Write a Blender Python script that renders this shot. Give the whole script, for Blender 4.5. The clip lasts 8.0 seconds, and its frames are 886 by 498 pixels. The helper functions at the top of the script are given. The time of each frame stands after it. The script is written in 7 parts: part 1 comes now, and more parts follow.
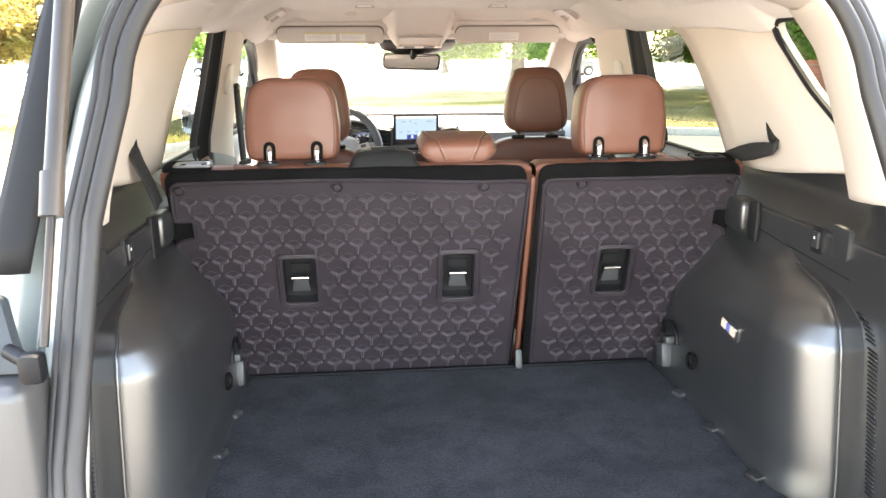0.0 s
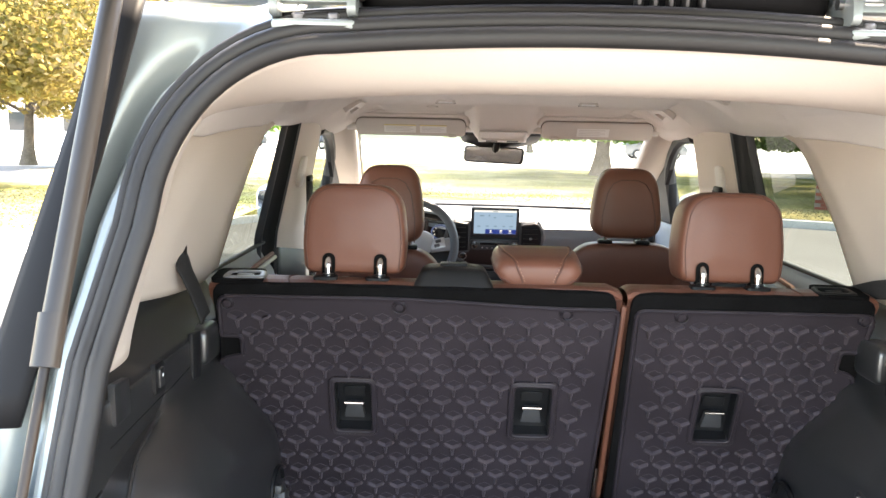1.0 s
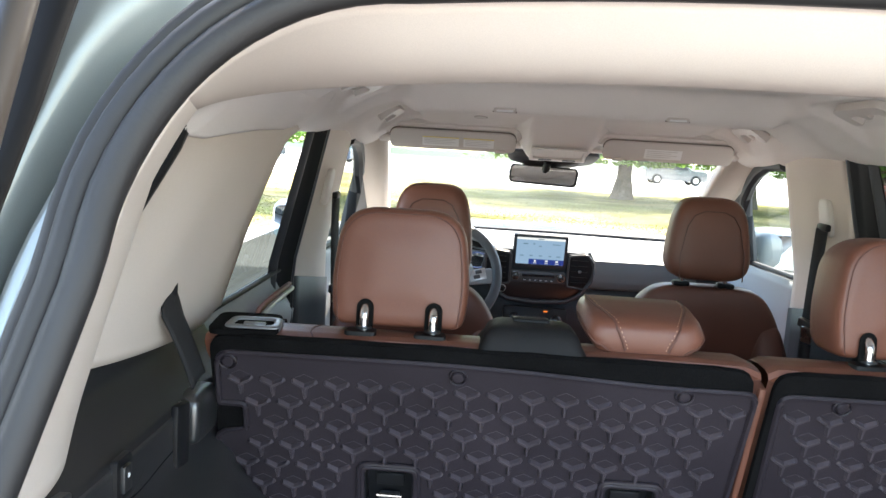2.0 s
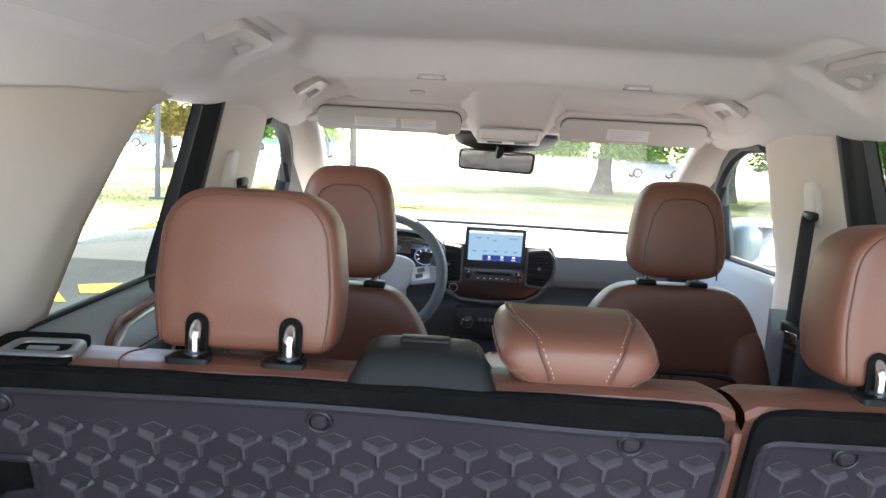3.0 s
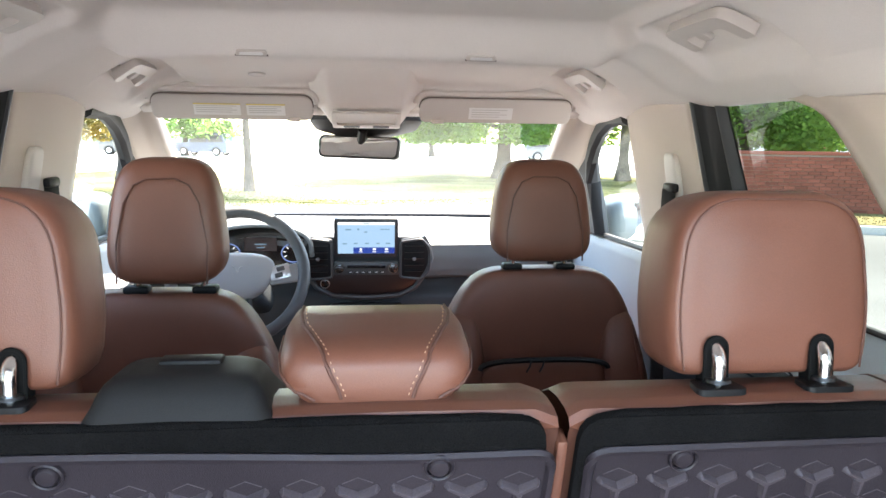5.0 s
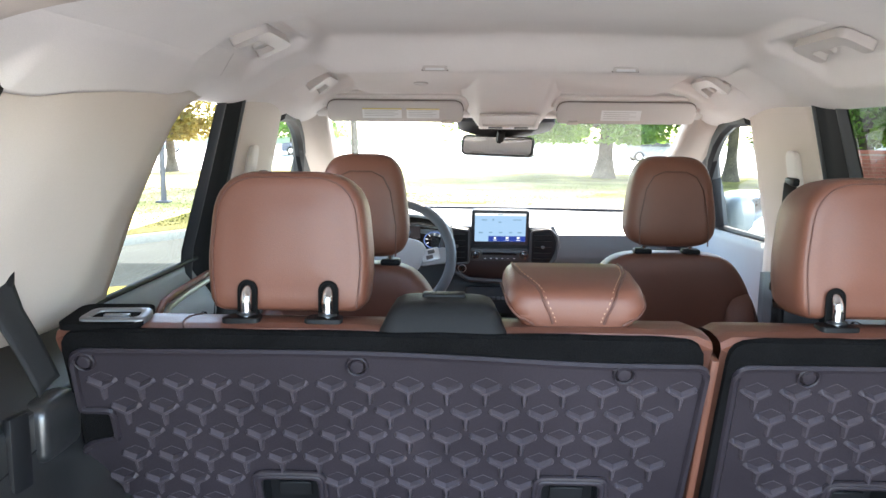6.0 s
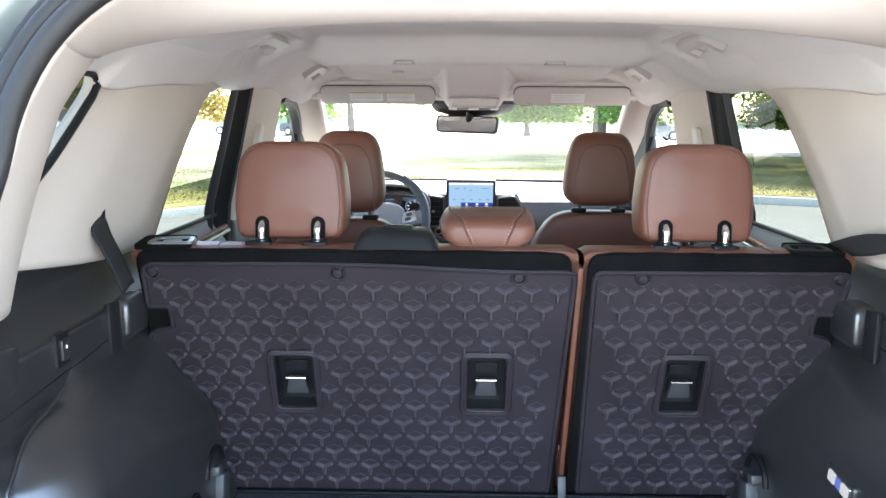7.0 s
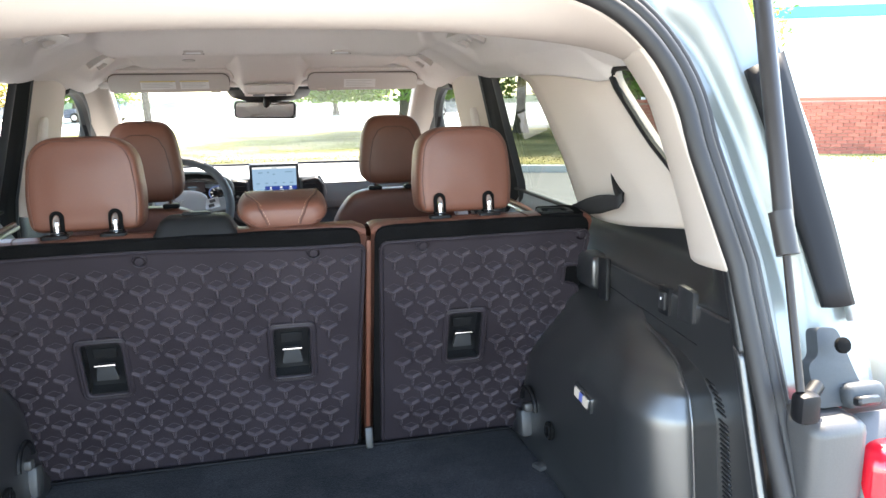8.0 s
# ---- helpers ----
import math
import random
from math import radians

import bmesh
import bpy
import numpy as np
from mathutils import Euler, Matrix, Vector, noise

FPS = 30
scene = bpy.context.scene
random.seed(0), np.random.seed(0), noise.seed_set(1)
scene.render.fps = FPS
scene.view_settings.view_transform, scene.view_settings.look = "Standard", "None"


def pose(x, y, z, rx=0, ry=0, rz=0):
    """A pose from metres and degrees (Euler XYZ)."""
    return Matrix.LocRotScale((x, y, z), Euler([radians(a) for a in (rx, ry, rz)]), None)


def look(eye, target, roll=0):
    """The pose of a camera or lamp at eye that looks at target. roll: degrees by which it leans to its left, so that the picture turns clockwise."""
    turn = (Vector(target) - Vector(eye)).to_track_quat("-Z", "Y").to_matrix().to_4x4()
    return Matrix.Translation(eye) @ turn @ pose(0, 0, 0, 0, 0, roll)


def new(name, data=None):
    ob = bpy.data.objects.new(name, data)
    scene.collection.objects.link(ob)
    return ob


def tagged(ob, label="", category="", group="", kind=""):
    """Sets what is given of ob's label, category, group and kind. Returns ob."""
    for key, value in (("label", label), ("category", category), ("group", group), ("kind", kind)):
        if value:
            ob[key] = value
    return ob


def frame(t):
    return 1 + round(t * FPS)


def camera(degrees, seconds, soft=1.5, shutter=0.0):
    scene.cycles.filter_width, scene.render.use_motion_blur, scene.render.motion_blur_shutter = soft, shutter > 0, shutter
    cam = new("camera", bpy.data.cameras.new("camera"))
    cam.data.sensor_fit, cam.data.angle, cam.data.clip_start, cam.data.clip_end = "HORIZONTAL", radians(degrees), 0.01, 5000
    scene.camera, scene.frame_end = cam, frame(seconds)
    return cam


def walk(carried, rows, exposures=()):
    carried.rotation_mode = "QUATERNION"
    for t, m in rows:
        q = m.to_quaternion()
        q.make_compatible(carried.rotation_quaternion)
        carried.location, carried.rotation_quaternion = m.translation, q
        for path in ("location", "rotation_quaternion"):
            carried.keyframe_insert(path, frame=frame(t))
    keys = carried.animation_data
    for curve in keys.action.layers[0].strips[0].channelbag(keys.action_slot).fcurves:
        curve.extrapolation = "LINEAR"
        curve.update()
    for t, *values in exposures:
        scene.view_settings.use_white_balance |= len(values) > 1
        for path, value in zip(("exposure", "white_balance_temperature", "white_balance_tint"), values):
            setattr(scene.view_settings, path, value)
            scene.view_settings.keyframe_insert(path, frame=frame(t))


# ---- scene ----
from mathutils.bvhtree import BVHTree
cam = camera(62.0, 8.0)
PATH = [
    (0, (-0.182, -0.056, 1.524), (-0.011, 1.871, 1.016), -0.4),
    (0.5, (-0.169, 0.025, 1.566), (-0.081, 1.985, 1.181), -0.6),
    (1, (-0.161, 0.155, 1.585), (-0.2, 2.13, 1.273), 1.3),
    (1.2, (-0.182, 0.217, 1.58), (-0.269, 2.194, 1.286), 1.8),
    (2.3, (-0.272, 0.636, 1.565), (-0.337, 2.617, 1.297), 3.8),
    (2.5, (-0.254, 0.702, 1.553), (-0.313, 2.683, 1.283), 3.8),
    (3, (-0.141, 0.823, 1.538), (-0.171, 2.803, 1.261), 3.2),
    (3.5, (-0.005, 0.931, 1.542), (0.154, 2.909, 1.293), 2.2),
    (4, (0.076, 0.978, 1.537), (0.431, 2.932, 1.3), 1.1),
    (4.5, (0.085, 0.989, 1.52), (0.49, 2.928, 1.246), 0.5),
    (5, (-0.01, 0.954, 1.525), (0.205, 2.92, 1.231), 0.7),
    (5.2, (-0.051, 0.93, 1.53), (0.052, 2.906, 1.24), 0.8),
    (6.3, (-0.157, 0.554, 1.513), (-0.203, 2.529, 1.205), 0.6),
    (6.5, (-0.138, 0.459, 1.506), (-0.179, 2.433, 1.187), 0.7),
    (7, (-0.056, 0.258, 1.523), (-0.094, 2.227, 1.173), 0.4),
    (7.5, (-0.032, 0.144, 1.545), (0.066, 2.107, 1.177), -0.5),
    (8, (-0.02, 0.094, 1.544), (0.425, 2.001, 1.136), -1.0),
]
EXPOSURES = [(0, 4.66, 9000, 15), (0.5, 4.28, 8700, 14), (1.0, 3.93, 8300, 14), (2.5, 3.72, 7000, 8), (3.0, 4.12, 7100, 9), (3.5, 4.28, 7300, 10), (4.5, 4.28, 7300, 10),
             (5.2, 4.40, 7200, 11), (6.5, 4.22, 6900, 9), (7.3, 4.15, 6850, 10), (8.0, 3.98, 7300, 10)]
walk(cam, [(t, look(eye, target, roll)) for t, eye, target, roll in PATH], EXPOSURES)

# ---- light: clear day, sun high ahead of the car ----
SUN_UP, SUN_AZ = 60.0, 36.0
world = bpy.data.worlds.new("sky")
scene.world = world
world.use_nodes = True
wn = world.node_tree.nodes
sky = wn.new("ShaderNodeTexSky")
sky.sky_type = "NISHITA"
sky.sun_disc = False
sky.sun_elevation = radians(SUN_UP)
sky.sun_rotation = radians(SUN_AZ)
world.node_tree.links.new(sky.outputs[0], wn["Background"].inputs[0])
wn["Background"].inputs[1].default_value = 0.15
sun = new("sun", bpy.data.lights.new("sun", "SUN"))
sun.data.energy, sun.data.angle, sun.data.color = 2.3, radians(0.5), (1.0, 0.94, 0.86)
sun.matrix_world = look((0, 0, 30), (-math.sin(radians(SUN_AZ)) * math.cos(radians(SUN_UP)), -math.cos(radians(SUN_AZ)) * math.cos(radians(SUN_UP)), 30 - math.sin(radians(SUN_UP))))


# ---- materials ----
def shader(name):
    m = bpy.data.materials.new(name)
    m.use_nodes = True
    t = m.node_tree
    return m, t.nodes, t.links, t.nodes["Principled BSDF"]


def mat(name, colour, rough=0.5, metal=0.0, stain=0.12, stain_size=4.0, grain=0.0, grain_size=200.0, bump=0.0, bump_size=300.0,
        spec=0.5, coat=0.0, coat_rough=0.08, sheen=0.0, rough_var=0.08, island=0.0, second=None, second_size=8.0, obj_random=0.0):
    """A procedural surface: broad stains, fine grain and relief, uneven gloss; sizes in features a metre."""
    m, n, l, p = shader(name)
    co = n.new("ShaderNodeTexCoord")
    big = n.new("ShaderNodeTexNoise")
    big.inputs["Scale"].default_value, big.inputs["Detail"].default_value = stain_size, 5
    l.new(co.outputs["Object"], big.inputs["Vector"])
    fine = n.new("ShaderNodeTexNoise")
    fine.inputs["Scale"].default_value, fine.inputs["Detail"].default_value = grain_size, 3
    l.new(co.outputs["Object"], fine.inputs["Vector"])

    def darker(src, noise_out, amount):
        mr = n.new("ShaderNodeMapRange")
        mr.inputs["From Min"].default_value, mr.inputs["From Max"].default_value = 0.3, 0.7
        mr.inputs["To Min"].default_value, mr.inputs["To Max"].default_value = 1 - amount, 1 + amount
        l.new(noise_out, mr.inputs["Value"])
        mx = n.new("ShaderNodeVectorMath")
        mx.operation = "SCALE"
        l.new(src, mx.inputs[0])
        l.new(mr.outputs[0], mx.inputs["Scale"])
        return mx.outputs[0]

    rgb = n.new("ShaderNodeRGB")
    rgb.outputs[0].default_value = (*colour, 1)
    c = rgb.outputs[0]
    if second:
        mix = n.new("ShaderNodeMix")
        mix.data_type = "RGBA"
        sn = n.new("ShaderNodeTexNoise")
        sn.inputs["Scale"].default_value, sn.inputs["Detail"].default_value = second_size, 6
        l.new(co.outputs["Object"], sn.inputs["Vector"])
        ramp = n.new("ShaderNodeMapRange")
        ramp.inputs["From Min"].default_value, ramp.inputs["From Max"].default_value = 0.42, 0.6
        l.new(sn.outputs["Fac"], ramp.inputs["Value"])
        l.new(ramp.outputs[0], mix.inputs["Factor"])
        l.new(c, mix.inputs["A"])
        mix.inputs["B"].default_value = (*second, 1)
        c = mix.outputs["Result"]
    if stain:
        c = darker(c, big.outputs["Fac"], stain)
    if grain:
        c = darker(c, fine.outputs["Fac"], grain)
    if island or obj_random:
        src = n.new("ShaderNodeNewGeometry").outputs["Random Per Island"] if island else n.new("ShaderNodeObjectInfo").outputs["Random"]
        mr = n.new("ShaderNodeMapRange")
        amount = island or obj_random
        mr.inputs["To Min"].default_value, mr.inputs["To Max"].default_value = 1 - amount, 1 + amount
        l.new(src, mr.inputs["Value"])
        mx = n.new("ShaderNodeVectorMath")
        mx.operation = "SCALE"
        l.new(c, mx.inputs[0])
        l.new(mr.outputs[0], mx.inputs["Scale"])
        c = mx.outputs[0]
    l.new(c, p.inputs["Base Color"])
    rr = n.new("ShaderNodeMapRange")
    rr.inputs["To Min"].default_value, rr.inputs["To Max"].default_value = max(rough - rough_var, 0.02), min(rough + rough_var, 1)
    l.new(big.outputs["Fac"], rr.inputs["Value"])
    l.new(rr.outputs[0], p.inputs["Roughness"])
    p.inputs["Metallic"].default_value = metal
    p.inputs["Specular IOR Level"].default_value = spec
    p.inputs["Coat Weight"].default_value = coat
    p.inputs["Coat Roughness"].default_value = coat_rough
    p.inputs["Sheen Weight"].default_value = sheen
    if bump:
        bn = n.new("ShaderNodeTexNoise")
        bn.inputs["Scale"].default_value, bn.inputs["Detail"].default_value = bump_size, 2
        l.new(co.outputs["Object"], bn.inputs["Vector"])
        b = n.new("ShaderNodeBump")
        b.inputs["Strength"].default_value, b.inputs["Distance"].default_value = bump, 0.002
        l.new(bn.outputs["Fac"], b.inputs["Height"])
        l.new(b.outputs[0], p.inputs["Normal"])
    return m


def glass(name, tint, gloss=0.9):
    """A thin pane: lets tinted light through and mirrors at grazing angles."""
    m = bpy.data.materials.new(name)
    m.use_nodes = True
    n, l = m.node_tree.nodes, m.node_tree.links
    n.remove(n["Principled BSDF"])
    clear = n.new("ShaderNodeBsdfTransparent")
    clear.inputs[0].default_value = (*tint, 1)
    shine = n.new("ShaderNodeBsdfGlossy")
    shine.inputs["Roughness"].default_value = 0.03
    shine.inputs[0].default_value = (gloss, gloss, gloss, 1)
    lw = n.new("ShaderNodeLayerWeight")
    lw.inputs[0].default_value = 0.5
    pw = n.new("ShaderNodeMath")
    pw.operation = "POWER"
    pw.inputs[1].default_value = 5.0
    l.new(lw.outputs["Facing"], pw.inputs[0])
    fr = n.new("ShaderNodeMath")
    fr.operation = "MULTIPLY_ADD"
    fr.inputs[1].default_value, fr.inputs[2].default_value = 0.85, 0.04
    l.new(pw.outputs[0], fr.inputs[0])
    mix = n.new("ShaderNodeMixShader")
    l.new(fr.outputs[0], mix.inputs[0])
    l.new(clear.outputs[0], mix.inputs[1])
    l.new(shine.outputs[0], mix.inputs[2])
    l.new(mix.outputs[0], n["Material Output"].inputs[0])
    return m


def glow(name, colour, strength):
    m, n, l, p = shader(name)
    p.inputs["Base Color"].default_value = (0.02, 0.02, 0.02, 1)
    p.inputs["Emission Color"].default_value = (*colour, 1)
    p.inputs["Emission Strength"].default_value = strength
    p.inputs["Roughness"].default_value = 0.2
    return m


LEATHER = mat("brown_leather", (0.140, 0.0525, 0.033), 0.44, stain=0.10, stain_size=6, grain=0.07, grain_size=700, bump=0.16, bump_size=950, spec=0.45)
SEAM = mat("leather_seam", (0.095, 0.036, 0.024), 0.6, stain=0.1, bump=0.3, bump_size=700)
THREAD = mat("pale_thread", (0.50, 0.30, 0.20), 0.7, stain=0.1)
CARPET = mat("black_carpet", (0.0062, 0.0060, 0.0062), 0.98, stain=0.3, stain_size=14, grain=0.6, grain_size=700, bump=0.8, bump_size=700, spec=0.06)
FLOORCARPET = mat("cargo_carpet", (0.027, 0.027, 0.031), 0.95, stain=0.30, stain_size=5, grain=0.5, grain_size=300, bump=0.9, bump_size=300, spec=0.12, sheen=0.06, second=(0.016, 0.0165, 0.020), second_size=13)
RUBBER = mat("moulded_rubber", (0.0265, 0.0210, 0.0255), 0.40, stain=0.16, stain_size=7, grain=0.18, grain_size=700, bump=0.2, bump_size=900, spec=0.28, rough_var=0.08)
# Paler than the panel: light on the relief is painted into the ridges.
LITRIDGE = mat("lit_rubber_ridges", (0.058, 0.047, 0.054), 0.36, stain=0.16, stain_size=7, grain=0.18, grain_size=700, bump=0.2, bump_size=900, spec=0.40, rough_var=0.08)
BLACKPLASTIC = mat("black_grained_plastic", (0.0205, 0.0212, 0.0222), 0.30, stain=0.10, stain_size=5, grain=0.1, grain_size=900, bump=0.14, bump_size=1100, spec=1.0, rough_var=0.05, coat=0.7, coat_rough=0.34)
HOUSINGBLACK = mat("housing_black_plastic", (0.017, 0.017, 0.0175), 0.48, stain=0.12, grain=0.1, grain_size=900, bump=0.14, bump_size=1100, spec=0.07)
SOFTBLACK = mat("soft_black_plastic", (0.008, 0.008, 0.009), 0.45, stain=0.1, grain=0.1, grain_size=900, bump=0.12, bump_size=1200, spec=0.16)
# Duller copy of the side trim's plastic, so the shelf looks less lit.
DULLEDTRIM = mat("shade_dulled_trim", (0.018, 0.0185, 0.0195), 0.40, stain=0.12, stain_size=6, grain=0.1, grain_size=900, bump=0.14, bump_size=1000, spec=0.55)
FRAMESLATE = mat("slate_window_seal", (0.024, 0.028, 0.034), 0.42, stain=0.1, stain_size=9, bump=0.1, bump_size=500, spec=0.4)
FRAMEBLACK = mat("slate_black_frame", (0.007, 0.0085, 0.010), 0.36, stain=0.1, spec=0.25)
OUTERBLACK = mat("outer_black_strip", (0.009, 0.009, 0.010), 0.6, stain=0.15, spec=0.15)
DARKPLASTIC = mat("dark_pocket_plastic", (0.010, 0.010, 0.011), 0.35, stain=0.1, bump=0.1, bump_size=900)
GLOSSBLACK = mat("gloss_black_trim", (0.010, 0.010, 0.011), 0.12, stain=0.05, coat=0.4, rough_var=0.04)
MATTBLACK = mat("matt_black_frame", (0.009, 0.009, 0.010), 0.5, stain=0.1, spec=0.3)
GREYPLASTIC = mat("grey_hard_plastic", (0.045, 0.045, 0.047), 0.45, stain=0.15, grain=0.06, grain_size=500, bump=0.1)
LOWTRIM = mat("charcoal_lower_trim", (0.035, 0.040, 0.044), 0.5, stain=0.08, grain=0.08, grain_size=800, bump=0.25, bump_size=900, spec=0.3)
COVERGREY = mat("pale_grey_cover", (0.058, 0.056, 0.055), 0.4, stain=0.12, grain=0.06, grain_size=500, bump=0.1)
DOORGREY = mat("grey_door_trim", (0.36, 0.385, 0.40), 0.5, stain=0.08, stain_size=3, grain=0.08, grain_size=800, bump=0.25, bump_size=900)
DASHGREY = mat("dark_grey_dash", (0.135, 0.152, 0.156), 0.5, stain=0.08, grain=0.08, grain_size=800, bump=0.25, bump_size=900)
# Top colour raised to paint in sunlight and to bounce light at the ceiling.
DASHTOP = mat("dash_top_sun_pale", (0.27, 0.275, 0.28), 0.55, stain=0.06, grain=0.06, grain_size=800, bump=0.25, bump_size=900)
HEADLINER = mat("knit_headliner", (0.78, 0.735, 0.70), 0.95, stain=0.05, stain_size=3, grain=0.05, grain_size=900, bump=0.3, bump_size=1400, spec=0.15, sheen=0.1)
CREAM = mat("cream_pillar_trim", (0.58, 0.505, 0.445), 0.6, stain=0.04, stain_size=3, grain=0.04, grain_size=800, bump=0.15, bump_size=1000, spec=0.35)
VISOR = mat("visor_cloth", (0.62, 0.585, 0.56), 0.9, stain=0.05, grain=0.05, grain_size=900, bump=0.2, bump_size=1200, spec=0.2)
LIGHTPLASTIC = mat("pale_plastic", (0.60, 0.555, 0.52), 0.45, stain=0.05, bump=0.05)
CHROME = mat("chrome", (0.80, 0.80, 0.80), 0.15, 1.0, stain=0.05, rough_var=0.05)
STEEL = mat("bare_steel", (0.62, 0.60, 0.58), 0.28, 1.0, stain=0.15, rough_var=0.1)
STRUTMETAL = mat("strut_tube", (0.034, 0.030, 0.028), 0.38, 0.0, stain=0.15, rough_var=0.1, spec=0.35)
RODMETAL = mat("strut_rod", (0.026, 0.020, 0.017), 0.42, 0.0, stain=0.2, spec=0.3)
PAINT = mat("pale_blue_grey_paint", (0.24, 0.268, 0.264), 0.36, 0.3, stain=0.08, stain_size=3, coat=0.6, grain=0.04, grain_size=1500)
SEAL = mat("rubber_seal", (0.018, 0.0165, 0.0165), 0.58, stain=0.12, stain_size=20, bump=0.1, bump_size=300)
LABEL = mat("paper_label", (0.82, 0.82, 0.82), 0.6, stain=0.03)
INK = mat("label_ink", (0.56, 0.55, 0.54), 0.7, stain=0.0)
YELLOW = mat("yellow_label", (0.75, 0.62, 0.22), 0.6, stain=0.05)
WEB = mat("belt_webbing", (0.012, 0.012, 0.013), 0.7, stain=0.1, bump=0.5, bump_size=900)
WOODTRIM = mat("reddish_dash_trim", (0.020, 0.010, 0.009), 0.32, stain=0.25, stain_size=12, coat=0.1)
REDLENS = mat("red_lamp_lens", (0.55, 0.008, 0.02), 0.12, stain=0.1, coat=0.6)
SILVER = mat("satin_silver", (0.58, 0.58, 0.58), 0.33, 0.8, stain=0.08)
DULLSILVER = mat("dull_silver", (0.20, 0.20, 0.21), 0.38, 0.6, stain=0.08)
WHEELGREY = mat("wheel_grey_leather", (0.070, 0.072, 0.077), 0.45, stain=0.1, grain=0.06, grain_size=600, bump=0.2, bump_size=600)
HUBGREY = mat("wheel_hub_grey", (0.33, 0.33, 0.335), 0.5, stain=0.06, bump=0.15, bump_size=800)
CLEARGLASS = glass("clear_glass", (0.66, 0.70, 0.675), 0.5)
PRIVACY = glass("privacy_glass", (0.20, 0.225, 0.21), 0.5)
# Near black that paints the shade inside holes.
HOLESHADE = mat("hole_shade_black", (0.006, 0.006, 0.006), 0.9, stain=0.1, spec=0.08)
# Dark brown for lines that paint narrow shadow gaps.
GAPSHADE = mat("edge_gap_shade_brown", (0.16, 0.135, 0.12), 0.8, stain=0.1, spec=0.2)
MIRROR = mat("mirror_glass", (0.82, 0.84, 0.85), 0.015, 1.0, stain=0.0, rough_var=0.005)
SCREENGLOW = glow("screen_pale_blue", (0.40, 0.66, 1.0), 0.052)
SCREENNAVY = glow("screen_navy", (0.015, 0.06, 0.42), 0.05)
SCREENWHITE = glow("screen_white", (0.85, 0.93, 1.0), 0.08)
SCREENINK = glow("screen_ink", (0.22, 0.42, 0.62), 0.04)
DIALRED = glow("cluster_red", (0.26, 0.12, 0.12), 0.003)
DIALBLUE = glow("cluster_blue", (0.20, 0.32, 0.75), 0.04)
LAMPWHITE = glow("cargo_lamp_white", (0.85, 0.92, 1.0), 0.04)
LAMPBLUE = glow("cargo_lamp_blue", (0.12, 0.2, 0.75), 0.05)

ASPHALT = mat("asphalt", (0.178, 0.173, 0.166), 0.9, stain=0.22, stain_size=0.35, grain=0.3, grain_size=60, bump=0.5, bump_size=60)
CONCRETE = mat("pale_concrete", (0.58, 0.56, 0.52), 0.9, stain=0.12, stain_size=0.6, grain=0.12, grain_size=40, bump=0.3, bump_size=60)
GRASS = mat("dry_grass", (0.20, 0.185, 0.062), 0.95, stain=0.3, stain_size=0.5, grain=0.4, grain_size=14, bump=0.8, bump_size=30, second=(0.35, 0.29, 0.14), second_size=0.35, spec=0.1)
BLADE = mat("grass_blades", (0.21, 0.21, 0.07), 0.9, stain=0.2, stain_size=0.5, island=0.35, second=(0.35, 0.29, 0.14), second_size=0.35, spec=0.2)
ROADPAINT = mat("yellow_road_paint", (0.70, 0.52, 0.08), 0.8, stain=0.2, stain_size=3, grain=0.2, grain_size=30)
BRICK = mat("red_brick", (0.30, 0.092, 0.062), 0.9, stain=0.15, stain_size=2, grain=0.25, grain_size=90, bump=0.5, bump_size=90, obj_random=0.22)
BRICKFAR = mat("red_brick_far", (0.30, 0.092, 0.062), 0.9, stain=0.15, stain_size=2, grain=0.25, grain_size=90, island=0.22)
MORTAR = mat("mortar", (0.33, 0.27, 0.23), 0.95, stain=0.12, stain_size=2, grain=0.2, grain_size=60)
BARK = mat("tree_bark", (0.12, 0.10, 0.08), 0.95, stain=0.3, stain_size=3, grain=0.4, grain_size=30, bump=1.0, bump_size=25)
LEAF = mat("green_leaves", (0.12, 0.205, 0.05), 0.6, stain=0.25, stain_size=0.8, island=0.5, spec=0.3)


def let_light_through(m, colour, share):
    """Thin leaves: some of the light that falls on one side leaves at the other."""
    n, l = m.node_tree.nodes, m.node_tree.links
    thin = n.new("ShaderNodeBsdfTranslucent")
    thin.inputs[0].default_value = (*colour, 1)
    mix = n.new("ShaderNodeMixShader")
    mix.inputs[0].default_value = share
    l.new(n["Principled BSDF"].outputs[0], mix.inputs[1])
    l.new(thin.outputs[0], mix.inputs[2])
    l.new(mix.outputs[0], n["Material Output"].inputs[0])


let_light_through(LEAF, (0.26, 0.42, 0.09), 0.55)
LEAFDARK = mat("dark_green_leaves", (0.03, 0.07, 0.02), 0.6, stain=0.25, stain_size=0.8, island=0.5, spec=0.3)
LEAFGOLD = mat("turning_leaves", (0.17, 0.125, 0.055), 0.6, stain=0.3, stain_size=0.8, island=0.6, spec=0.3, second=(0.09, 0.115, 0.035), second_size=0.6)
let_light_through(LEAFGOLD, (0.34, 0.27, 0.08), 0.45)
WALLWHITE = mat("white_render_wall", (0.78, 0.77, 0.74), 0.85, stain=0.06, stain_size=0.4)
BLUEBAND = mat("sky_blue_band", (0.05, 0.42, 0.62), 0.5, stain=0.05)
ROOFGREY = mat("grey_shingle", (0.14, 0.13, 0.13), 0.9, stain=0.2, stain_size=1)
CARGLASS = mat("dark_car_glass", (0.03, 0.035, 0.04), 0.08, stain=0.0, coat=0.4)
TYRE = mat("tyre_rubber", (0.02, 0.02, 0.02), 0.8, stain=0.1)


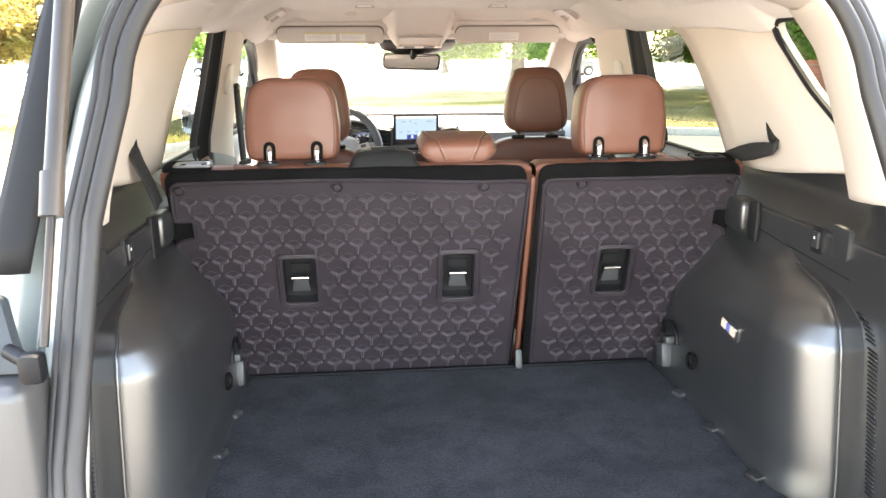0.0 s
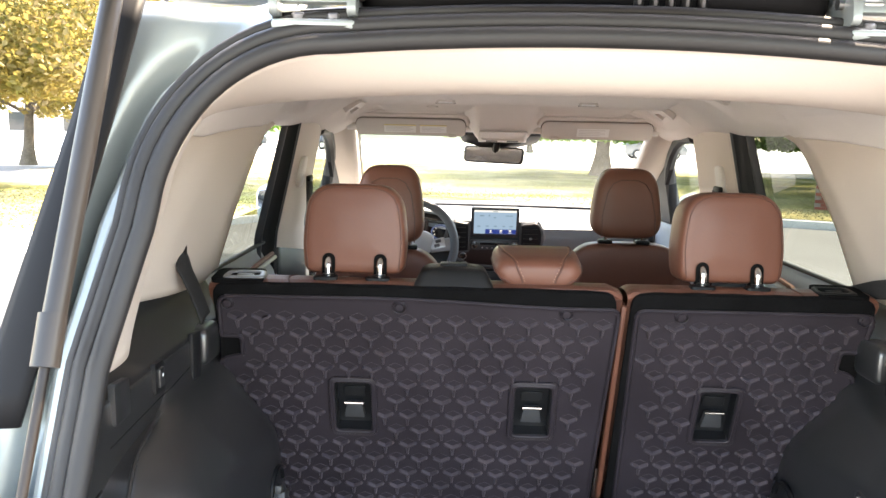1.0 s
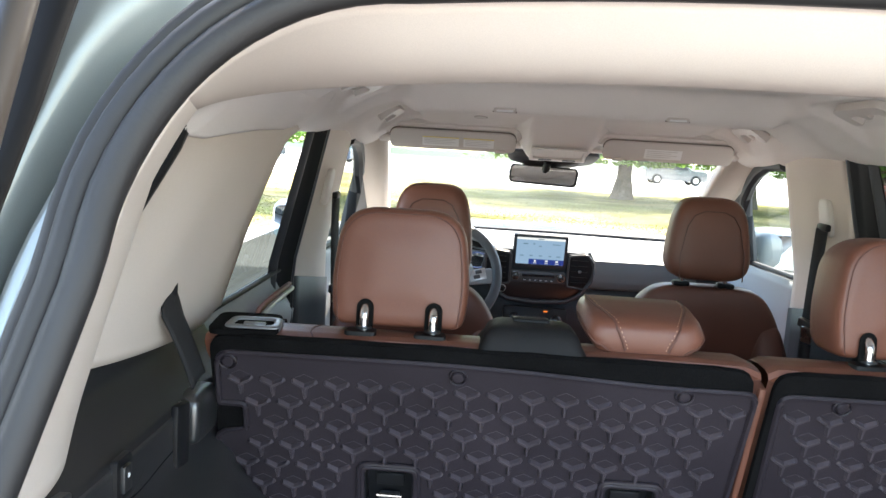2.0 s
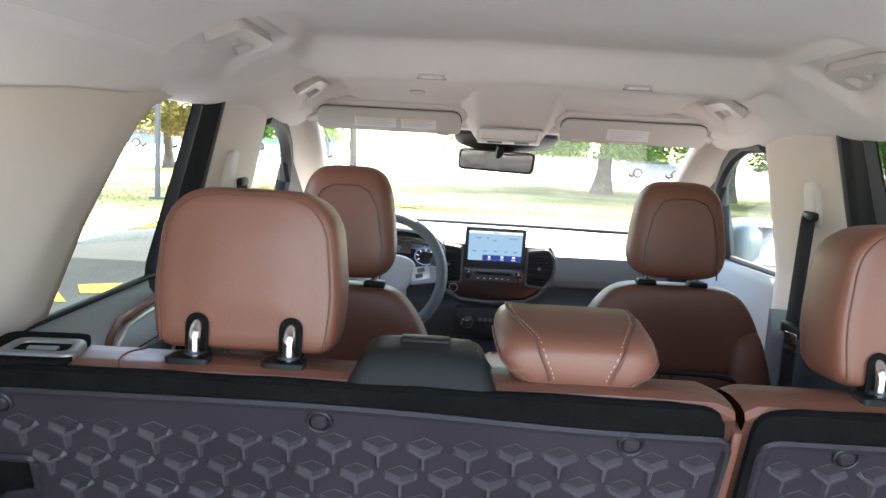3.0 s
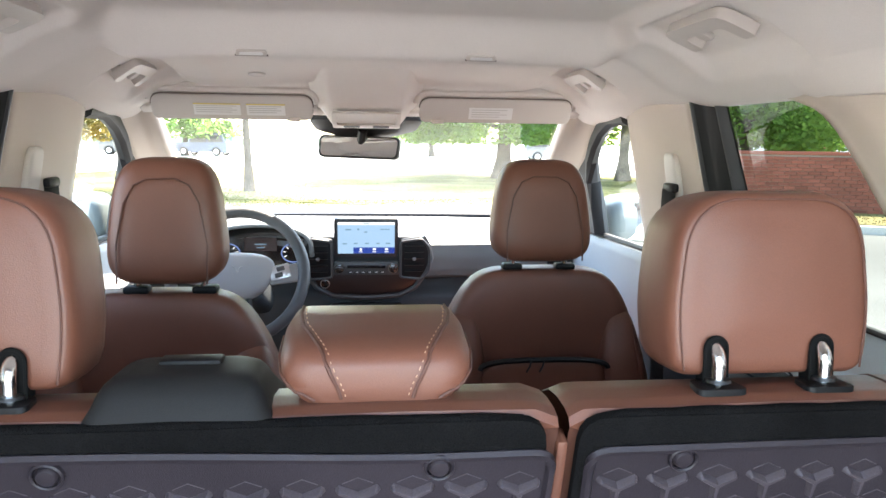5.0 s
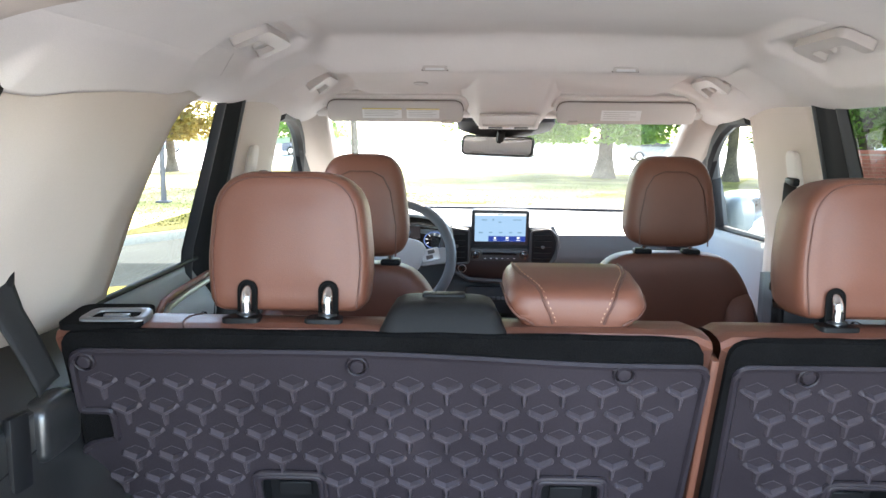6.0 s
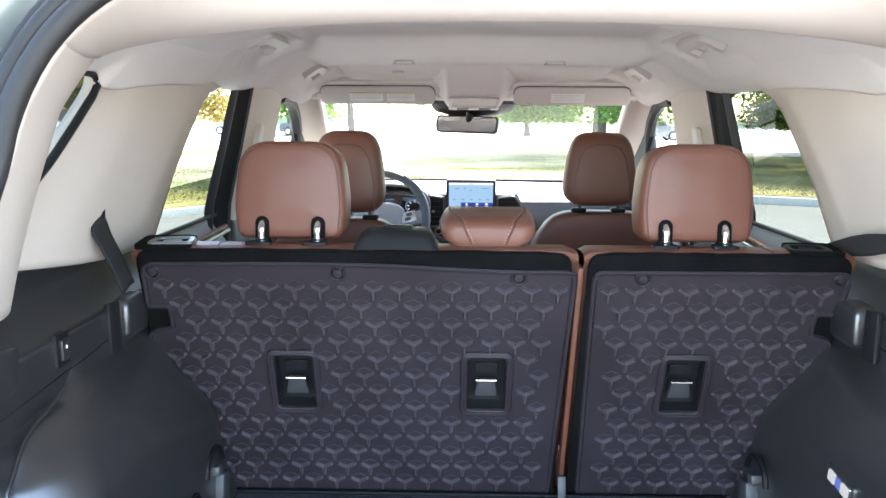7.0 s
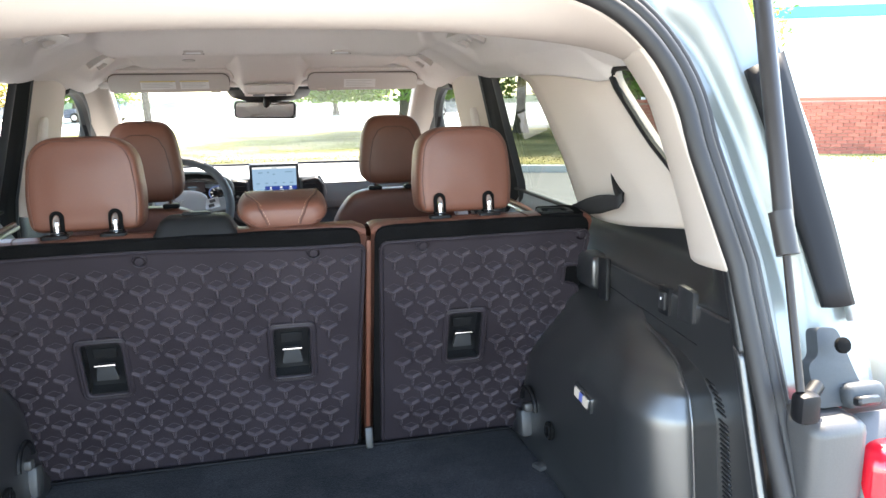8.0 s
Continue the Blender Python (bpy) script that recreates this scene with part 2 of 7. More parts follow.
# ---- mesh helpers ----
def part(name, bm, material, parent=None, label="", smooth=True, angle=40):
    """Links a bmesh as one mesh object under a thing or a part."""
    me = bpy.data.meshes.new(name)
    bmesh.ops.remove_doubles(bm, verts=bm.verts, dist=1e-6)
    bmesh.ops.recalc_face_normals(bm, faces=bm.faces)
    if smooth:
        lim = radians(angle)
        for fc in bm.faces:
            fc.smooth = True
        for e in bm.edges:
            if len(e.link_faces) == 2 and e.calc_face_angle(0) > lim:
                e.smooth = False
    bm.to_mesh(me)
    bm.free()
    me.materials.append(material)
    ob = new(name, me)
    if parent:
        ob.parent = parent
    if label:
        ob["label"] = label
    return ob


def thing(name, label, category, at=(0, 0, 0), group="", kind=""):
    e = new(name)
    e.empty_display_size = 0.05
    e.location = at
    tagged(e, label, category, group, kind)
    return e


def put(ob, parent):
    """Parents ob, built in world places, under an Empty that stands elsewhere."""
    ob.parent = parent
    ob.matrix_parent_inverse = parent.matrix_basis.inverted()
    return ob


def thicken(ob, thick, towards=(0, 2.0, 1.35)):
    """Gives a sheet thickness on the side that turns away from the cabin's middle."""
    me, c = ob.data, Vector(towards)
    if sum((c - p.center).dot(p.normal) * p.area for p in me.polygons) < 0:
        me.flip_normals()
    md = ob.modifiers.new("thickness", "SOLIDIFY")
    md.thickness, md.offset = thick, -1
    return ob


def struct(name, bm, material, label, category="trim", thick=0.0, offset=-1, **kw):
    ob = part(name, bm, material, None, "", **kw)
    if thick:
        thicken(ob, thick)
    return tagged(ob, label, category, kind="structure")


def grid(fn, nu, nv, wrap_u=False):
    bm = bmesh.new()
    vs = [[bm.verts.new(fn(i / (nu - 1 if not wrap_u else nu), j / (nv - 1))) for j in range(nv)] for i in range(nu)]
    for i in range(nu if wrap_u else nu - 1):
        for j in range(nv - 1):
            a, b = vs[i], vs[(i + 1) % nu]
            bm.faces.new((a[j], b[j], b[j + 1], a[j + 1]))
    return bm


def rbox(sx, sy, sz, r=0.005, seg=2, m=None, taper=1.0):
    """A box with rounded edges, standing on its own middle; taper narrows the top."""
    bm = bmesh.new()
    bmesh.ops.create_cube(bm, size=1)
    for v in bm.verts:
        k = taper if v.co.z > 0 else 1
        v.co = Vector((v.co.x * sx * k, v.co.y * sy * k, v.co.z * sz))
    if r:
        bmesh.ops.bevel(bm, geom=list(bm.edges), offset=r, segments=seg, affect="EDGES", profile=0.5)
    if m:
        bmesh.ops.transform(bm, matrix=m, verts=bm.verts)
    return bm


def join(*bms):
    out = bms[0]
    for b in bms[1:]:
        me = bpy.data.meshes.new("tmp")
        b.to_mesh(me)
        b.free()
        out.from_mesh(me)
        bpy.data.meshes.remove(me)
    return out


def rounded(pts, r, seg=4):
    """The corners of a 2D outline, rounded; r is one radius or one for each corner."""
    out, n = [], len(pts)
    rs = r if isinstance(r, (list, tuple)) else [r] * n
    for i in range(n):
        p, a, b = Vector(pts[i]), Vector(pts[i - 1]), Vector(pts[(i + 1) % n])
        d0, d1 = (a - p), (b - p)
        k = min(rs[i], 0.48 * d0.length, 0.48 * d1.length)
        if k < 1e-5:
            out.append(tuple(p))
            continue
        p0, p1 = p + d0.normalized() * k, p + d1.normalized() * k
        for s in range(seg + 1):
            t = s / seg
            q = (1 - t) ** 2 * p0 + 2 * t * (1 - t) * p + t * t * p1
            out.append((q.x, q.y))
    return out


def plate(outer, holes=(), depth=0.01, bevel=0.0, seg=2, m=None):
    """A flat plate with holes, its face at z = 0 and its body below."""
    bm = bmesh.new()
    edges = []
    for loop in (outer, *holes):
        vs = [bm.verts.new((x, y, 0)) for x, y in loop]
        edges += [bm.edges.new((vs[i - 1], vs[i])) for i in range(len(vs))]
    bmesh.ops.triangle_fill(bm, use_beauty=True, use_dissolve=False, edges=edges)
    for fc in bm.faces:
        if fc.normal.z < 0:
            fc.normal_flip()
    top = set(bm.faces)
    ext = bmesh.ops.extrude_face_region(bm, geom=list(bm.faces))
    low = [v for v in ext["geom"] if isinstance(v, bmesh.types.BMVert)]
    bmesh.ops.translate(bm, verts=low, vec=(0, 0, -depth))
    bmesh.ops.recalc_face_normals(bm, faces=bm.faces)
    if bevel:
        rim = [e for e in bm.edges if len(e.link_faces) == 2 and e.calc_face_angle(0) > 1.0 and all(abs(v.co.z) < 1e-6 for v in e.verts)]
        bmesh.ops.bevel(bm, geom=rim, offset=bevel, segments=seg, affect="EDGES", profile=0.5, clamp_overlap=True)
    if m:
        bmesh.ops.transform(bm, matrix=m, verts=bm.verts)
    return bm


def tube(points, radius, n=8, closed=False, flat=1.0):
    """A round bar along points; radius is one number or one for each point; flat squashes it along its own up."""
    pts = [Vector(p) for p in points]
    rad = radius if isinstance(radius, (list, tuple)) else [radius] * len(pts)
    bm, rings = bmesh.new(), []
    up = Vector((0, 0, 1))
    for i, p in enumerate(pts):
        a = pts[i - 1] if (i or closed) else p
        b = pts[(i + 1) % len(pts)] if (i < len(pts) - 1 or closed) else p
        d = (b - a).normalized()
        side = d.cross(up)
        if side.length < 0.05:
            side = d.cross(Vector((0, 1, 0)))
        side.normalize()
        if rings and side.dot(last) < 0:
            side = -side
        last = side.copy()
        top = side.cross(d)
        rings.append([bm.verts.new(p + rad[i] * (math.cos(k * math.tau / n) * side + flat * math.sin(k * math.tau / n) * top)) for k in range(n)])
    m = len(rings)
    for i in range(m if closed else m - 1):
        for k in range(n):
            bm.faces.new((rings[i][k], rings[i][(k + 1) % n], rings[(i + 1) % m][(k + 1) % n], rings[(i + 1) % m][k]))
    if not closed:
        bm.faces.new(rings[0])
        bm.faces.new(rings[-1])
    return bm


def lathe(profile, n=24, m=None):
    """A turned form about z from (radius, height) pairs."""
    bm = bmesh.new()
    rings = [[bm.verts.new((r * math.cos(k * math.tau / n), r * math.sin(k * math.tau / n), z)) for k in range(n)] for r, z in profile]
    for a, b in zip(rings, rings[1:]):
        for k in range(n):
            bm.faces.new((a[k], a[(k + 1) % n], b[(k + 1) % n], b[k]))
    bm.faces.new(rings[0])
    bm.faces.new(rings[-1])
    if m:
        bmesh.ops.transform(bm, matrix=m, verts=bm.verts)
    return bm


def pillow(sx, sy, sz, ex=4.0, ez=4.0, n=20, warp=None):
    """A stuffed block: a superellipsoid of those half sizes; warp moves its points."""
    def sgn(v, e):
        return math.copysign(abs(v) ** (2 / e), v)

    bm = bmesh.new()
    bmesh.ops.create_uvsphere(bm, u_segments=2 * n, v_segments=n, radius=1)
    for v in bm.verts:
        th, ph = math.atan2(v.co.y, v.co.x), math.asin(max(-1, min(1, v.co.z)))
        p = Vector((sx * sgn(math.cos(ph), ez) * sgn(math.cos(th), ex), sy * sgn(math.cos(ph), ez) * sgn(math.sin(th), ex), sz * sgn(math.sin(ph), ez)))
        v.co = warp(p) if warp else p
    return bm


def moved(bm, m):
    bmesh.ops.transform(bm, matrix=m, verts=bm.verts)
    return bm


def smooth01(t):
    t = max(0.0, min(1.0, t))
    return t * t * (3 - 2 * t)


def lerp_pts(table, t):
    """The value at t of a short table of (t, value)."""
    if t <= table[0][0]:
        return table[0][1]
    for (a, va), (b, vb) in zip(table, table[1:]):
        if t <= b:
            k = (t - a) / (b - a)
            return va + (vb - va) * k
    return table[-1][1]


# ---- the car's shell: x to its right, y ahead, z up from the ground ----
FLOOR_Z = 0.735
TUMBLE = 0.20        # how far the sides lean in, metres a metre above the belt line
BELT = 1.262


def side_x(z, base=0.735):
    """Half width of the cabin's side at a height."""
    return base - TUMBLE * max(0.0, z - BELT)


def opening_y(z):
    """The hatch opening's plane."""
    return 0.966 + 0.35 * (z - 1.316)


def opening(s, out=0.0):
    """A point of the hatch opening's rim; s from 0 (foot of its right side) over the top (0.5) to 1. out: metres outwards."""
    k = abs(2 * s - 1)                      # 1 at the feet, 0 at the top's middle
    side = 1 if s < 0.5 else -1
    arc = 0.30                              # share of the half rim that is the arched top
    if k > 0.56:
        t = (k - 0.56) / (1 - 0.56)
        z = 1.475 + (0.66 - 1.475) * t
        x = lerp_pts([(0.66, 0.575), (1.0, 0.590), (1.31, 0.568), (1.475, 0.530)], z)
        nx, nz = 1.0, 0.12
    elif k > arc:
        t = (0.56 - k) / (0.56 - arc)
        a = t * math.pi / 2
        x, z = 0.330 + 0.200 * math.cos(a) ** 0.95, 1.475 + 0.205 * math.sin(a)
        nx, nz = math.cos(a), math.sin(a)
    else:
        t = k / arc
        x, z = 0.330 * t, 1.694 - 0.014 * t * t
        nx, nz = 0.0, 1.0
    nl = math.hypot(nx, nz)
    x, z = x + out * nx / nl, z + out * nz / nl
    return Vector((side * x + 0.012, opening_y(z), z))


# floor of the cargo space: a carpeted board between the wheel housings, with a lip at the seats
def floor_fn(u, v):
    y = 0.74 + v * 1.01
    half = 0.535 + 0.02 * smooth01((1.25 - y) / 0.3) - 0.012 * smooth01((y - 1.55) / 0.2)
    x = (2 * u - 1) * half
    return Vector((x, y, FLOOR_Z + 0.0015 * noise.noise((x * 9, y * 9, 1))))


struct("floor", grid(floor_fn, 60, 50), FLOORCARPET, "dark grey carpeted cargo floor board, worn and speckled", "floor", thick=0.02)
struct("floor_edge", tube([(-0.52, 1.706, FLOOR_Z + 0.004), (0.515, 1.706, FLOOR_Z + 0.004)], 0.007, 8, flat=0.6), SOFTBLACK, "black edging strip of the cargo floor board", "trim")
struct("floor_front", rbox(1.50, 2.40, 0.04, 0.004, 1, pose(0, 2.93, 0.44)), CARPET, "dark carpeted cabin floor before the rear seats", "floor")
struct("sill_plate", rbox(1.14, 0.10, 0.035, 0.01, 2, pose(0.0, 0.715, 0.70)), BLACKPLASTIC, "black plastic load sill of the cargo opening", "sill")

# dark lower trim with the wheel housings
LEDGE = 1.195


def seam_y(z):
    """Where the wheel housing's rear edge stands, by height."""
    return lerp_pts([(0.66, 1.024), (0.745, 1.034), (1.02, 1.074), (1.060, 1.092), (1.085, 1.125), (1.10, 1.175), (1.116, 1.30), (1.20, 1.42)], z)


def lower_x(y, z):
    ys = opening_y(z)
    base = 0.578 + 0.075 * smooth01((y - ys - 0.005) / 0.11)
    shelf = max(0.0, min(1.0, (z - LEDGE) / 0.062))
    base += 0.075 * math.sin(shelf * math.pi / 2) ** 0.9 * smooth01((y - ys - 0.15) / 0.12)
    sy = seam_y(z)
    low = smooth01((1.125 - z) / 0.05)
    step = 0.030 * low * smooth01((y - sy + 0.001) / 0.006)
    t = max(0.0, min(1.0, (y - sy - 0.002) / 0.130))
    rear = (1 - (1 - t) ** 2.0) ** 0.52
    top = smooth01((1.172 - z - 0.22 * max(0.0, y - 1.33)) / 0.17)
    front = smooth01((1.74 - y + 0.45 * (1.12 - z)) / 0.22)
    base -= (step + 0.090 * rear * top) * (0.4 + 0.6 * front)
    return base - 0.012 * smooth01((0.80 - z) / 0.08) * rear


for side in (1, -1):
    def low_fn(u, v, side=side):
        z = 0.66 + v * (1.302 - 0.66)
        y0, sy = opening_y(z), seam_y(z)
        y = lerp_pts([(0, y0), (0.22, sy - 0.003), (0.30, sy + 0.007), (0.66, sy + 0.21), (1, 1.76)], u)
        top = 1.310 - 0.045 * smooth01((y - 1.15) / 0.5)
        z = min(z, top)
        return Vector((side * lower_x(y, z) + 0.004, y, z))

    # Same moulding as the side trim; its shading is put into the material.
    struct("cargo_upper_trim", grid(lambda u, v: low_fn(u, 0.834 + 0.166 * v), 61, 24), DULLEDTRIM, "black upper side trim with a sloping shelf, dulled to look shaded", "trim", thick=0.012, angle=30)
    struct("cargo_side_trim", grid(lambda u, v: low_fn(u, 0.834 * v), 101, 80), BLACKPLASTIC, "black grained plastic side trim with a bulging wheel housing", "trim", thick=0.012, angle=30)

    # rounded edge that bounds the housing, crease under the ledge, and the vent slots behind
    def seam_pt(t, side=side):
        z = 0.745 + 0.371 * t ** 0.75
        return (side * (lower_x(seam_y(z) + 0.004, z) + 0.001) + 0.004, seam_y(z) + 0.003, z)

    struct("trim_seam", tube([seam_pt(i / 40) for i in range(41)], 0.0032, 8), BLACKPLASTIC, "raised edge round the wheel housing", "trim")

    def joint_pt(t, side=side):
        y = 1.14 + 0.44 * t
        z = 1.128 + 0.026 * t
        return (side * (lower_x(y, z) + 0.0008) + 0.004, y, z)

    struct("trim_joint", tube([joint_pt(i / 24) for i in range(25)], 0.0016, 6), MATTBLACK, "thin dark joint over the wheel housing", "trim")
    for z1, z0, count in ((1.078, 1.040, 6), (1.026, 0.775, 34)):
        vent = thing("side_vent", "black slotted plastic air vent in the cargo trim", "vent", (side * 0.64, 1.0, z0), group="cargo vents", kind="structure")
        for i in range(count):
            z = z1 + (z0 - z1) * i / (count - 1)
            y = seam_y(z) - 0.020 - 0.010 * (1.08 - z) / 0.3
            x = side * (lower_x(y, z) - 0.0005) + 0.004
            put(part("slat", rbox(0.004, 0.026, 0.0042, 0.0012, 1, pose(x, y, z, 10, 0, 0)), DARKPLASTIC, None), vent)

    # belt-line ledge: soft dark roll where the trim meets the pale pillars
    struct("belt_ledge", tube([(side * (lower_x(1.17 + 0.07 * t, 1.30 - 0.045 * smooth01((0.02 + 0.07 * t) / 0.5)) - 0.004) + 0.004, 1.17 + 0.07 * t, 1.307 - 0.045 * smooth01((0.02 + 0.07 * t) / 0.5)) for t in range(9)], 0.005, 8), BLACKPLASTIC, "black rolled top edge of the cargo side trim", "trim")

    # --- pale trim of the pillars behind the rear door
    def c_front(z, side=side):
        return lerp_pts([(1.20, 1.80), (1.27, 1.832), (1.39, 1.887), (1.48, 1.950), (1.54, 1.998), (1.575, 2.040), (1.60, 2.13), (1.61, 2.18)], z) - 0.028 * side

    def c_rear(z):
        return lerp_pts([(1.25, 1.14), (1.36, 1.25), (1.40, 1.31), (1.452, 1.384), (1.51, 1.446), (1.555, 1.492), (1.575, 1.505), (1.587, 1.503), (1.61, 1.46)], z)

    def c_fn(u, v, side=side):
        zb = 1.304 - 0.045 * smooth01((1.17 + 0.64 * u - 1.15) / 0.5)
        z = zb + v * (1.602 - zb)
        y0, y1 = c_rear(z), c_front(z)
        y = y0 + u * (y1 - y0)
        x = side_x(z, 0.728) - 0.022 * smooth01(u / 0.35) * smooth01((1 - u) / 0.25)
        return Vector((side * x + 0.004, y, z))

    struct("c_pillar_trim", grid(c_fn, 28, 30), CREAM, "pale cream moulded trim of the pillar behind the rear door", "trim", thick=0.02)

    def d_fn(u, v, side=side):
        zb = 1.300 - 0.030 * u
        z = zb + v * (1.603 - zb)
        x0 = lerp_pts([(1.25, 0.572), (1.31, 0.568), (1.475, 0.530), (1.53, 0.520), (1.575, 0.500), (1.605, 0.482)], z) + 0.004
        y0 = opening_y(z) + 0.002
        x1 = lerp_pts([(1.25, 0.655), (1.45, 0.650), (1.602, 0.642)], z)
        y1 = lerp_pts([(1.25, 1.20), (1.34, 1.24), (1.41, 1.28), (1.485, 1.325), (1.53, 1.355), (1.58, 1.42), (1.605, 1.455)], z) - (0.022 if side > 0 else 0.016)
        t = u
        bow = 0.018 * math.sin(math.pi * t)
        x = x0 + (x1 - x0) * t - bow * 0.8
        y = y0 + (y1 - y0) * t
        if t > 0.93:
            x, y = x + 0.02 * (t - 0.93) / 0.07, y + 0.004
        return Vector((side * x + 0.010, y, z))

    struct("d_pillar_trim", grid(d_fn, 22, 26), CREAM, "pale cream moulded trim of the rear pillar beside the hatch", "trim", thick=0.012)

    # quarter window: black rim and dark glass
    def q_fn(u, v, side=side):
        z = 1.33 + v * 0.275
        y0 = 1.06 + 0.35 * (z - 1.33)
        return Vector((side * (side_x(z, 0.748)) + 0.004, y0 + u * (c_rear(z) + 0.15 - y0), z))

    struct("quarter_window", grid(q_fn, 4, 8), PRIVACY, "dark tinted glass of the small rear quarter window", "window")
    rim_line = [(c_rear(z) + 0.005, z) for z in [1.36 + 0.0215 * i for i in range(11)]] + [(1.503, 1.585), (1.493, 1.590), (1.475, 1.592), (1.44, 1.592), (1.40, 1.591)]
    struct("quarter_window_rim", tube([(side * (side_x(z, 0.727)) + 0.004, y, z) for y, z in rim_line], 0.0068, 8), MATTBLACK, "black rubber rim of the rear quarter window", "trim")

    # --- rear door: window frame, glass, trim
    door = thing("rear_door", "closed rear door with a grey moulded inner panel and dark window frame", "door", (side * 0.74, 2.1, 0.45), kind="structure")

    def door_fn(u, v, side=side):
        y = 1.66 + u * 0.83
        z = 0.46 + v * (BELT - 0.014 - 0.46)
        x = 0.742 - 0.035 * smooth01((z - 0.95) / 0.2) * smooth01((1.24 - z) / 0.1)
        return Vector((side * x, y, z))

    o = put(part("inner_panel", grid(door_fn, 24, 40), DOORGREY), door)
    thicken(o, 0.015)
    put(part("window_sill", tube([(side * 0.737, 1.72 + 0.08 * i, BELT - 0.010) for i in range(9)], 0.0058, 8), MATTBLACK), door)
    # grey rounded pull housing with a pale rim
    line = [(1.990, 1.140), (2.002, 1.166), (2.016, 1.189), (2.047, 1.208), (2.113, 1.214), (2.199, 1.217), (2.30, 1.219)]
    put(part("brown_inlay", tube([(side * 0.7085, y, z) for y, z in line], 0.0068, 8), LEATHER, None, "brown leather inlay"), door)
    put(part("pull_bezel", tube([(side * 0.706, y + 0.020, z - 0.013) for y, z in line], 0.0062, 8), SILVER, None, "satin silver trim line"), door)
    put(part("pull_recess", rbox(0.02, 0.20, 0.05, 0.02, 3, pose(side * 0.712, 2.17, 1.118)), LOWTRIM), door)
    put(part("armrest", pillow(0.05, 0.23, 0.035, 4, 4, 10, lambda p, side=side: p + Vector((side * 0.70, 2.10, 1.06))), DASHGREY), door)
    # black frame of the window at the middle pillar
    def frame_fn(u, v, side=side):
        z = 0.90 + 0.705 * v
        y0, y1 = 2.235 + 0.24 * max(0, z - 1.255), lerp_pts([(0.9, 2.33), (1.22, 2.352), (1.42, 2.385), (1.6, 2.402)], z)
        x0, x1 = side_x(z, 0.748), side_x(z, 0.712)
        step = 0.012 * smooth01((u - 0.30) / 0.08) * smooth01((0.78 - u) / 0.08)
        return Vector((side * (x0 + (x1 - x0) * smooth01(u * 1.15) + step), y0 + (y1 - y0) * u, z))

    put(part("window_frame", grid(frame_fn, 12, 14), FRAMEBLACK), door)
    seal = part("frame_seal", grid(lambda u, v, side=side: frame_fn(0.03 + 0.34 * u, v) - Vector((side * (0.002 + 0.005 * math.sin(math.pi * u)), 0, 0)), 8, 14), FRAMESLATE, None, "slate grey rubber seal")
    put(seal, door)
    put(part("frame_lip", grid(lambda u, v, side=side: frame_fn(0.80 + 0.17 * u, v) - Vector((side * (0.002 + 0.003 * math.sin(math.pi * u)), 0, 0)), 6, 14), FRAMESLATE), door)
    put(part("window_frame_top", tube([(side * (side_x(1.595, 0.735)), 2.06 + 0.075 * i, 1.601) for i in range(5)], 0.005, 8), MATTBLACK), door)

    def glass_fn(u, v, side=side):
        top = 1.61 if side > 0 else 1.353
        z = 1.15 + v * (top - 1.15)
        return Vector((side * side_x(z, 0.758), 1.70 + u * 0.72, z + (0.0 if side > 0 else 0.004 * u)))

    gp = put(part("window_pane", grid(glass_fn, 8, 8), PRIVACY, None, "dark tinted pane, fully raised" if side > 0 else "dark tinted pane, wound half down"), door)

    # --- middle pillar
    def b_fn(u, v, side=side):
        low = 1.222 - 0.075 * u
        z = low + v * (1.625 - low)
        y0 = lerp_pts([(0.9, 2.335), (1.22, 2.355), (1.42, 2.388), (1.6, 2.405)], z)
        y = y0 + u * (2.775 - y0)
        x = side_x(z, 0.715) - 0.012 * math.sin(math.pi * u)
        return Vector((side * x, y, z))

    struct("b_pillar_trim", grid(b_fn, 14, 40), CREAM, "pale cream trim of the pillar between the doors", "trim", thick=0.03)
    struct("b_pillar_lower", grid(lambda u, v, side=side: Vector((side * (0.708 - 0.012 * math.sin(math.pi * u)), 2.345 + 0.425 * u, 0.46 + (0.772 - 0.075 * u) * v)), 10, 10), LOWTRIM, "dark grey lower trim of the pillar between the doors", "trim", thick=0.02)
    # cloth-coloured belt guide and front belt
    belt = thing("front_seat_belt", "black front seat belt hanging on the middle pillar", "seat belt", (side * 0.66, 2.47, 1.0), group="front seat belts")
    pts = [(side * 0.645, 2.480, 1.425), (side * 0.645, 2.490, 1.27), (side * 0.645, 2.496, 1.155), (side * 0.648, 2.500, 1.03), (side * 0.655, 2.500, 0.80)] if side > 0 else [(-0.650, 2.555, 1.425), (-0.650, 2.56, 1.30), (-0.650, 2.585, 1.17), (-0.650, 2.60, 1.02), (-0.655, 2.60, 0.80)]
    bmb = grid(lambda u, v, pts=pts, side=side: Vector(pts[min(4, int(round(v * 4)))]) + Vector((side * (u - 0.5) * 0.013, (0.5 - u) * 0.038, 0)), 3, 5)
    o = put(part("webbing", bmb, WEB), belt)
    o.modifiers.new("thickness", "SOLIDIFY").thickness = 0.002
    put(part("guide_loop", rbox(0.016, 0.056, 0.020, 0.006, 2, pose(side * 0.648, pts[0][1], 1.428)), SOFTBLACK), belt)
    put(part("tongue", rbox(0.054, 0.014, 0.026, 0.004, 2, pose(side * 0.643, pts[2][1] - 0.006, 1.165, 14, side * 12, side * -58)), BLACKPLASTIC), belt)
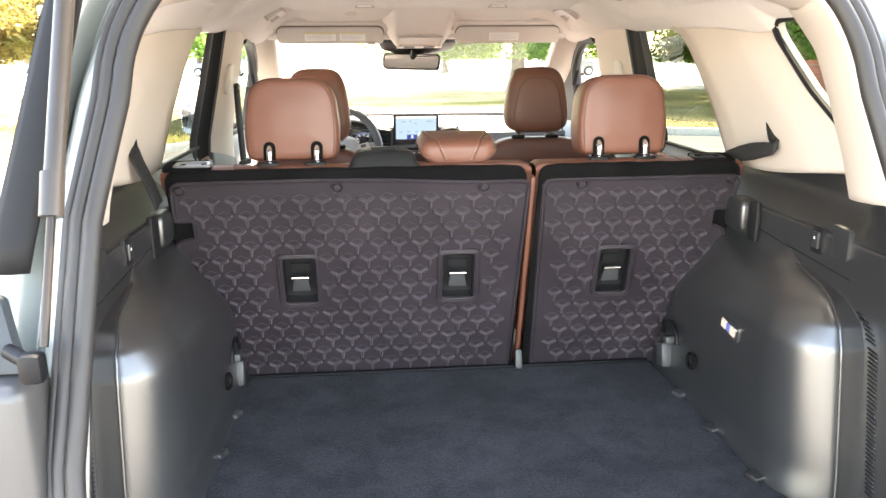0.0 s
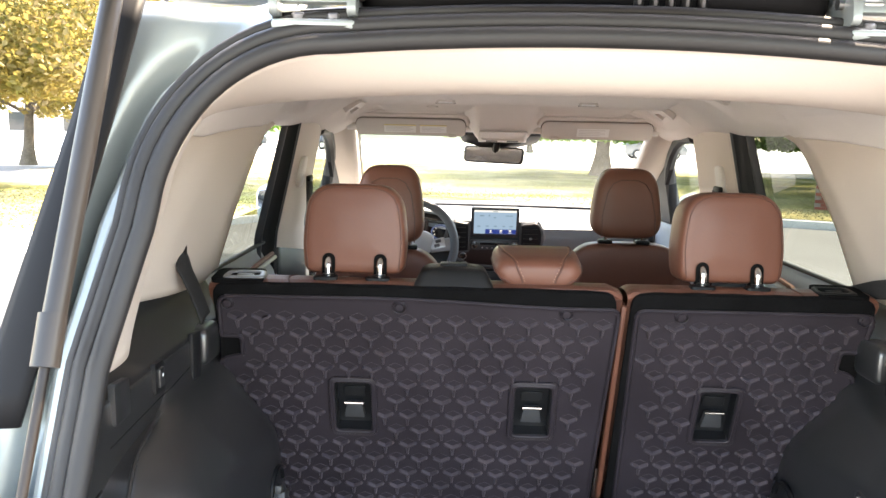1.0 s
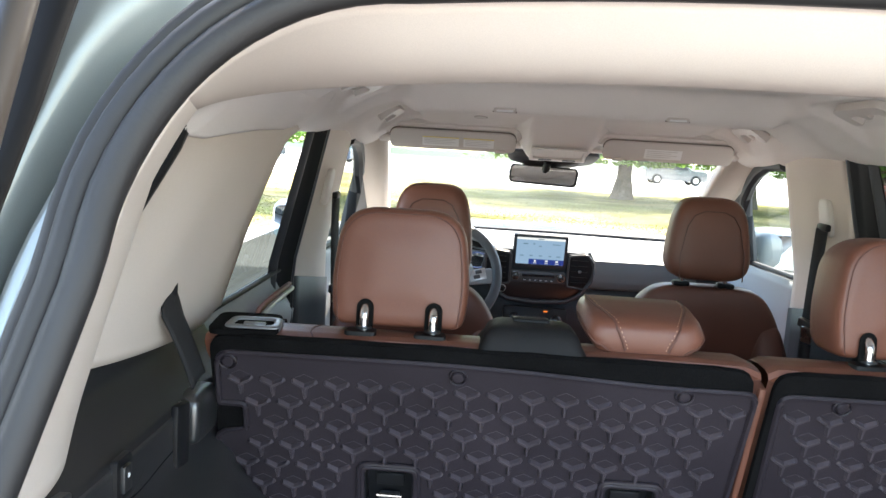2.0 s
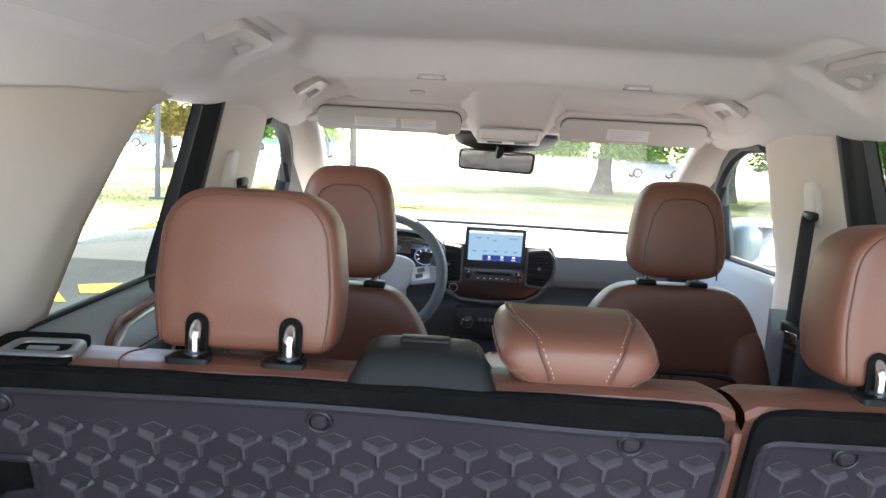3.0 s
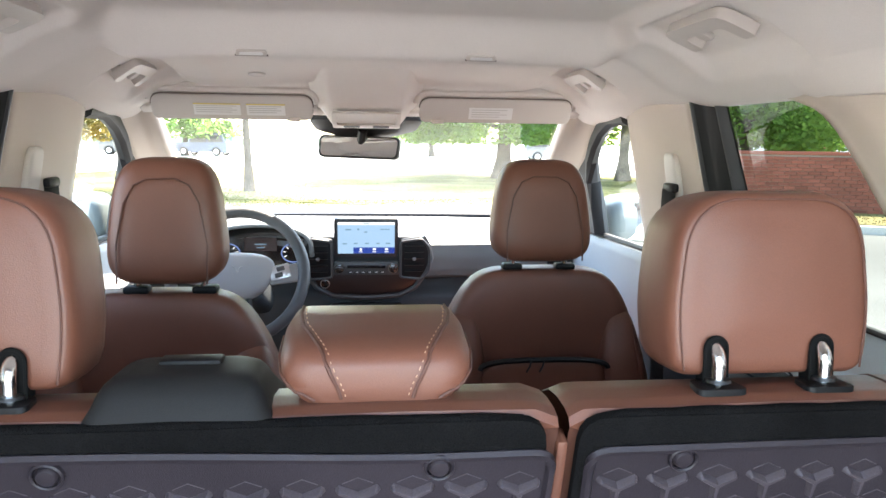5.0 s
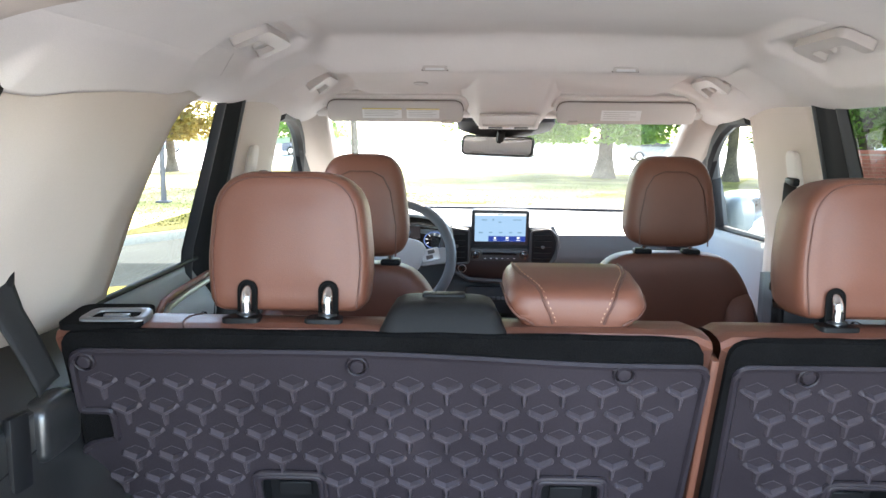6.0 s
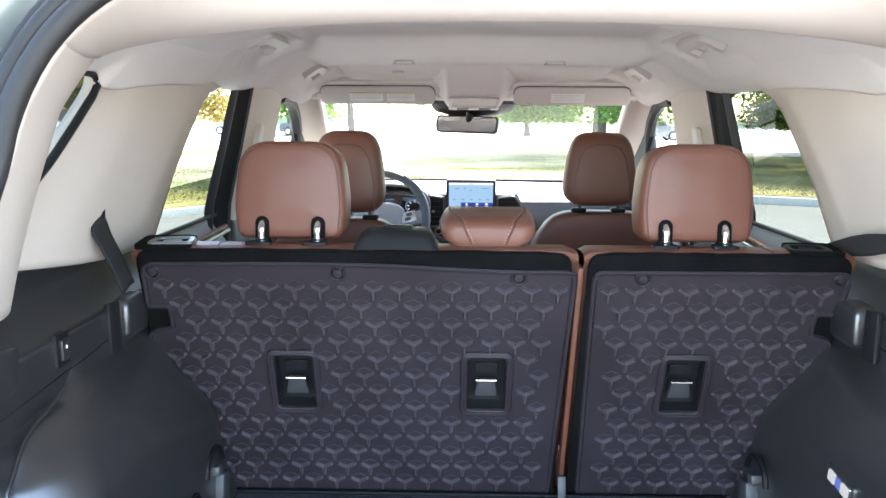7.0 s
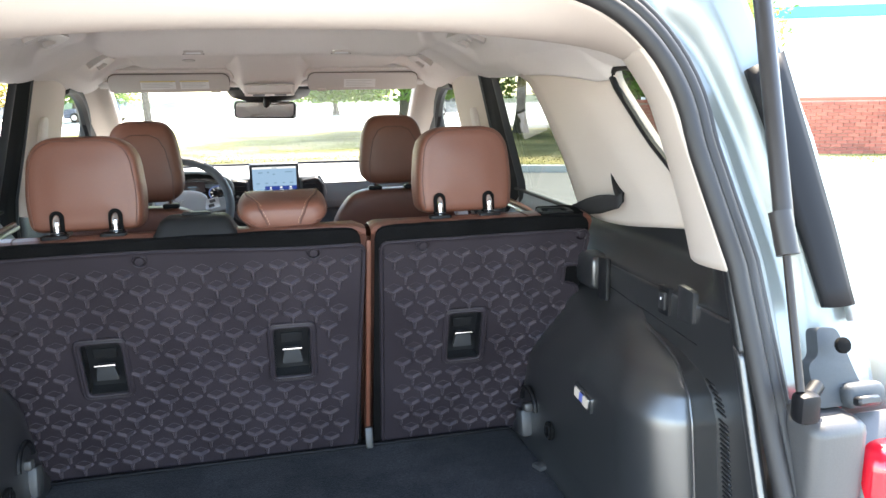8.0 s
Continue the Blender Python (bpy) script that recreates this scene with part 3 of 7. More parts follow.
    put(part("tongue_blade", rbox(0.030, 0.003, 0.046, 0.001, 1, pose(side * 0.640, pts[2][1] - 0.012, 1.138, 14, side * 6, side * -58)), STEEL), belt)
    struct("belt_adjuster", pillow(0.010, 0.030, 0.050, 4, 4, 10, lambda p, side=side: p + Vector((side * (0.664 - 0.2 * p.z), 2.505, 1.452))), LIGHTPLASTIC, "pale plastic height adjuster of the front belt", "trim")

    # --- front door
    fd = thing("front_door", "closed front door with a grey moulded inner panel", "door", (side * 0.75, 3.2, 0.45), kind="structure")
    o = put(part("inner_panel", grid(lambda u, v, side=side: Vector((side * (0.748 - 0.03 * smooth01((0.46 + v * 0.80 - 0.95) / 0.2)), 2.72 + u * 1.12, 0.46 + v * (0.775 - 0.02 * u))), 14, 30), DOORGREY), fd)
    thicken(o, 0.015)
    put(part("window_sill", tube([(side * 0.735, 2.74 + 0.1 * i, 1.245 - 0.002 * i) for i in range(11)], 0.012, 8, flat=0.8), MATTBLACK), fd)
    # black seal round the window: up the pillar, over, and down the sloping front pillar
    loop = [(2.80, 1.590), (2.85, 1.590), (2.93, 1.588), (3.02, 1.562), (3.10, 1.522), (3.165, 1.470), (3.185, 1.40), (3.175, 1.32), (3.165, 1.24)]
    put(part("window_seal", tube([(side * side_x(z, 0.728), y, z) for y, z in loop], 0.021, 8, flat=1.2), MATTBLACK), fd)
    gp = put(part("window_pane", grid(lambda u, v, side=side: Vector((side * side_x(1.15 + 0.47 * v, 0.755), 2.74 + u * (1.0 - 0.62 * v), 1.15 + 0.47 * v)), 8, 8), CLEARGLASS), fd)
    gp.visible_shadow = False
    put(part("grip", tube([(side * 0.70, 2.98 + 0.06 * i, 1.06 + 0.045 * math.sin(i / 6 * math.pi)) for i in range(7)], 0.015, 8), SILVER, None, "pale silver door grip"), fd)
    put(part("sail_panel", grid(lambda u, v, side=side: Vector((side * side_x(1.235 + v * (0.255 - 0.235 * u), 0.722), 3.17 + 0.55 * u, 1.235 + v * (0.255 - 0.235 * u))), 8, 6), MATTBLACK), fd)

    # --- sloping front pillar
    struct("a_pillar_trim", grid(lambda u, v, side=side: Vector((side * (0.605 + 0.085 * v + (u - 0.35) * (0.085 + 0.03 * v)), 3.03 + 0.80 * v - 0.05 * u, 1.605 - 0.375 * v + 0.02 * math.sin(math.pi * u))), 8, 16), CREAM, "pale trim of the sloping windscreen pillar", "trim", thick=0.03)

    # --- outer skin: door and quarter panels, closed behind the trims
    struct("body_side", grid(lambda u, v, side=side: Vector((side * (0.835 + 0.02 * math.sin(math.pi * v)), 0.86 + u * 3.35, 0.28 + v * 0.875)), 20, 8), PAINT, "pale blue-grey painted body side below the windows", "car body", thick=0.03)
    struct("quarter_panel", grid(lambda u, v, side=side: Vector((side * (side_x(1.22 + 0.42 * v, 0.79)), c_rear(1.22 + 0.42 * v) + 0.19 + u * (c_front(1.22 + 0.42 * v) - c_rear(1.22 + 0.42 * v) - 0.22), 1.22 + 0.42 * v)), 8, 12), PAINT, "painted outer panel of the rear pillar", "car body", thick=0.02)
    struct("roof_rail_panel", grid(lambda u, v, side=side: Vector((side * (0.690 - 0.10 * u), 1.21 + 1.89 * v, 1.615 + 0.10 * u + 0.03 * math.sin(math.pi * v) * u)), 6, 16), PAINT, "painted body rail along the roof", "car body", thick=0.02)
    struct("belt_closing", grid(lambda u, v, side=side: Vector((side * (0.745 + 0.10 * u), 0.98 + 2.95 * v, 1.160 + 0.0 * u)), 3, 12), MATTBLACK, "dark sealing strip along the belt line", "trim", thick=0.01)
    # outside mirror
    om = thing("door_mirror", "dark outside mirror on the front door", "mirror", (side * 0.93, 3.46, 1.15), group="door mirrors")
    put(part("housing", pillow(0.115, 0.07, 0.085, 4, 4, 12, lambda p, side=side: Vector((p.x, p.y + (0.04 if p.y > 0 else 0), p.z)) + Vector((side * 0.955, 3.47, 1.255))), PAINT), om)
    put(part("mirror_glass", plate(rounded([(-0.095, -0.065), (0.095, -0.07), (0.095, 0.07), (-0.095, 0.065)], 0.03), (), 0.006, 0.002, 1, pose(side * 0.955, 3.395, 1.255, 90, 0, side * -14)), MIRROR), om)
    put(part("arm", tube([(side * 0.80, 3.56, 1.20), (side * 0.90, 3.50, 1.215)], 0.022, 8), MATTBLACK), om)

# header over the hatch: runs from the rubber seal forward and down to a soft lip
def header_fn(u, v):
    s = 0.271 + u * 0.458
    o = opening(s)
    k = abs(2 * u - 1)
    lip = Vector((0.012 + (o.x - 0.012) * (1.10 + 0.05 * k), 1.198 + 0.104 * k ** 2.2, 1.639 - 0.038 * k ** 3))
    bow = Vector((0, 0.0, -0.016 * (1 - 0.8 * k ** 4))) * math.sin(math.pi * min(1, v / 0.8))
    if v <= 0.8:
        t = v / 0.8
        return o.lerp(lip, t) + bow
    t = (v - 0.8) / 0.2
    return lip + Vector((0, 0.03 * t, 0.045 * t * t + 0.004 * t))


struct("header_trim", grid(header_fn, 70, 16), CREAM, "pale cream padded header over the hatch opening", "trim", thick=0.006)


# headliner: recesses over the rear and front seats, a cross ridge with the lamps between
def roof_z(x, y):
    ax = abs(x)
    z = 1.700 - 0.012 * ax
    inner = smooth01((0.475 - ax) / 0.055)
    z -= 0.034 * math.exp(-((y - 2.350) / 0.055) ** 2) * (0.35 * smooth01((0.655 - ax) / 0.10) + 0.65 * inner)
    z += 0.045 * smooth01((0.50 - ax) / 0.20) * (1 - 0.5 * smooth01((y - 1.45) / 0.42)) * smooth01((1.90 - y) / 0.03)
    z += 0.042 * inner * smooth01((y - 1.87) / 0.03) * smooth01((2.345 - y) / 0.085)
    z += 0.016 * inner * smooth01((y - 2.365) / 0.06) * smooth01((2.70 - y) / 0.25)
    z -= 0.036 * smooth01((y - 2.55) / 0.45) * (1 - 0.25 * (1 - inner))
    z -= 0.098 * smooth01((ax - 0.46) / 0.225)
    z -= 0.006 * smooth01((1.75 - y) / 0.5)
    for cy, ly in ((2.055, 0.135), (2.76, 0.11)):
        z += 0.024 * smooth01((ly + 0.03 - abs(y - cy)) / 0.035) * smooth01((ax - 0.445) / 0.025) * smooth01((0.60 - ax) / 0.035)
    return z


struct("ceiling", grid(lambda u, v: Vector(((2 * u - 1) * 0.685, 1.16 + v * 1.94, roof_z((2 * u - 1) * 0.685, 1.16 + v * 1.94))), 220, 280), HEADLINER, "pale knitted fabric headliner with recesses and a cross ridge", "ceiling", thick=0.012)
# soft lower edge of the headliner where it laps over the pale trim behind the rear doors
for side in (1, -1):
    def lap_fn(u, v, side=side):
        y = 1.29 + 0.782 * u
        zs = lerp_pts([(1.29, 1.602), (1.485, 1.597), (1.512, 1.570), (1.56, 1.568), (1.63, 1.577), (1.75, 1.586), (1.85, 1.590), (1.95, 1.592), (2.02, 1.588), (2.08, 1.584)], y)
        r = max(0.0, min(1.0, (y - 1.48) / 0.55))
        xb = side_x(zs, 0.728) - 0.022 * smooth01(r / 0.35) * smooth01((1 - r) / 0.25) - 0.0035
        t = v
        ax = 0.565 + (xb - 0.565) * t
        fade = smooth01((2.065 - y) / 0.09)
        drop = max(0.0, roof_z(xb, y) - zs) * fade
        return Vector((side * ax + 0.004, y, roof_z(ax, y) + 0.004 - 0.0055 * smooth01(t / 0.15) * fade - drop * t * t * (1.6 - 0.6 * t)))

    struct("headliner_lap", grid(lap_fn, 100, 18), HEADLINER, "soft fabric edge of the headliner over the pillar trim", "trim", thick=0.004)
struct("roof_skin", grid(lambda u, v: Vector(((2 * u - 1) * 0.60, 1.27 + v * 1.85, 1.790 + 0.03 * math.sin(math.pi * v) - 0.02 * (2 * u - 1) ** 2)), 16, 16), PAINT, "pale blue-grey painted roof", "car body", thick=0.02)

# windscreen
ws = struct("windscreen", grid(lambda u, v: Vector(((2 * u - 1) * (0.625 + 0.09 * v), 3.115 + 0.93 * v - 0.04 * (2 * u - 1) ** 2, 1.618 - 0.405 * v)), 16, 8), CLEARGLASS, "clear windscreen", "window")
ws.visible_shadow = False
struct("front_header", grid(lambda u, v: Vector(((2 * u - 1) * 0.66, 2.985 + 0.115 * v, 1.668 - 0.056 * v - 0.028 * (2 * u - 1) ** 4)), 20, 5), HEADLINER, "front edge of the headliner above the visors", "trim", thick=0.01)
struct("windscreen_band", grid(lambda u, v: Vector(((2 * u - 1) * (0.60), 3.05 + 0.035 * v - 0.03 * (2 * u - 1) ** 2, 1.600 - 0.012 * v)), 12, 3), HEADLINER, "front edge of the headliner over the windscreen", "trim", thick=0.012)
struct("bulkhead", rbox(1.56, 0.05, 0.75, 0.01, 1, pose(0, 4.04, 0.82)), MATTBLACK, "black bulkhead below the windscreen", "car body")
struct("underbody", rbox(1.66, 3.35, 0.05, 0.01, 1, pose(0, 2.50, 0.30)), MATTBLACK, "black underbody of the car", "car body")
struct("rear_bumper", rbox(1.70, 0.22, 0.42, 0.04, 3, pose(0, 0.72, 0.46)), GREYPLASTIC, "grey plastic rear bumper", "bumper")
struct("tail_panel", rbox(1.18, 0.06, 0.10, 0.008, 1, pose(0, 0.76, 0.655)), PAINT, "painted panel below the hatch opening", "car body")

# rubber seal round the hatch: two ribs with a groove between
for off, rad, ahead in ((0.010, 0.013, 0.0), (0.030, 0.011, 0.004), (0.046, 0.007, 0.012)):
    pts = []
    for i in range(121):
        p = opening(i / 120, off)
        pts.append(p + Vector((0, ahead - 0.012, 0)))
    struct("hatch_seal", tube(pts, rad, 10), SEAL, "dark ribbed rubber seal round the hatch opening", "seal")

# painted jamb outside the seal, with black outer strip, struts, lamps
for side in (1, -1):
    def jamb_fn(u, v, side=side):
        z = 1.10 + v * 0.64
        inner = lerp_pts([(0.9, 0.628), (1.31, 0.612), (1.475, 0.578), (1.56, 0.545), (1.62, 0.505), (1.68, 0.40), (1.75, 0.36)], z)
        outer = lerp_pts([(0.9, 0.80), (1.25, 0.79), (1.60, 0.70), (1.75, 0.66)] if side > 0 else [(0.9, 0.76), (1.25, 0.716), (1.60, 0.636), (1.75, 0.61)], z)
        t = u
        y = opening_y(z) + 0.012 + 0.05 * smooth01((t - 0.08) / 0.25) - 0.035 * smooth01((t - 0.45) / 0.3)
        return Vector((side * (inner + (outer - inner) * t) + 0.006, y, z))

    struct("hatch_jamb", grid(jamb_fn, 24, 24), PAINT, "pale blue-grey painted jamb beside the hatch opening", "car body", thick=0.01)

    def black_fn(u, v, side=side):
        z = 1.245 + v * (0.50 if side < 0 else 0.325 + 0.025 * u)
        if side > 0:
            a, b = lerp_pts([(1.247, 0.711), (1.355, 0.690), (1.488, 0.664), (1.582, 0.641)], z), lerp_pts([(1.235, 0.755), (1.352, 0.742), (1.47, 0.724), (1.60, 0.703)], z)
        else:
            a, b = lerp_pts([(1.25, 0.655), (1.59, 0.590), (1.75, 0.565)], z), lerp_pts([(1.25, 0.706), (1.60, 0.630), (1.75, 0.606)], z)
        return Vector((side * (a + (b - a) * u) + 0.006, opening_y(z) - 0.004 - 0.005 * math.sin(math.pi * u), z))

    if side > 0:
        def edge_fn(u, v):
            z = 1.222 + v * 0.39
            a, b = lerp_pts([(1.235, 0.754), (1.352, 0.741), (1.47, 0.723), (1.60, 0.702)], z), lerp_pts([(1.222, 0.762), (1.26, 0.780), (1.35, 0.763), (1.47, 0.744), (1.615, 0.706)], z)
            return Vector((a + (b - a) * u + 0.006, opening_y(z) + 0.002 + 0.012 * u * u, z))

        struct("rear_pillar_edge", grid(edge_fn, 6, 14), PAINT, "pale painted outer edge of the rear pillar", "car body", thick=0.010)
    struct("rear_pillar_strip", grid(black_fn, 6, 14), OUTERBLACK, "black outer strip of the rear pillar", "car body", thick=0.012)
    struct("lower_jamb", grid(lambda u, v, side=side: Vector((side * (0.630 + 0.17 * u) + 0.006, opening_y(0.62 + 0.5 * v) + 0.015 - 0.05 * smooth01((u - 0.25) / 0.2), 0.62 + 0.5 * v)), 14, 10), COVERGREY, "grey plastic lower jamb beside the hatch", "car body", thick=0.01)
    lamp = thing("tail_lamp", "red tail lamp on a grey plastic carrier", "tail lamp", (side * 0.76, 0.80, 0.75), group="tail lamps")
    put(part("carrier", rbox(0.085, 0.10, 0.42, 0.02, 3, pose(side * 0.668, 0.868, 0.92)), COVERGREY), lamp)
    put(part("lens", rbox(0.13, 0.10, 0.34, 0.03, 4, pose(side * 0.772, 0.845, 0.92)), REDLENS, None, "glossy red lens"), lamp)
    stop = thing("hatch_buffer", "grey plastic hatch guide bracket with its bolt hole painted black", "bracket", (side * 0.71, 0.87, 1.12), group="hatch buffers")
    put(part("plate", plate(rounded([(-0.032, -0.052), (0.050, -0.052), (0.034, -0.010), (0.017, 0.050), (-0.014, 0.054), (-0.018, 0.015), (-0.036, 0.006)], 0.010), (), 0.022, 0.004, 2, pose(side * 0.688, 0.875, 1.184, 70)), LOWTRIM), stop)
    put(part("socket", rbox(0.062, 0.034, 0.034, 0.012, 3, pose(side * 0.724, 0.862, 1.146, 70)), LOWTRIM), stop)
    # Dark block set on the socket to paint the shade of its hollow.
    put(part("hollow", rbox(0.034, 0.012, 0.016, 0.003, 1, pose(side * 0.716, 0.842, 1.147, 70)), DARKPLASTIC), stop)
    # Raised boss coloured black in place of the dark bolt hole.
    put(part("bolt", lathe([(0.0105, 0), (0.0105, 0.006), (0.007, 0.008)], 12, pose(side * 0.687, 0.862, 1.218, 70)), HOLESHADE), stop)
    strut = thing("gas_strut", "dark gas strut holding the raised hatch", "gas strut", (side * 0.612, 0.84, 1.15), group="gas struts")
    low, mid, top = (Vector((0.606, 0.832, 1.175)), Vector((0.624, 0.90, 1.343)), Vector((0.672, 1.085, 1.80))) if side > 0 else (Vector((-0.597, 0.832, 1.180)), Vector((-0.594, 0.90, 1.338)), Vector((-0.577, 1.085, 1.80)))
    put(part("rod", tube([low, mid + Vector((0, 0.004, 0.01))], 0.0055, 10), RODMETAL, None, "thin bare metal rod"), strut)
    put(part("cylinder", tube([mid, mid.lerp(top, 0.02), mid.lerp(top, 0.021), top], [0.0135, 0.0135, 0.0125, 0.0125], 14), STRUTMETAL), strut)
    put(part("collar", tube([mid - Vector((0, 0.004, 0.008)), mid + Vector((0, 0.018, 0.045))], 0.0148, 14), STRUTMETAL), strut)
    put(part("ball_socket", rbox(0.03, 0.026, 0.04, 0.008, 2, pose(side * 0.612, 0.828, 1.155)), SOFTBLACK), strut)
    put(part("ball_stud", tube([(side * 0.605, 0.828, 1.155), (side * 0.655, 0.862, 1.165)], 0.010, 10), SOFTBLACK), strut)

# raised hatch, hinged at the roof
gate = thing("hatch_door", "raised hatch door with dark inner trim, hinged at the roof", "hatch", (0, 1.10, 1.76))
def gate_at(x, d, n):
    """A point on the hatch: x across, d down its length from the hinge, n towards its inside."""
    a = radians(12)
    return Vector((x, 1.085 - d * math.cos(a) - n * math.sin(a), 1.790 + d * math.sin(a) - n * math.cos(a)))
put(part("outer_panel", grid(lambda u, v: gate_at((2 * u - 1) * (0.66 + 0.08 * v), 0.0 + 1.0 * v, -0.06 + 0.02 * math.sin(math.pi * v)), 16, 16), PAINT), gate).modifiers.new("thickness", "SOLIDIFY").thickness = 0.012
put(part("inner_trim", grid(lambda u, v: gate_at((2 * u - 1) * (0.46 + 0.12 * v), 0.03 + 0.92 * v, 0.0 + 0.025 * math.sin(math.pi * u)), 24, 16), BLACKPLASTIC, None, "black plastic inner trim"), gate).modifiers.new("thickness", "SOLIDIFY").thickness = 0.03
for sx in (-0.345, 0.36):
    put(part("hinge", rbox(0.105, 0.060, 0.014, 0.005, 2, pose(sx, 1.115, 1.716, 8)), PAINT, None, "painted hinge"), gate)
    for dx in (-0.048, 0.048):
        o = put(part("hinge_arm", plate(rounded([(-0.030, -0.010), (0.036, -0.016), (0.046, 0.030), (0.010, 0.050), (-0.024, 0.026)], 0.010), (), 0.011, 0.002, 2, pose(sx + dx + 0.005, 1.110, 1.735, 90, 0, 90)), PAINT), gate)
    put(part("hinge_bridge", plate(rounded([(-0.052, 0.0), (0.052, 0.0), (0.044, 0.030), (-0.044, 0.030)], 0.008), [rounded([(-0.030, 0.008), (-0.006, 0.008), (-0.008, 0.022), (-0.028, 0.022)], 0.004), rounded([(0.006, 0.008), (0.030, 0.008), (0.028, 0.022), (0.008, 0.022)], 0.004)], 0.010, 0.002, 2, pose(sx, 1.102, 1.742, 76)), PAINT), gate)
    put(part("hinge_pin", tube([(sx - 0.060, 1.112, 1.752), (sx + 0.060, 1.112, 1.752)], 0.007, 10), STEEL), gate)
    for dx in (-0.022, 0.022):
        put(part("hinge_bolt", lathe([(0.009, 0), (0.009, 0.006), (0.006, 0.008)], 12, pose(sx + dx, 1.108, 1.722, 12)), DULLSILVER), gate)
edge_trim = put(part("lower_trim", rbox(0.60, 0.09, 0.11, 0.018, 3, pose(0.006, 1.172, 1.792, 12)), SOFTBLACK, None, "black lower edge of the inner trim"), gate)
for k in range(5):
    o = part("trim_rib", rbox(0.012, 0.012, 0.075, 0.004, 1, pose(0.06 + 0.020 * k, 1.126, 1.770, 12)), BLACKPLASTIC)
    o.parent = edge_trim
struct("roof_gutter", grid(lambda u, v: Vector(((2 * u - 1) * 0.40, opening_y(1.70) + 0.01 + 0.06 * v, 1.728 + 0.012 * v - 0.012 * abs(2 * u - 1) ** 4)), 24, 5), MATTBLACK, "dark gutter over the hatch opening", "car body", thick=0.012)


# ---- rear seats: a wide and a narrow folding half ----
SEAT_M = Matrix(((1, 0, 0, 0), (0, -0.287, -0.958, 1.719), (0, 0.958, -0.287, 0.735), (0, 0, 0, 1)))


def along(z):
    """Distance up the seat's back for a height."""
    return (z - 0.735) / 0.958


def back_m(x, s, h=0.0, turn=0):
    return SEAT_M @ pose(x, s, h, 0, 0, turn)


def latch(parent, x, s):
    """A tether pocket: raised rim, hollow, anchor bar and flap."""
    w, hh = 0.092, 0.140
    ring = rounded([(-w / 2, -hh / 2), (w / 2, -hh / 2), (w / 2, hh / 2), (-w / 2, hh / 2)], 0.014)
    hole = rounded([(-w / 2 + 0.008, -hh / 2 + 0.008), (w / 2 - 0.008, -hh / 2 + 0.008), (w / 2 - 0.008, hh / 2 - 0.008), (-w / 2 + 0.008, hh / 2 - 0.008)], 0.010)
    rim = put(part("tether_pocket", plate(ring, [hole], 0.014, 0.0034, 3, back_m(x, s, 0.0085)), RUBBER), parent)
    def sub(name, bm, m, label=""):
        o = part(name, bm, m, None, label)
        o.parent = rim
        return o
    sub("rim_bead", moved(tube([(a * 1.02, b * 1.015, 0) for a, b in ring], 0.0042, 8, closed=True), back_m(x, s, 0.0035)), RUBBER)
    sub("pocket_floor", plate(hole, (), 0.003, 0, 1, back_m(x, s, -0.026)), DARKPLASTIC)
    sub("pocket_wall", join(*[rbox(0.004 if i < 2 else w - 0.014, hh - 0.014 if i < 2 else 0.004, 0.03, 0, 1, back_m(x + (-1, 1, 0, 0)[i] * (w / 2 - 0.008), s + (0, 0, -1, 1)[i] * (hh / 2 - 0.008), -0.0125)) for i in range(4)]), DARKPLASTIC)
    sub("flap", plate(rounded([(-0.022, -0.036), (0.022, -0.036), (0.016, 0.0), (-0.016, 0.0)], 0.003), (), 0.012, 0.003, 2, back_m(x, s, -0.007)), GREYPLASTIC)
    sub("flap_hollow", rbox(0.046, 0.022, 0.004, 0.001, 1, back_m(x, s + 0.022, -0.0225)), MATTBLACK)
    sub("anchor_bar", moved(tube([(-0.020, 0, 0), (0.020, 0, 0)], 0.0028, 8), back_m(x, s + 0.004, -0.004)), CHROME, "bright steel anchor bar")
    return hole


def inside(poly, x, y):
    hit = False
    for i in range(len(poly)):
        (x1, y1), (x2, y2) = poly[i - 1], poly[i]
        if (y1 > y) != (y2 > y) and x < (x2 - x1) * (y - y1) / (y2 - y1) + x1:
            hit = not hit
    return hit


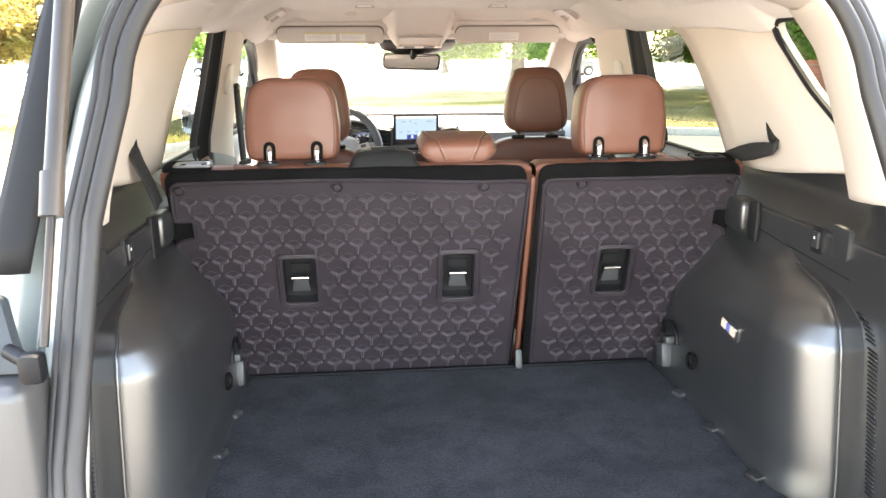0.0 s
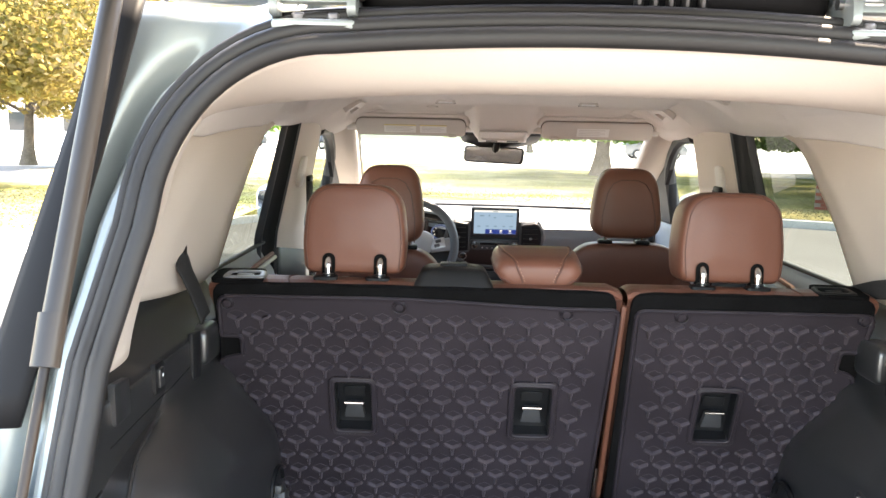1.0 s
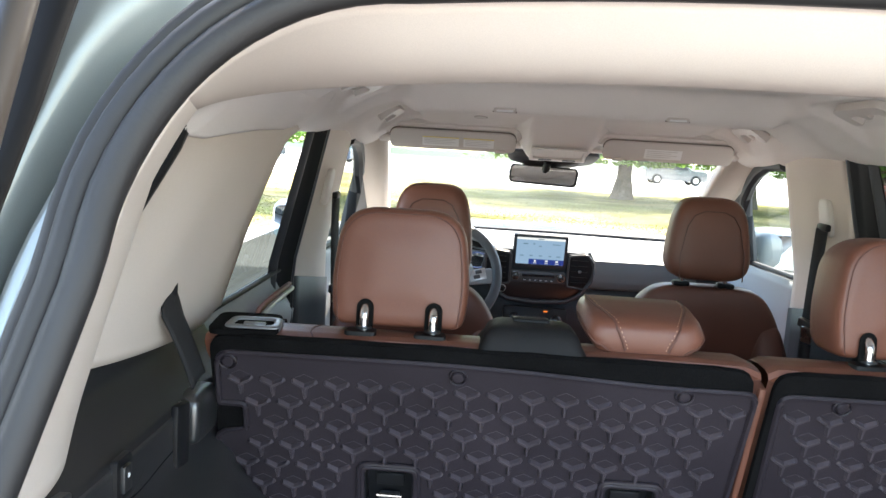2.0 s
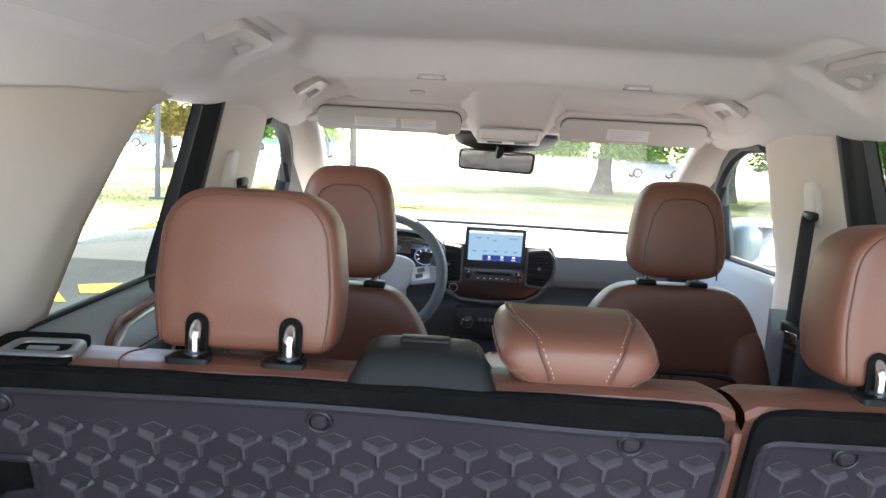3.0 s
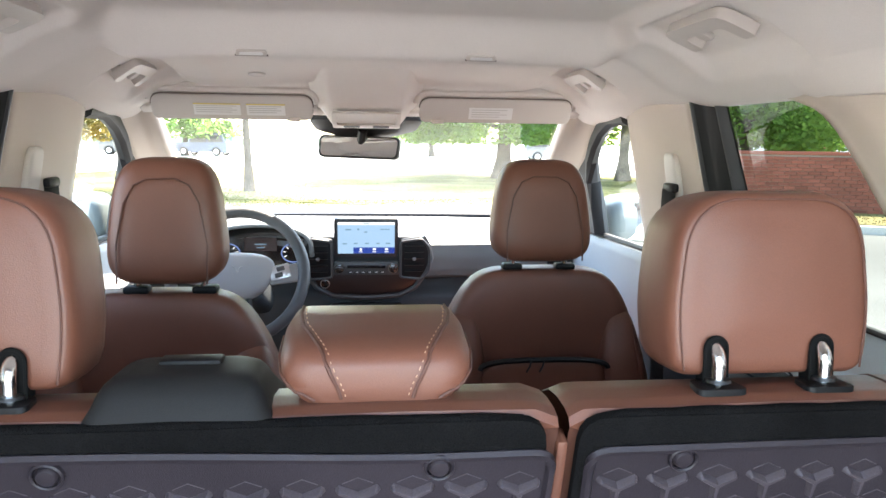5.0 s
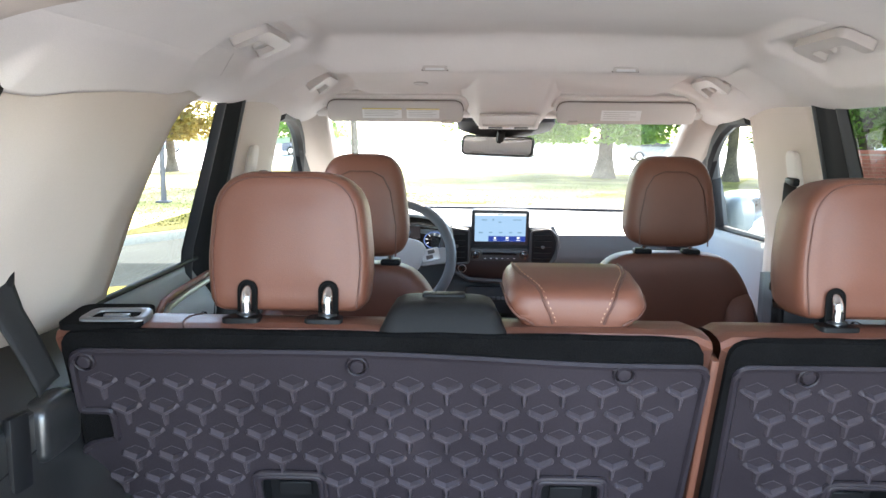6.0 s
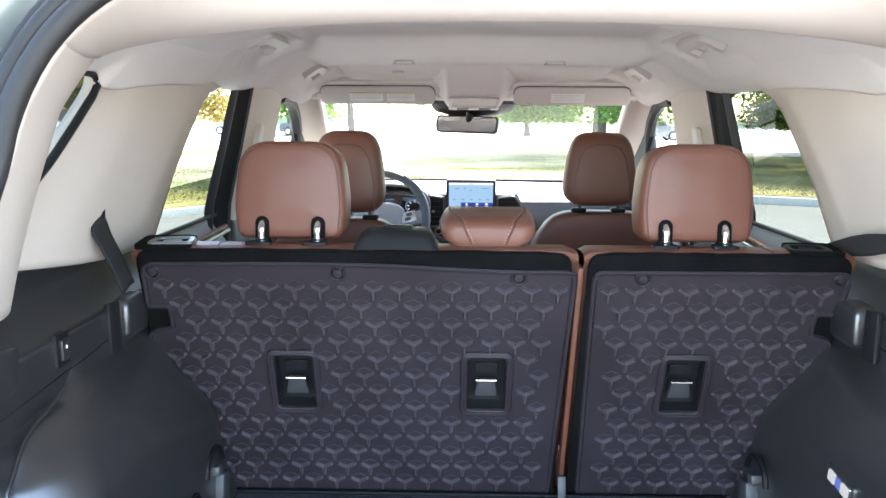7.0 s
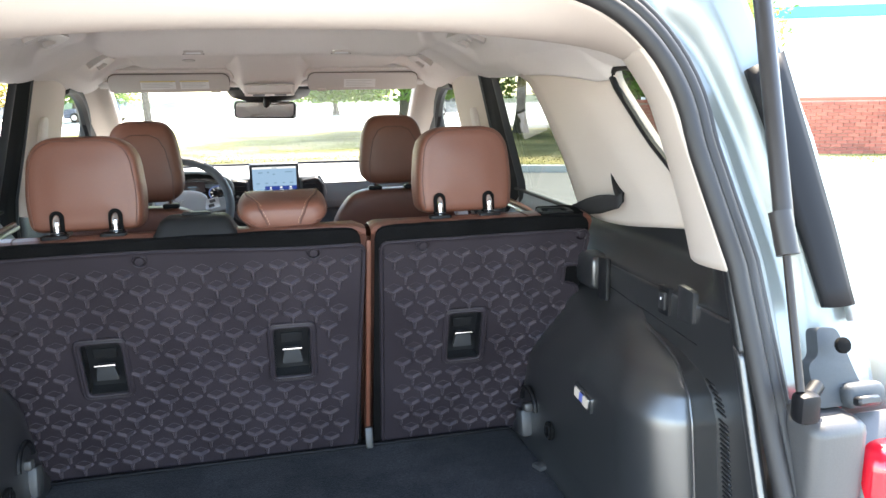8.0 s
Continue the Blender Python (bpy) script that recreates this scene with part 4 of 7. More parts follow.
def raised_pattern(poly, pockets, shift):
    """Rows of three-armed ridges with a fine angled line over each, as moulded into the rubber."""
    bm = bmesh.new()
    px, py = 0.0484, 0.0388
    arms = [(radians(30), 0.0200), (radians(150), 0.0200), (radians(270), 0.0186)]
    half = 0.0034

    def outline(grow, cut_back, z):
        pts = []
        for i, (a, r) in enumerate(arms):
            d, q = Vector((math.cos(a), math.sin(a), 0)), Vector((-math.sin(a), math.cos(a), 0))
            b = (half + grow) * (1.0 if i < 2 else 0.7)
            e = r - cut_back
            pts += [d * e - q * b * 0.75, d * (e + 0.0012) , d * e + q * b * 0.75]
            m = a + radians(60)
            pts.append(Vector((math.cos(m), math.sin(m), 0)) * ((half + grow) / math.sin(radians(60))))
        return [Vector((p.x, p.y, z)) for p in pts]

    foot, shoulder, crest = outline(0.0014, -0.0012, 0.0), outline(-0.0002, 0.0004, 0.0044), outline(-0.0016, 0.0020, 0.0066)

    def ridge(c):
        rings = [[bm.verts.new(p + c) for p in ring] for ring in (foot, shoulder, crest)]
        for a, b in zip(rings, rings[1:]):
            for i in range(len(a)):
                bm.faces.new((a[i], a[(i + 1) % len(a)], b[(i + 1) % len(a)], b[i]))
        bm.faces.new(rings[-1])

    def line(a, b):
        q = (b - a).normalized().cross(Vector((0, 0, 1))) * 0.0006
        v = [bm.verts.new(p) for p in (a - q, b - q, b + q, a + q)]
        t = [bm.verts.new(p + Vector((0, 0, 0.0006))) for p in (a - q * 0.4, b - q * 0.4, b + q * 0.4, a + q * 0.4)]
        bm.faces.new(t)
        for i in range(4):
            bm.faces.new((v[i], v[(i + 1) % 4], t[(i + 1) % 4], t[i]))

    for r in range(16):
        for c in range(-18, 20):
            x, y = shift + c * px + (r % 2) * px / 2, along(1.209) - r * py
            ok = all(inside(poly, x + ex, y + ey) for ex, ey in ((0.026, 0.012), (-0.026, 0.012), (0, -0.024), (0, 0.02)))
            if not ok or any(abs(x - qx) < 0.061 and abs(y - qs) < 0.086 for qx, qs in pockets):
                continue
            ridge(Vector((x, y, 0)))
            apex = Vector((x, y + 0.0215, 0))
            line(apex, apex + Vector((0.0135, -0.0065, 0)))
            line(apex, apex + Vector((-0.0135, -0.0065, 0)))
    return moved(bm, SEAT_M @ pose(0, 0, 0.0003))


def fastener(parent, x, z):
    s = along(z)
    ring = [(0.0140, 0), (0.0138, 0.0036), (0.0124, 0.0050), (0.0112, 0.0040), (0.0108, -0.0015), (0.0096, -0.0015), (0.0092, 0.0040), (0.0076, 0.0058), (0.003, 0.0064)]
    put(part("push_fastener", lathe(ring, 20, back_m(x, s, 0.001)), RUBBER), parent)


def post(parent, x, y, z, lean=0.0, reach=0.085):
    """A bright headrest post in a black guide."""
    g = put(part("post_guide", plate(rounded([(-0.025, -0.017), (0.025, -0.017), (0.021, 0.017), (-0.021, 0.017)], 0.009), (), 0.016, 0.006, 3, pose(x - 0.003, y - 0.011, z + 0.0085, -2)), SOFTBLACK), parent)
    o = part("guide_collar", lathe([(0.0125, 0.0), (0.0115, 0.003), (0.0080, 0.0032)], 14, pose(x, y - 0.008, z + 0.010, -4)), DARKPLASTIC)
    o.parent = g
    bend = [(y + 0.010 - 0.018 * math.cos(a), z + 0.025 + 0.018 * math.sin(a)) for a in [math.pi / 2 * i / 8 for i in range(9)]]
    p = part("post", tube([(x, y - 0.008, z - 0.01)] + [(x, yy, zz) for yy, zz in bend] + [(x, y + 0.03, z + 0.043)], 0.0070, 14), CHROME, None, "polished chrome post")
    put(p, parent)
    return g


def headrest(parent, x, y, z, w, h, d, posts=(), lean=5.0, crown=0.88):
    """A leather head restraint: padded block with a piped rear panel and black arched plates that paint the dark
    openings for its posts.
    """
    hw = w / 2
    m = pose(x, y, z, 90 - lean, 0, 0)
    rim = rounded([(-hw * 0.94, 0.0), (hw * 0.94, 0.0), (hw, h * 0.34), (hw * crown, h), (-hw * crown, h), (-hw, h * 0.34)], [0.022, 0.022, 0.05, 0.060, 0.060, 0.05], 9)
    layers = [(0.915, 0.0), (0.940, -0.0016), (0.962, -0.0042), (0.978, -0.0078), (0.990, -0.0130), (0.998, -0.020), (1.0, -0.030), (1.0, -0.058), (0.985, -0.082), (0.94, -0.102), (0.86, -d)]
    bm, rings = bmesh.new(), []
    for k, dz in layers:
        rings.append([bm.verts.new((px * k, h * 0.5 + (py - h * 0.5) * k, dz)) for px, py in rim])
    n = len(rim)
    for a, b in zip(rings, rings[1:]):
        for i in range(n):
            bm.faces.new((a[i], a[(i + 1) % n], b[(i + 1) % n], b[i]))
    # swelling rear and front panels, closed in shrinking rings
    for ring, sgn, k0, z0 in ((rings[0], 1, 0.915, 0.0), (rings[-1], -1, 0.86, -d)):
        prev = ring
        for q in range(1, 6):
            t = q / 6
            cur = [bm.verts.new((px * k0 * (1 - t), h * 0.5 + (py - h * 0.5) * k0 * (1 - t), z0 + sgn * 0.0065 * smooth01(t * 1.5))) for px, py in rim]
            for i in range(n):
                bm.faces.new((prev[i], prev[(i + 1) % n], cur[(i + 1) % n], cur[i]))
            prev = cur
        bm.faces.new(prev)
    hr = put(part("headrest", moved(bm, m), LEATHER, None, "padded brown leather headrest", angle=60), parent)
    inset = [(-hw * 0.85, 0.008, 0.0012)] + [(px * 0.905, h * 0.5 + (py - h * 0.5) * 0.905, 0.0012) for px, py in reversed(rim) if py > h * 0.2] + [(hw * 0.85, 0.008, 0.0012)]
    o = part("panel_seam", moved(tube(inset, 0.0011, 6), m), SEAM)
    o.parent = hr
    def arch(cx, r, top):
        return [(cx - r, -0.004), (cx + r, -0.004)] + [(cx + r * math.cos(a), top + r * math.sin(a)) for a in [math.pi * k / 10 for k in range(11)]]

    for px in posts:
        # Plate lies on the leather; its black paints the shade of the opening.
        o = part("post_opening", plate(arch(px, 0.0106, 0.030), (), 0.020, 0.0, 1, m @ pose(0, 0, 0.0062)), HOLESHADE, None, "black arched plate painted as the dark of a post opening")
        o.parent = hr
        rimp = [(a, b, 0.006) for a, b in arch(px, 0.0113, 0.030)[1:]] + [(px - 0.0113, -0.004, 0.006)]
        o = part("opening_edge", moved(tube(rimp, 0.0018, 6), m), HOLESHADE)
        o.parent = hr
    return hr


def rear_seat(x0, x1, label, outer, pockets, fasteners, shift, hr_x, post_x, cross):
    """One folding half: leather cushion back, black carpet backing, ribbed rubber panel, headrest."""
    seat = thing("rear_bench", label, "car seat", ((x0 + x1) / 2, 1.9, 0.45), group="rear seats")
    holes = [rounded([(px - 0.040, s - 0.064), (px + 0.040, s - 0.064), (px + 0.040, s + 0.064), (px - 0.040, s + 0.064)], 0.010) for px, s in pockets]
    top = along(1.2835)
    lx0, lx1 = x0 + (0.012 if x0 < 0 else 0.009), x1 - (0.014 if x1 < 0.4 else 0.012)
    carpet = rounded([(x0 + 0.07 if x0 < -0.4 else lx0, -0.01), (lx1 if x1 < 0.4 else x1 - 0.09, -0.01), (lx1, along(1.08)), (lx1, top), (lx0, top), (lx0, along(1.08) if x0 < -0.4 else 0.1)], [0.01, 0.01, 0.01, 0.030, 0.028, 0.01])
    put(part("carpet_backing", plate(carpet, holes, 0.009, 0.004, 2, SEAT_M @ pose(0, 0, -0.001)), CARPET, None, "black carpet backing"), seat)
    put(part("carpet_roll", tube([SEAT_M @ Vector((lx0 + 0.022 + (lx1 - lx0 - 0.044) * i / 20, along(1.2785) - 0.004 * (abs(i - 10) / 10) ** 12 + 0.0008 * math.sin(i * 1.7), -0.0085)) for i in range(21)], 0.0078, 10), CARPET), seat)
    # leather body: squab with a rolled top, a hand's width thick
    def squab(u, v):
        x = x0 + 0.002 + u * (x1 - x0 - 0.004)
        edge = min(u, 1 - u) * (x1 - x0)
        roll = 0.009 * (1 - min(1.0, edge / 0.018)) ** 2
        prof = [(-0.043, 0.735), (-0.043, 1.10), (-0.040, 1.215), (-0.014, 1.262), (-0.0115, 1.279), (-0.018, 1.2875), (-0.032, 1.2912), (-0.058, 1.2915), (-0.088, 1.287), (-0.115, 1.272), (-0.135, 1.235), (-0.14, 1.0), (-0.15, 0.78)]
        prof = [(h, (z - 0.735 + 0.287 * h) / 0.958) for h, z in prof]
        k = v * (len(prof) - 1)
        i = min(int(k), len(prof) - 2)
        h = prof[i][0] + (prof[i + 1][0] - prof[i][0]) * (k - i)
        s = prof[i][1] + (prof[i + 1][1] - prof[i][1]) * (k - i)
        dip = 0.004 * math.sin(x * 17 + 1) * smooth01((s - along(1.27)) / 0.02)
        return SEAT_M @ Vector((x, s - roll * smooth01((s - 0.45) / 0.12) + dip * 0.4, h))
    sq = grid(squab, 40, 61)
    bmesh.ops.holes_fill(sq, edges=[e for e in sq.edges if e.is_boundary], sides=0)
    put(part("backrest", sq, LEATHER), seat)
    for sx in cross:
        line = [squab((sx - x0 + 0.004 * math.sin(k * 0.5)) / (x1 - x0), 0.31 + 0.40 * k / 16) + Vector((0, 0, 0.0006)) for k in range(17)]
        put(part("cross_seam", tube(line, 0.0012, 6), SEAM), seat)
    put(part("cushion", pillow((x1 - x0) / 2, 0.25, 0.085, 6, 4, 14, lambda p: p + Vector(((x0 + x1) / 2, 2.02, 0.66))), LEATHER, None, "brown leather seat cushion"), seat)
    # rubber panel with a raised rim
    put(part("back_panel", plate(outer, holes, 0.008, 0.002, 1, SEAT_M @ pose(0, 0, 0.0)), RUBBER, None, "dark moulded rubber protective panel"), seat)
    rim = [SEAT_M @ Vector((px, py, 0.001)) for px, py in outer]
    put(part("panel_rim", tube(rim, 0.0050, 6, closed=True), RUBBER), seat)
    tagged(put(part("raised_pattern", raised_pattern(outer, pockets, shift), LITRIDGE, None, "rows of raised three-armed ridges, painted paler as if lit", smooth=True, angle=46), seat), kind="stuff")
    for px, s in pockets:
        latch(seat, px, s)
    for fx, fz in fasteners:
        fastener(seat, fx, fz)
    for px in post_x:
        post(seat, px, 1.611, 1.288, 0.004)
    headrest(seat, hr_x, 1.614, 1.298, 0.214, 0.183, 0.115, posts=[px - hr_x for px in post_x])
    return seat


LEFT_OUT = rounded([(-0.600, 0.0), (0.140, 0.0), (0.158, along(1.250)), (0.02, along(1.249)), (-0.24, along(1.262)), (-0.628, along(1.258)), (-0.632, along(1.172)), (-0.592, along(1.172)), (-0.592, along(1.128)), (-0.640, along(1.118)), (-0.645, along(1.07)), (-0.62, along(0.80))],
                   [0.02, 0.02, 0.018, 0.2, 0.2, 0.02, 0.006, 0.008, 0.008, 0.02, 0.05, 0.03], 5)
RIGHT_OUT = rounded([(0.203, 0.0), (0.605, 0.0), (0.625, along(0.80)), (0.648, along(1.07)), (0.645, along(1.118)), (0.605, along(1.128)), (0.605, along(1.172)), (0.645, along(1.172)), (0.652, along(1.252)), (0.193, along(1.250))],
                    [0.02, 0.02, 0.03, 0.05, 0.02, 0.008, 0.008, 0.006, 0.02, 0.018], 5)
LEFT_POCKETS = [(-0.371, along(1.012)), (0.004, along(1.012))]
RIGHT_POCKETS = [(0.385, along(1.013))]
wide = rear_seat(-0.652, 0.166, "wide brown leather folding rear seat, ribbed black rubber back panel", LEFT_OUT, LEFT_POCKETS,
                 [(-0.612, 1.245), (-0.272, 1.245), (0.056, 1.240)], -0.1125, -0.370, (-0.419, -0.315), (-0.494,))
narrow = rear_seat(0.172, 0.662, "narrow brown leather folding rear seat, ribbed black rubber back panel", RIGHT_OUT, RIGHT_POCKETS,
                   [(0.280, 1.240), (0.634, 1.243)], 0.2698, 0.389, (0.328, 0.436), (0.511,))
# strip of brown leather flank that shows in the gap between the halves
put(part("flank", rbox(0.011, 0.024, 0.53, 0.004, 2, SEAT_M @ pose(0.169, along(1.0) - 0.0, -0.019, 90)), LEATHER, None, "brown leather flank at the gap"), narrow)
put(part("floor_catch", rbox(0.018, 0.012, 0.05, 0.004, 2, pose(0.168, 1.695, 0.762, -16)), GREYPLASTIC, None, "pale grey plastic hinge cover"), narrow)

# low folded headrest of the middle place: lofted from rear to front
MID = [(1.562, 1.298, 1.325, 0.048, 0.060, 0.050), (1.5655, 1.292, 1.334, 0.061, 0.078, 0.065), (1.577, 1.2885, 1.3415, 0.066, 0.086, 0.073), (1.605, 1.287, 1.347, 0.069, 0.090, 0.078),
       (1.66, 1.290, 1.352, 0.068, 0.091, 0.080), (1.70, 1.296, 1.352, 0.062, 0.088, 0.077), (1.718, 1.308, 1.342, 0.050, 0.073, 0.062)]
MID_DY, MID_DZ = 0.028, -0.003
mb, rings = bmesh.new(), []
for y, z0, z1, b, mm, t in [(r[0] + MID_DY, r[1] + MID_DZ, r[2] + MID_DZ, *r[3:]) for r in MID]:
    zm = z0 + 0.55 * (z1 - z0)
    b, mm, t, z0 = b * 0.92, mm * 1.035, t * 1.035, z0 - 0.004
    ol = rounded([(-b, z0), (b, z0), (mm, zm), (t, z1), (-t, z1), (-mm, zm)], [0.014, 0.014, 0.045, 0.018, 0.018, 0.045], 7)
    rings.append([mb.verts.new((px + 0.002, y, pz)) for px, pz in ol])
for a, b in zip(rings, rings[1:]):
    for i in range(len(a)):
        mb.faces.new((a[i], a[(i + 1) % len(a)], b[(i + 1) % len(a)], b[i]))
mb.faces.new(rings[0])
mb.faces.new(rings[-1])
hr = put(part("middle_headrest", mb, LEATHER, None, "low stitched brown leather middle headrest", angle=50), wide)
skin_tree = BVHTree.FromPolygons([v.co.copy() for v in hr.data.vertices], [tuple(p.vertices) for p in hr.data.polygons])


def on_skin(pts, lift, steps=5):
    """A line laid on the headrest's leather."""
    out = []
    for a, b in zip(pts, pts[1:]):
        for k in range(steps):
            p = a.lerp(b, k / steps)
            co, no, idx, dist = skin_tree.find_nearest(p)
            away = (co - Vector((0.002, 1.64 + MID_DY, 1.315 + MID_DZ))).normalized()
            out.append(co + (no if no.dot(away) > 0 else -no) * lift)
    return out


for sgn in (-1, 1):
    line = [Vector((0.002 + sgn * a, y + MID_DY, z + MID_DZ)) for a, y, z in ((0.075, 1.700, 1.3525), (0.075, 1.67, 1.3525), (0.070, 1.63, 1.3495), (0.060, 1.600, 1.3465), (0.052, 1.5785, 1.3415), (0.045, 1.5665, 1.328), (0.036, 1.5625, 1.310), (0.031, 1.566, 1.295))]
    o = part("welt", tube(on_skin(line, 0.0006), 0.0019, 6), SEAM)
    o.parent = hr
    row = on_skin([p + Vector((-sgn * 0.0048, 0, 0)) for p in line], 0.0010, 6)
    for i in range(3, len(row) - 2, 2):
        o = part("stitch", tube([row[i], row[i].lerp(row[i + 1], 0.75)], 0.00055, 5), THREAD)
        o.parent = hr
    side_l = [Vector((0.002 + sgn * a, y + MID_DY, z + MID_DZ)) for a, y, z in ((0.094, 1.66, 1.330), (0.0925, 1.605, 1.326), (0.086, 1.578, 1.318), (0.066, 1.5660, 1.303), (0.052, 1.5665, 1.295))]
    o = part("side_welt", tube(on_skin(side_l, 0.0008), 0.0016, 6), SEAM)
    o.parent = hr
put(part("middle_headrest_foot", rbox(0.12, 0.05, 0.02, 0.006, 2, pose(0.007, 1.626, 1.296)), BLACKPLASTIC), wide)

# black housing of the middle belt on the seat's top
HOUSING = [(1.268, 0.0830, 1.566, 1.690), (1.2765, 0.0860, 1.5610, 1.690), (1.2825, 0.0850, 1.5600, 1.688), (1.290, 0.0795, 1.5625, 1.682), (1.298, 0.0745, 1.5660, 1.676),
           (1.3075, 0.0705, 1.5700, 1.669), (1.3145, 0.0660, 1.5755, 1.661), (1.3190, 0.0590, 1.5840, 1.652), (1.3205, 0.0480, 1.5950, 1.640)]
bmx, rings = bmesh.new(), []
for z, w, y0, y1 in HOUSING:
    rings.append([bmx.verts.new((-0.167 + px, py, z - 0.024 * px * px / 0.08)) for px, py in rounded([(-w, y0), (w, y0), (w * 0.93, y1), (-w * 0.93, y1)], 0.019, 6)])
for a, b in zip(rings, rings[1:]):
    for i in range(len(a)):
        bmx.faces.new((a[i], a[(i + 1) % len(a)], b[(i + 1) % len(a)], b[i]))
bmx.faces.new(rings[-1])
bmx.faces.new(rings[0][::-1])

hb = thing("belt_housing", "black plastic middle belt housing on the rear seat top", "belt housing", (-0.17, 1.62, 1.26))
put(part("cover", bmx, HOUSINGBLACK, angle=60), hb)
put(part("lid", rbox(0.056, 0.022, 0.008, 0.003, 2, pose(-0.167, 1.632, 1.3200, 1)), SOFTBLACK), hb)

# hinge brackets, striker covers and tie-down points beside the seats
for side in (1, -1):
    st = thing("seat_striker", "black plastic seat lock cover with a steel pin", "seat lock", (side * 0.66, 1.60, 1.10), group="seat locks")
    put(part("cover", pillow(0.033, 0.045, 0.038, 7, 5, 12, lambda p, side=side: p + Vector((side * 0.668, 1.555, 1.165))), BLACKPLASTIC), st)
    put(part("pin", tube([(side * 0.655, 1.50, 1.20), (side * 0.655, 1.50, 1.13)], 0.005, 8), STEEL), st)
    put(part("guide", rbox(0.012, 0.03, 0.09, 0.004, 2, pose(side * 0.645, 1.47, 1.165, 0, 0, side * 12)), DARKPLASTIC), st)
    hk = thing("tie_down", "black tie-down hook on a dark plastic seat bracket", "tie-down", (side * 0.54, 1.62, 0.74), group="tie-downs")
    put(part("bracket", rbox(0.040, 0.045, 0.064, 0.008, 2, pose(side * 0.532, 1.624, 0.790, -14)), GREYPLASTIC), hk)
    put(part("loop", tube([(side * 0.528, 1.60 + 0.045 * math.cos(a), 0.842 + 0.04 * math.sin(a)) for a in [math.pi * i / 10 for i in range(11)]], 0.006, 8), SOFTBLACK), hk)
    put(part("cap", rbox(0.032, 0.026, 0.020, 0.005, 2, pose(side * 0.532, 1.604, 0.836, -10)), COVERGREY, None, "pale grey plastic cap"), hk)
    rg = thing("cargo_ring", "black recessed cargo ring on the wheel housing", "cargo ring", (side * 0.535, 1.475, 0.80), group="cargo rings")
    # The dark inside the cup is put into its colour.
    put(part("cup", lathe([(0.020, 0), (0.020, 0.006), (0.014, 0.008), (0.012, 0.002)], 18, pose(side * (lower_x(1.475, 0.835) - 0.004) + 0.004, 1.475, 0.835, 0, -90 * side, 0)), HOLESHADE), rg)
    put(part("ring", tube([(side * (lower_x(1.475, 0.835) - 0.012) + 0.004, 1.475 + 0.012 * math.cos(a), 0.835 + 0.014 * math.sin(a)) for a in [math.tau * i / 12 for i in range(12)]], 0.0028, 6, closed=True), SOFTBLACK), rg)
    for k, yy in enumerate((1.50, 1.33, 1.14)):
        c = thing("floor_catch", "small dark plastic catch at the cargo floor edge", "catch", (side * 0.525, yy, FLOOR_Z), group="floor catches")
        put(part("tab", rbox(0.045, 0.030, 0.010, 0.003, 2, pose(side * 0.528, yy, FLOOR_Z + 0.008, 0, 0, side * 20)), GREYPLASTIC if k == 0 else BLACKPLASTIC), c)

# lamp in the housing, seat-release buttons, cubby
lp = thing("cargo_lamp", "small lit cargo lamp in a chrome-edged recess", "lamp", (0.543, 1.40, 0.94))
lx = lower_x(1.318, 0.976) + 0.004
LM = Matrix.Translation((lx - 0.001, 1.318, 0.976)) @ Matrix(((0, 0, -1, 0), (-1, 0, 0, 0), (0, 1, 0, 0), (0, 0, 0, 1))) @ pose(0, 0, 0, 0, 0, -6)
put(part("bezel", plate(rounded([(-0.040, -0.017), (0.040, -0.017), (0.040, 0.017), (-0.040, 0.017)], 0.007), (), 0.008, 0.002, 2, LM @ pose(0, 0, 0.004)), BLACKPLASTIC), lp)
put(part("frame", plate(rounded([(-0.033, -0.012), (0.033, -0.012), (0.033, 0.012), (-0.033, 0.012)], 0.004), (), 0.003, 0.001, 1, LM @ pose(0, 0, 0.0055)), CHROME), lp)
for dx in (-0.019, 0.019):
    put(part("lens", plate(rounded([(-0.010, -0.009), (0.010, -0.009), (0.010, 0.009), (-0.010, 0.009)], 0.003), (), 0.003, 0.0008, 1, LM @ pose(dx, 0, 0.0070)), LAMPWHITE, None, "white lit lens"), lp)
put(part("switch", plate(rounded([(-0.007, -0.008), (0.007, -0.008), (0.007, 0.008), (-0.007, 0.008)], 0.002), (), 0.003, 0.0008, 1, LM @ pose(0, 0, 0.0068)), LAMPBLUE, None, "blue lit switch"), lp)
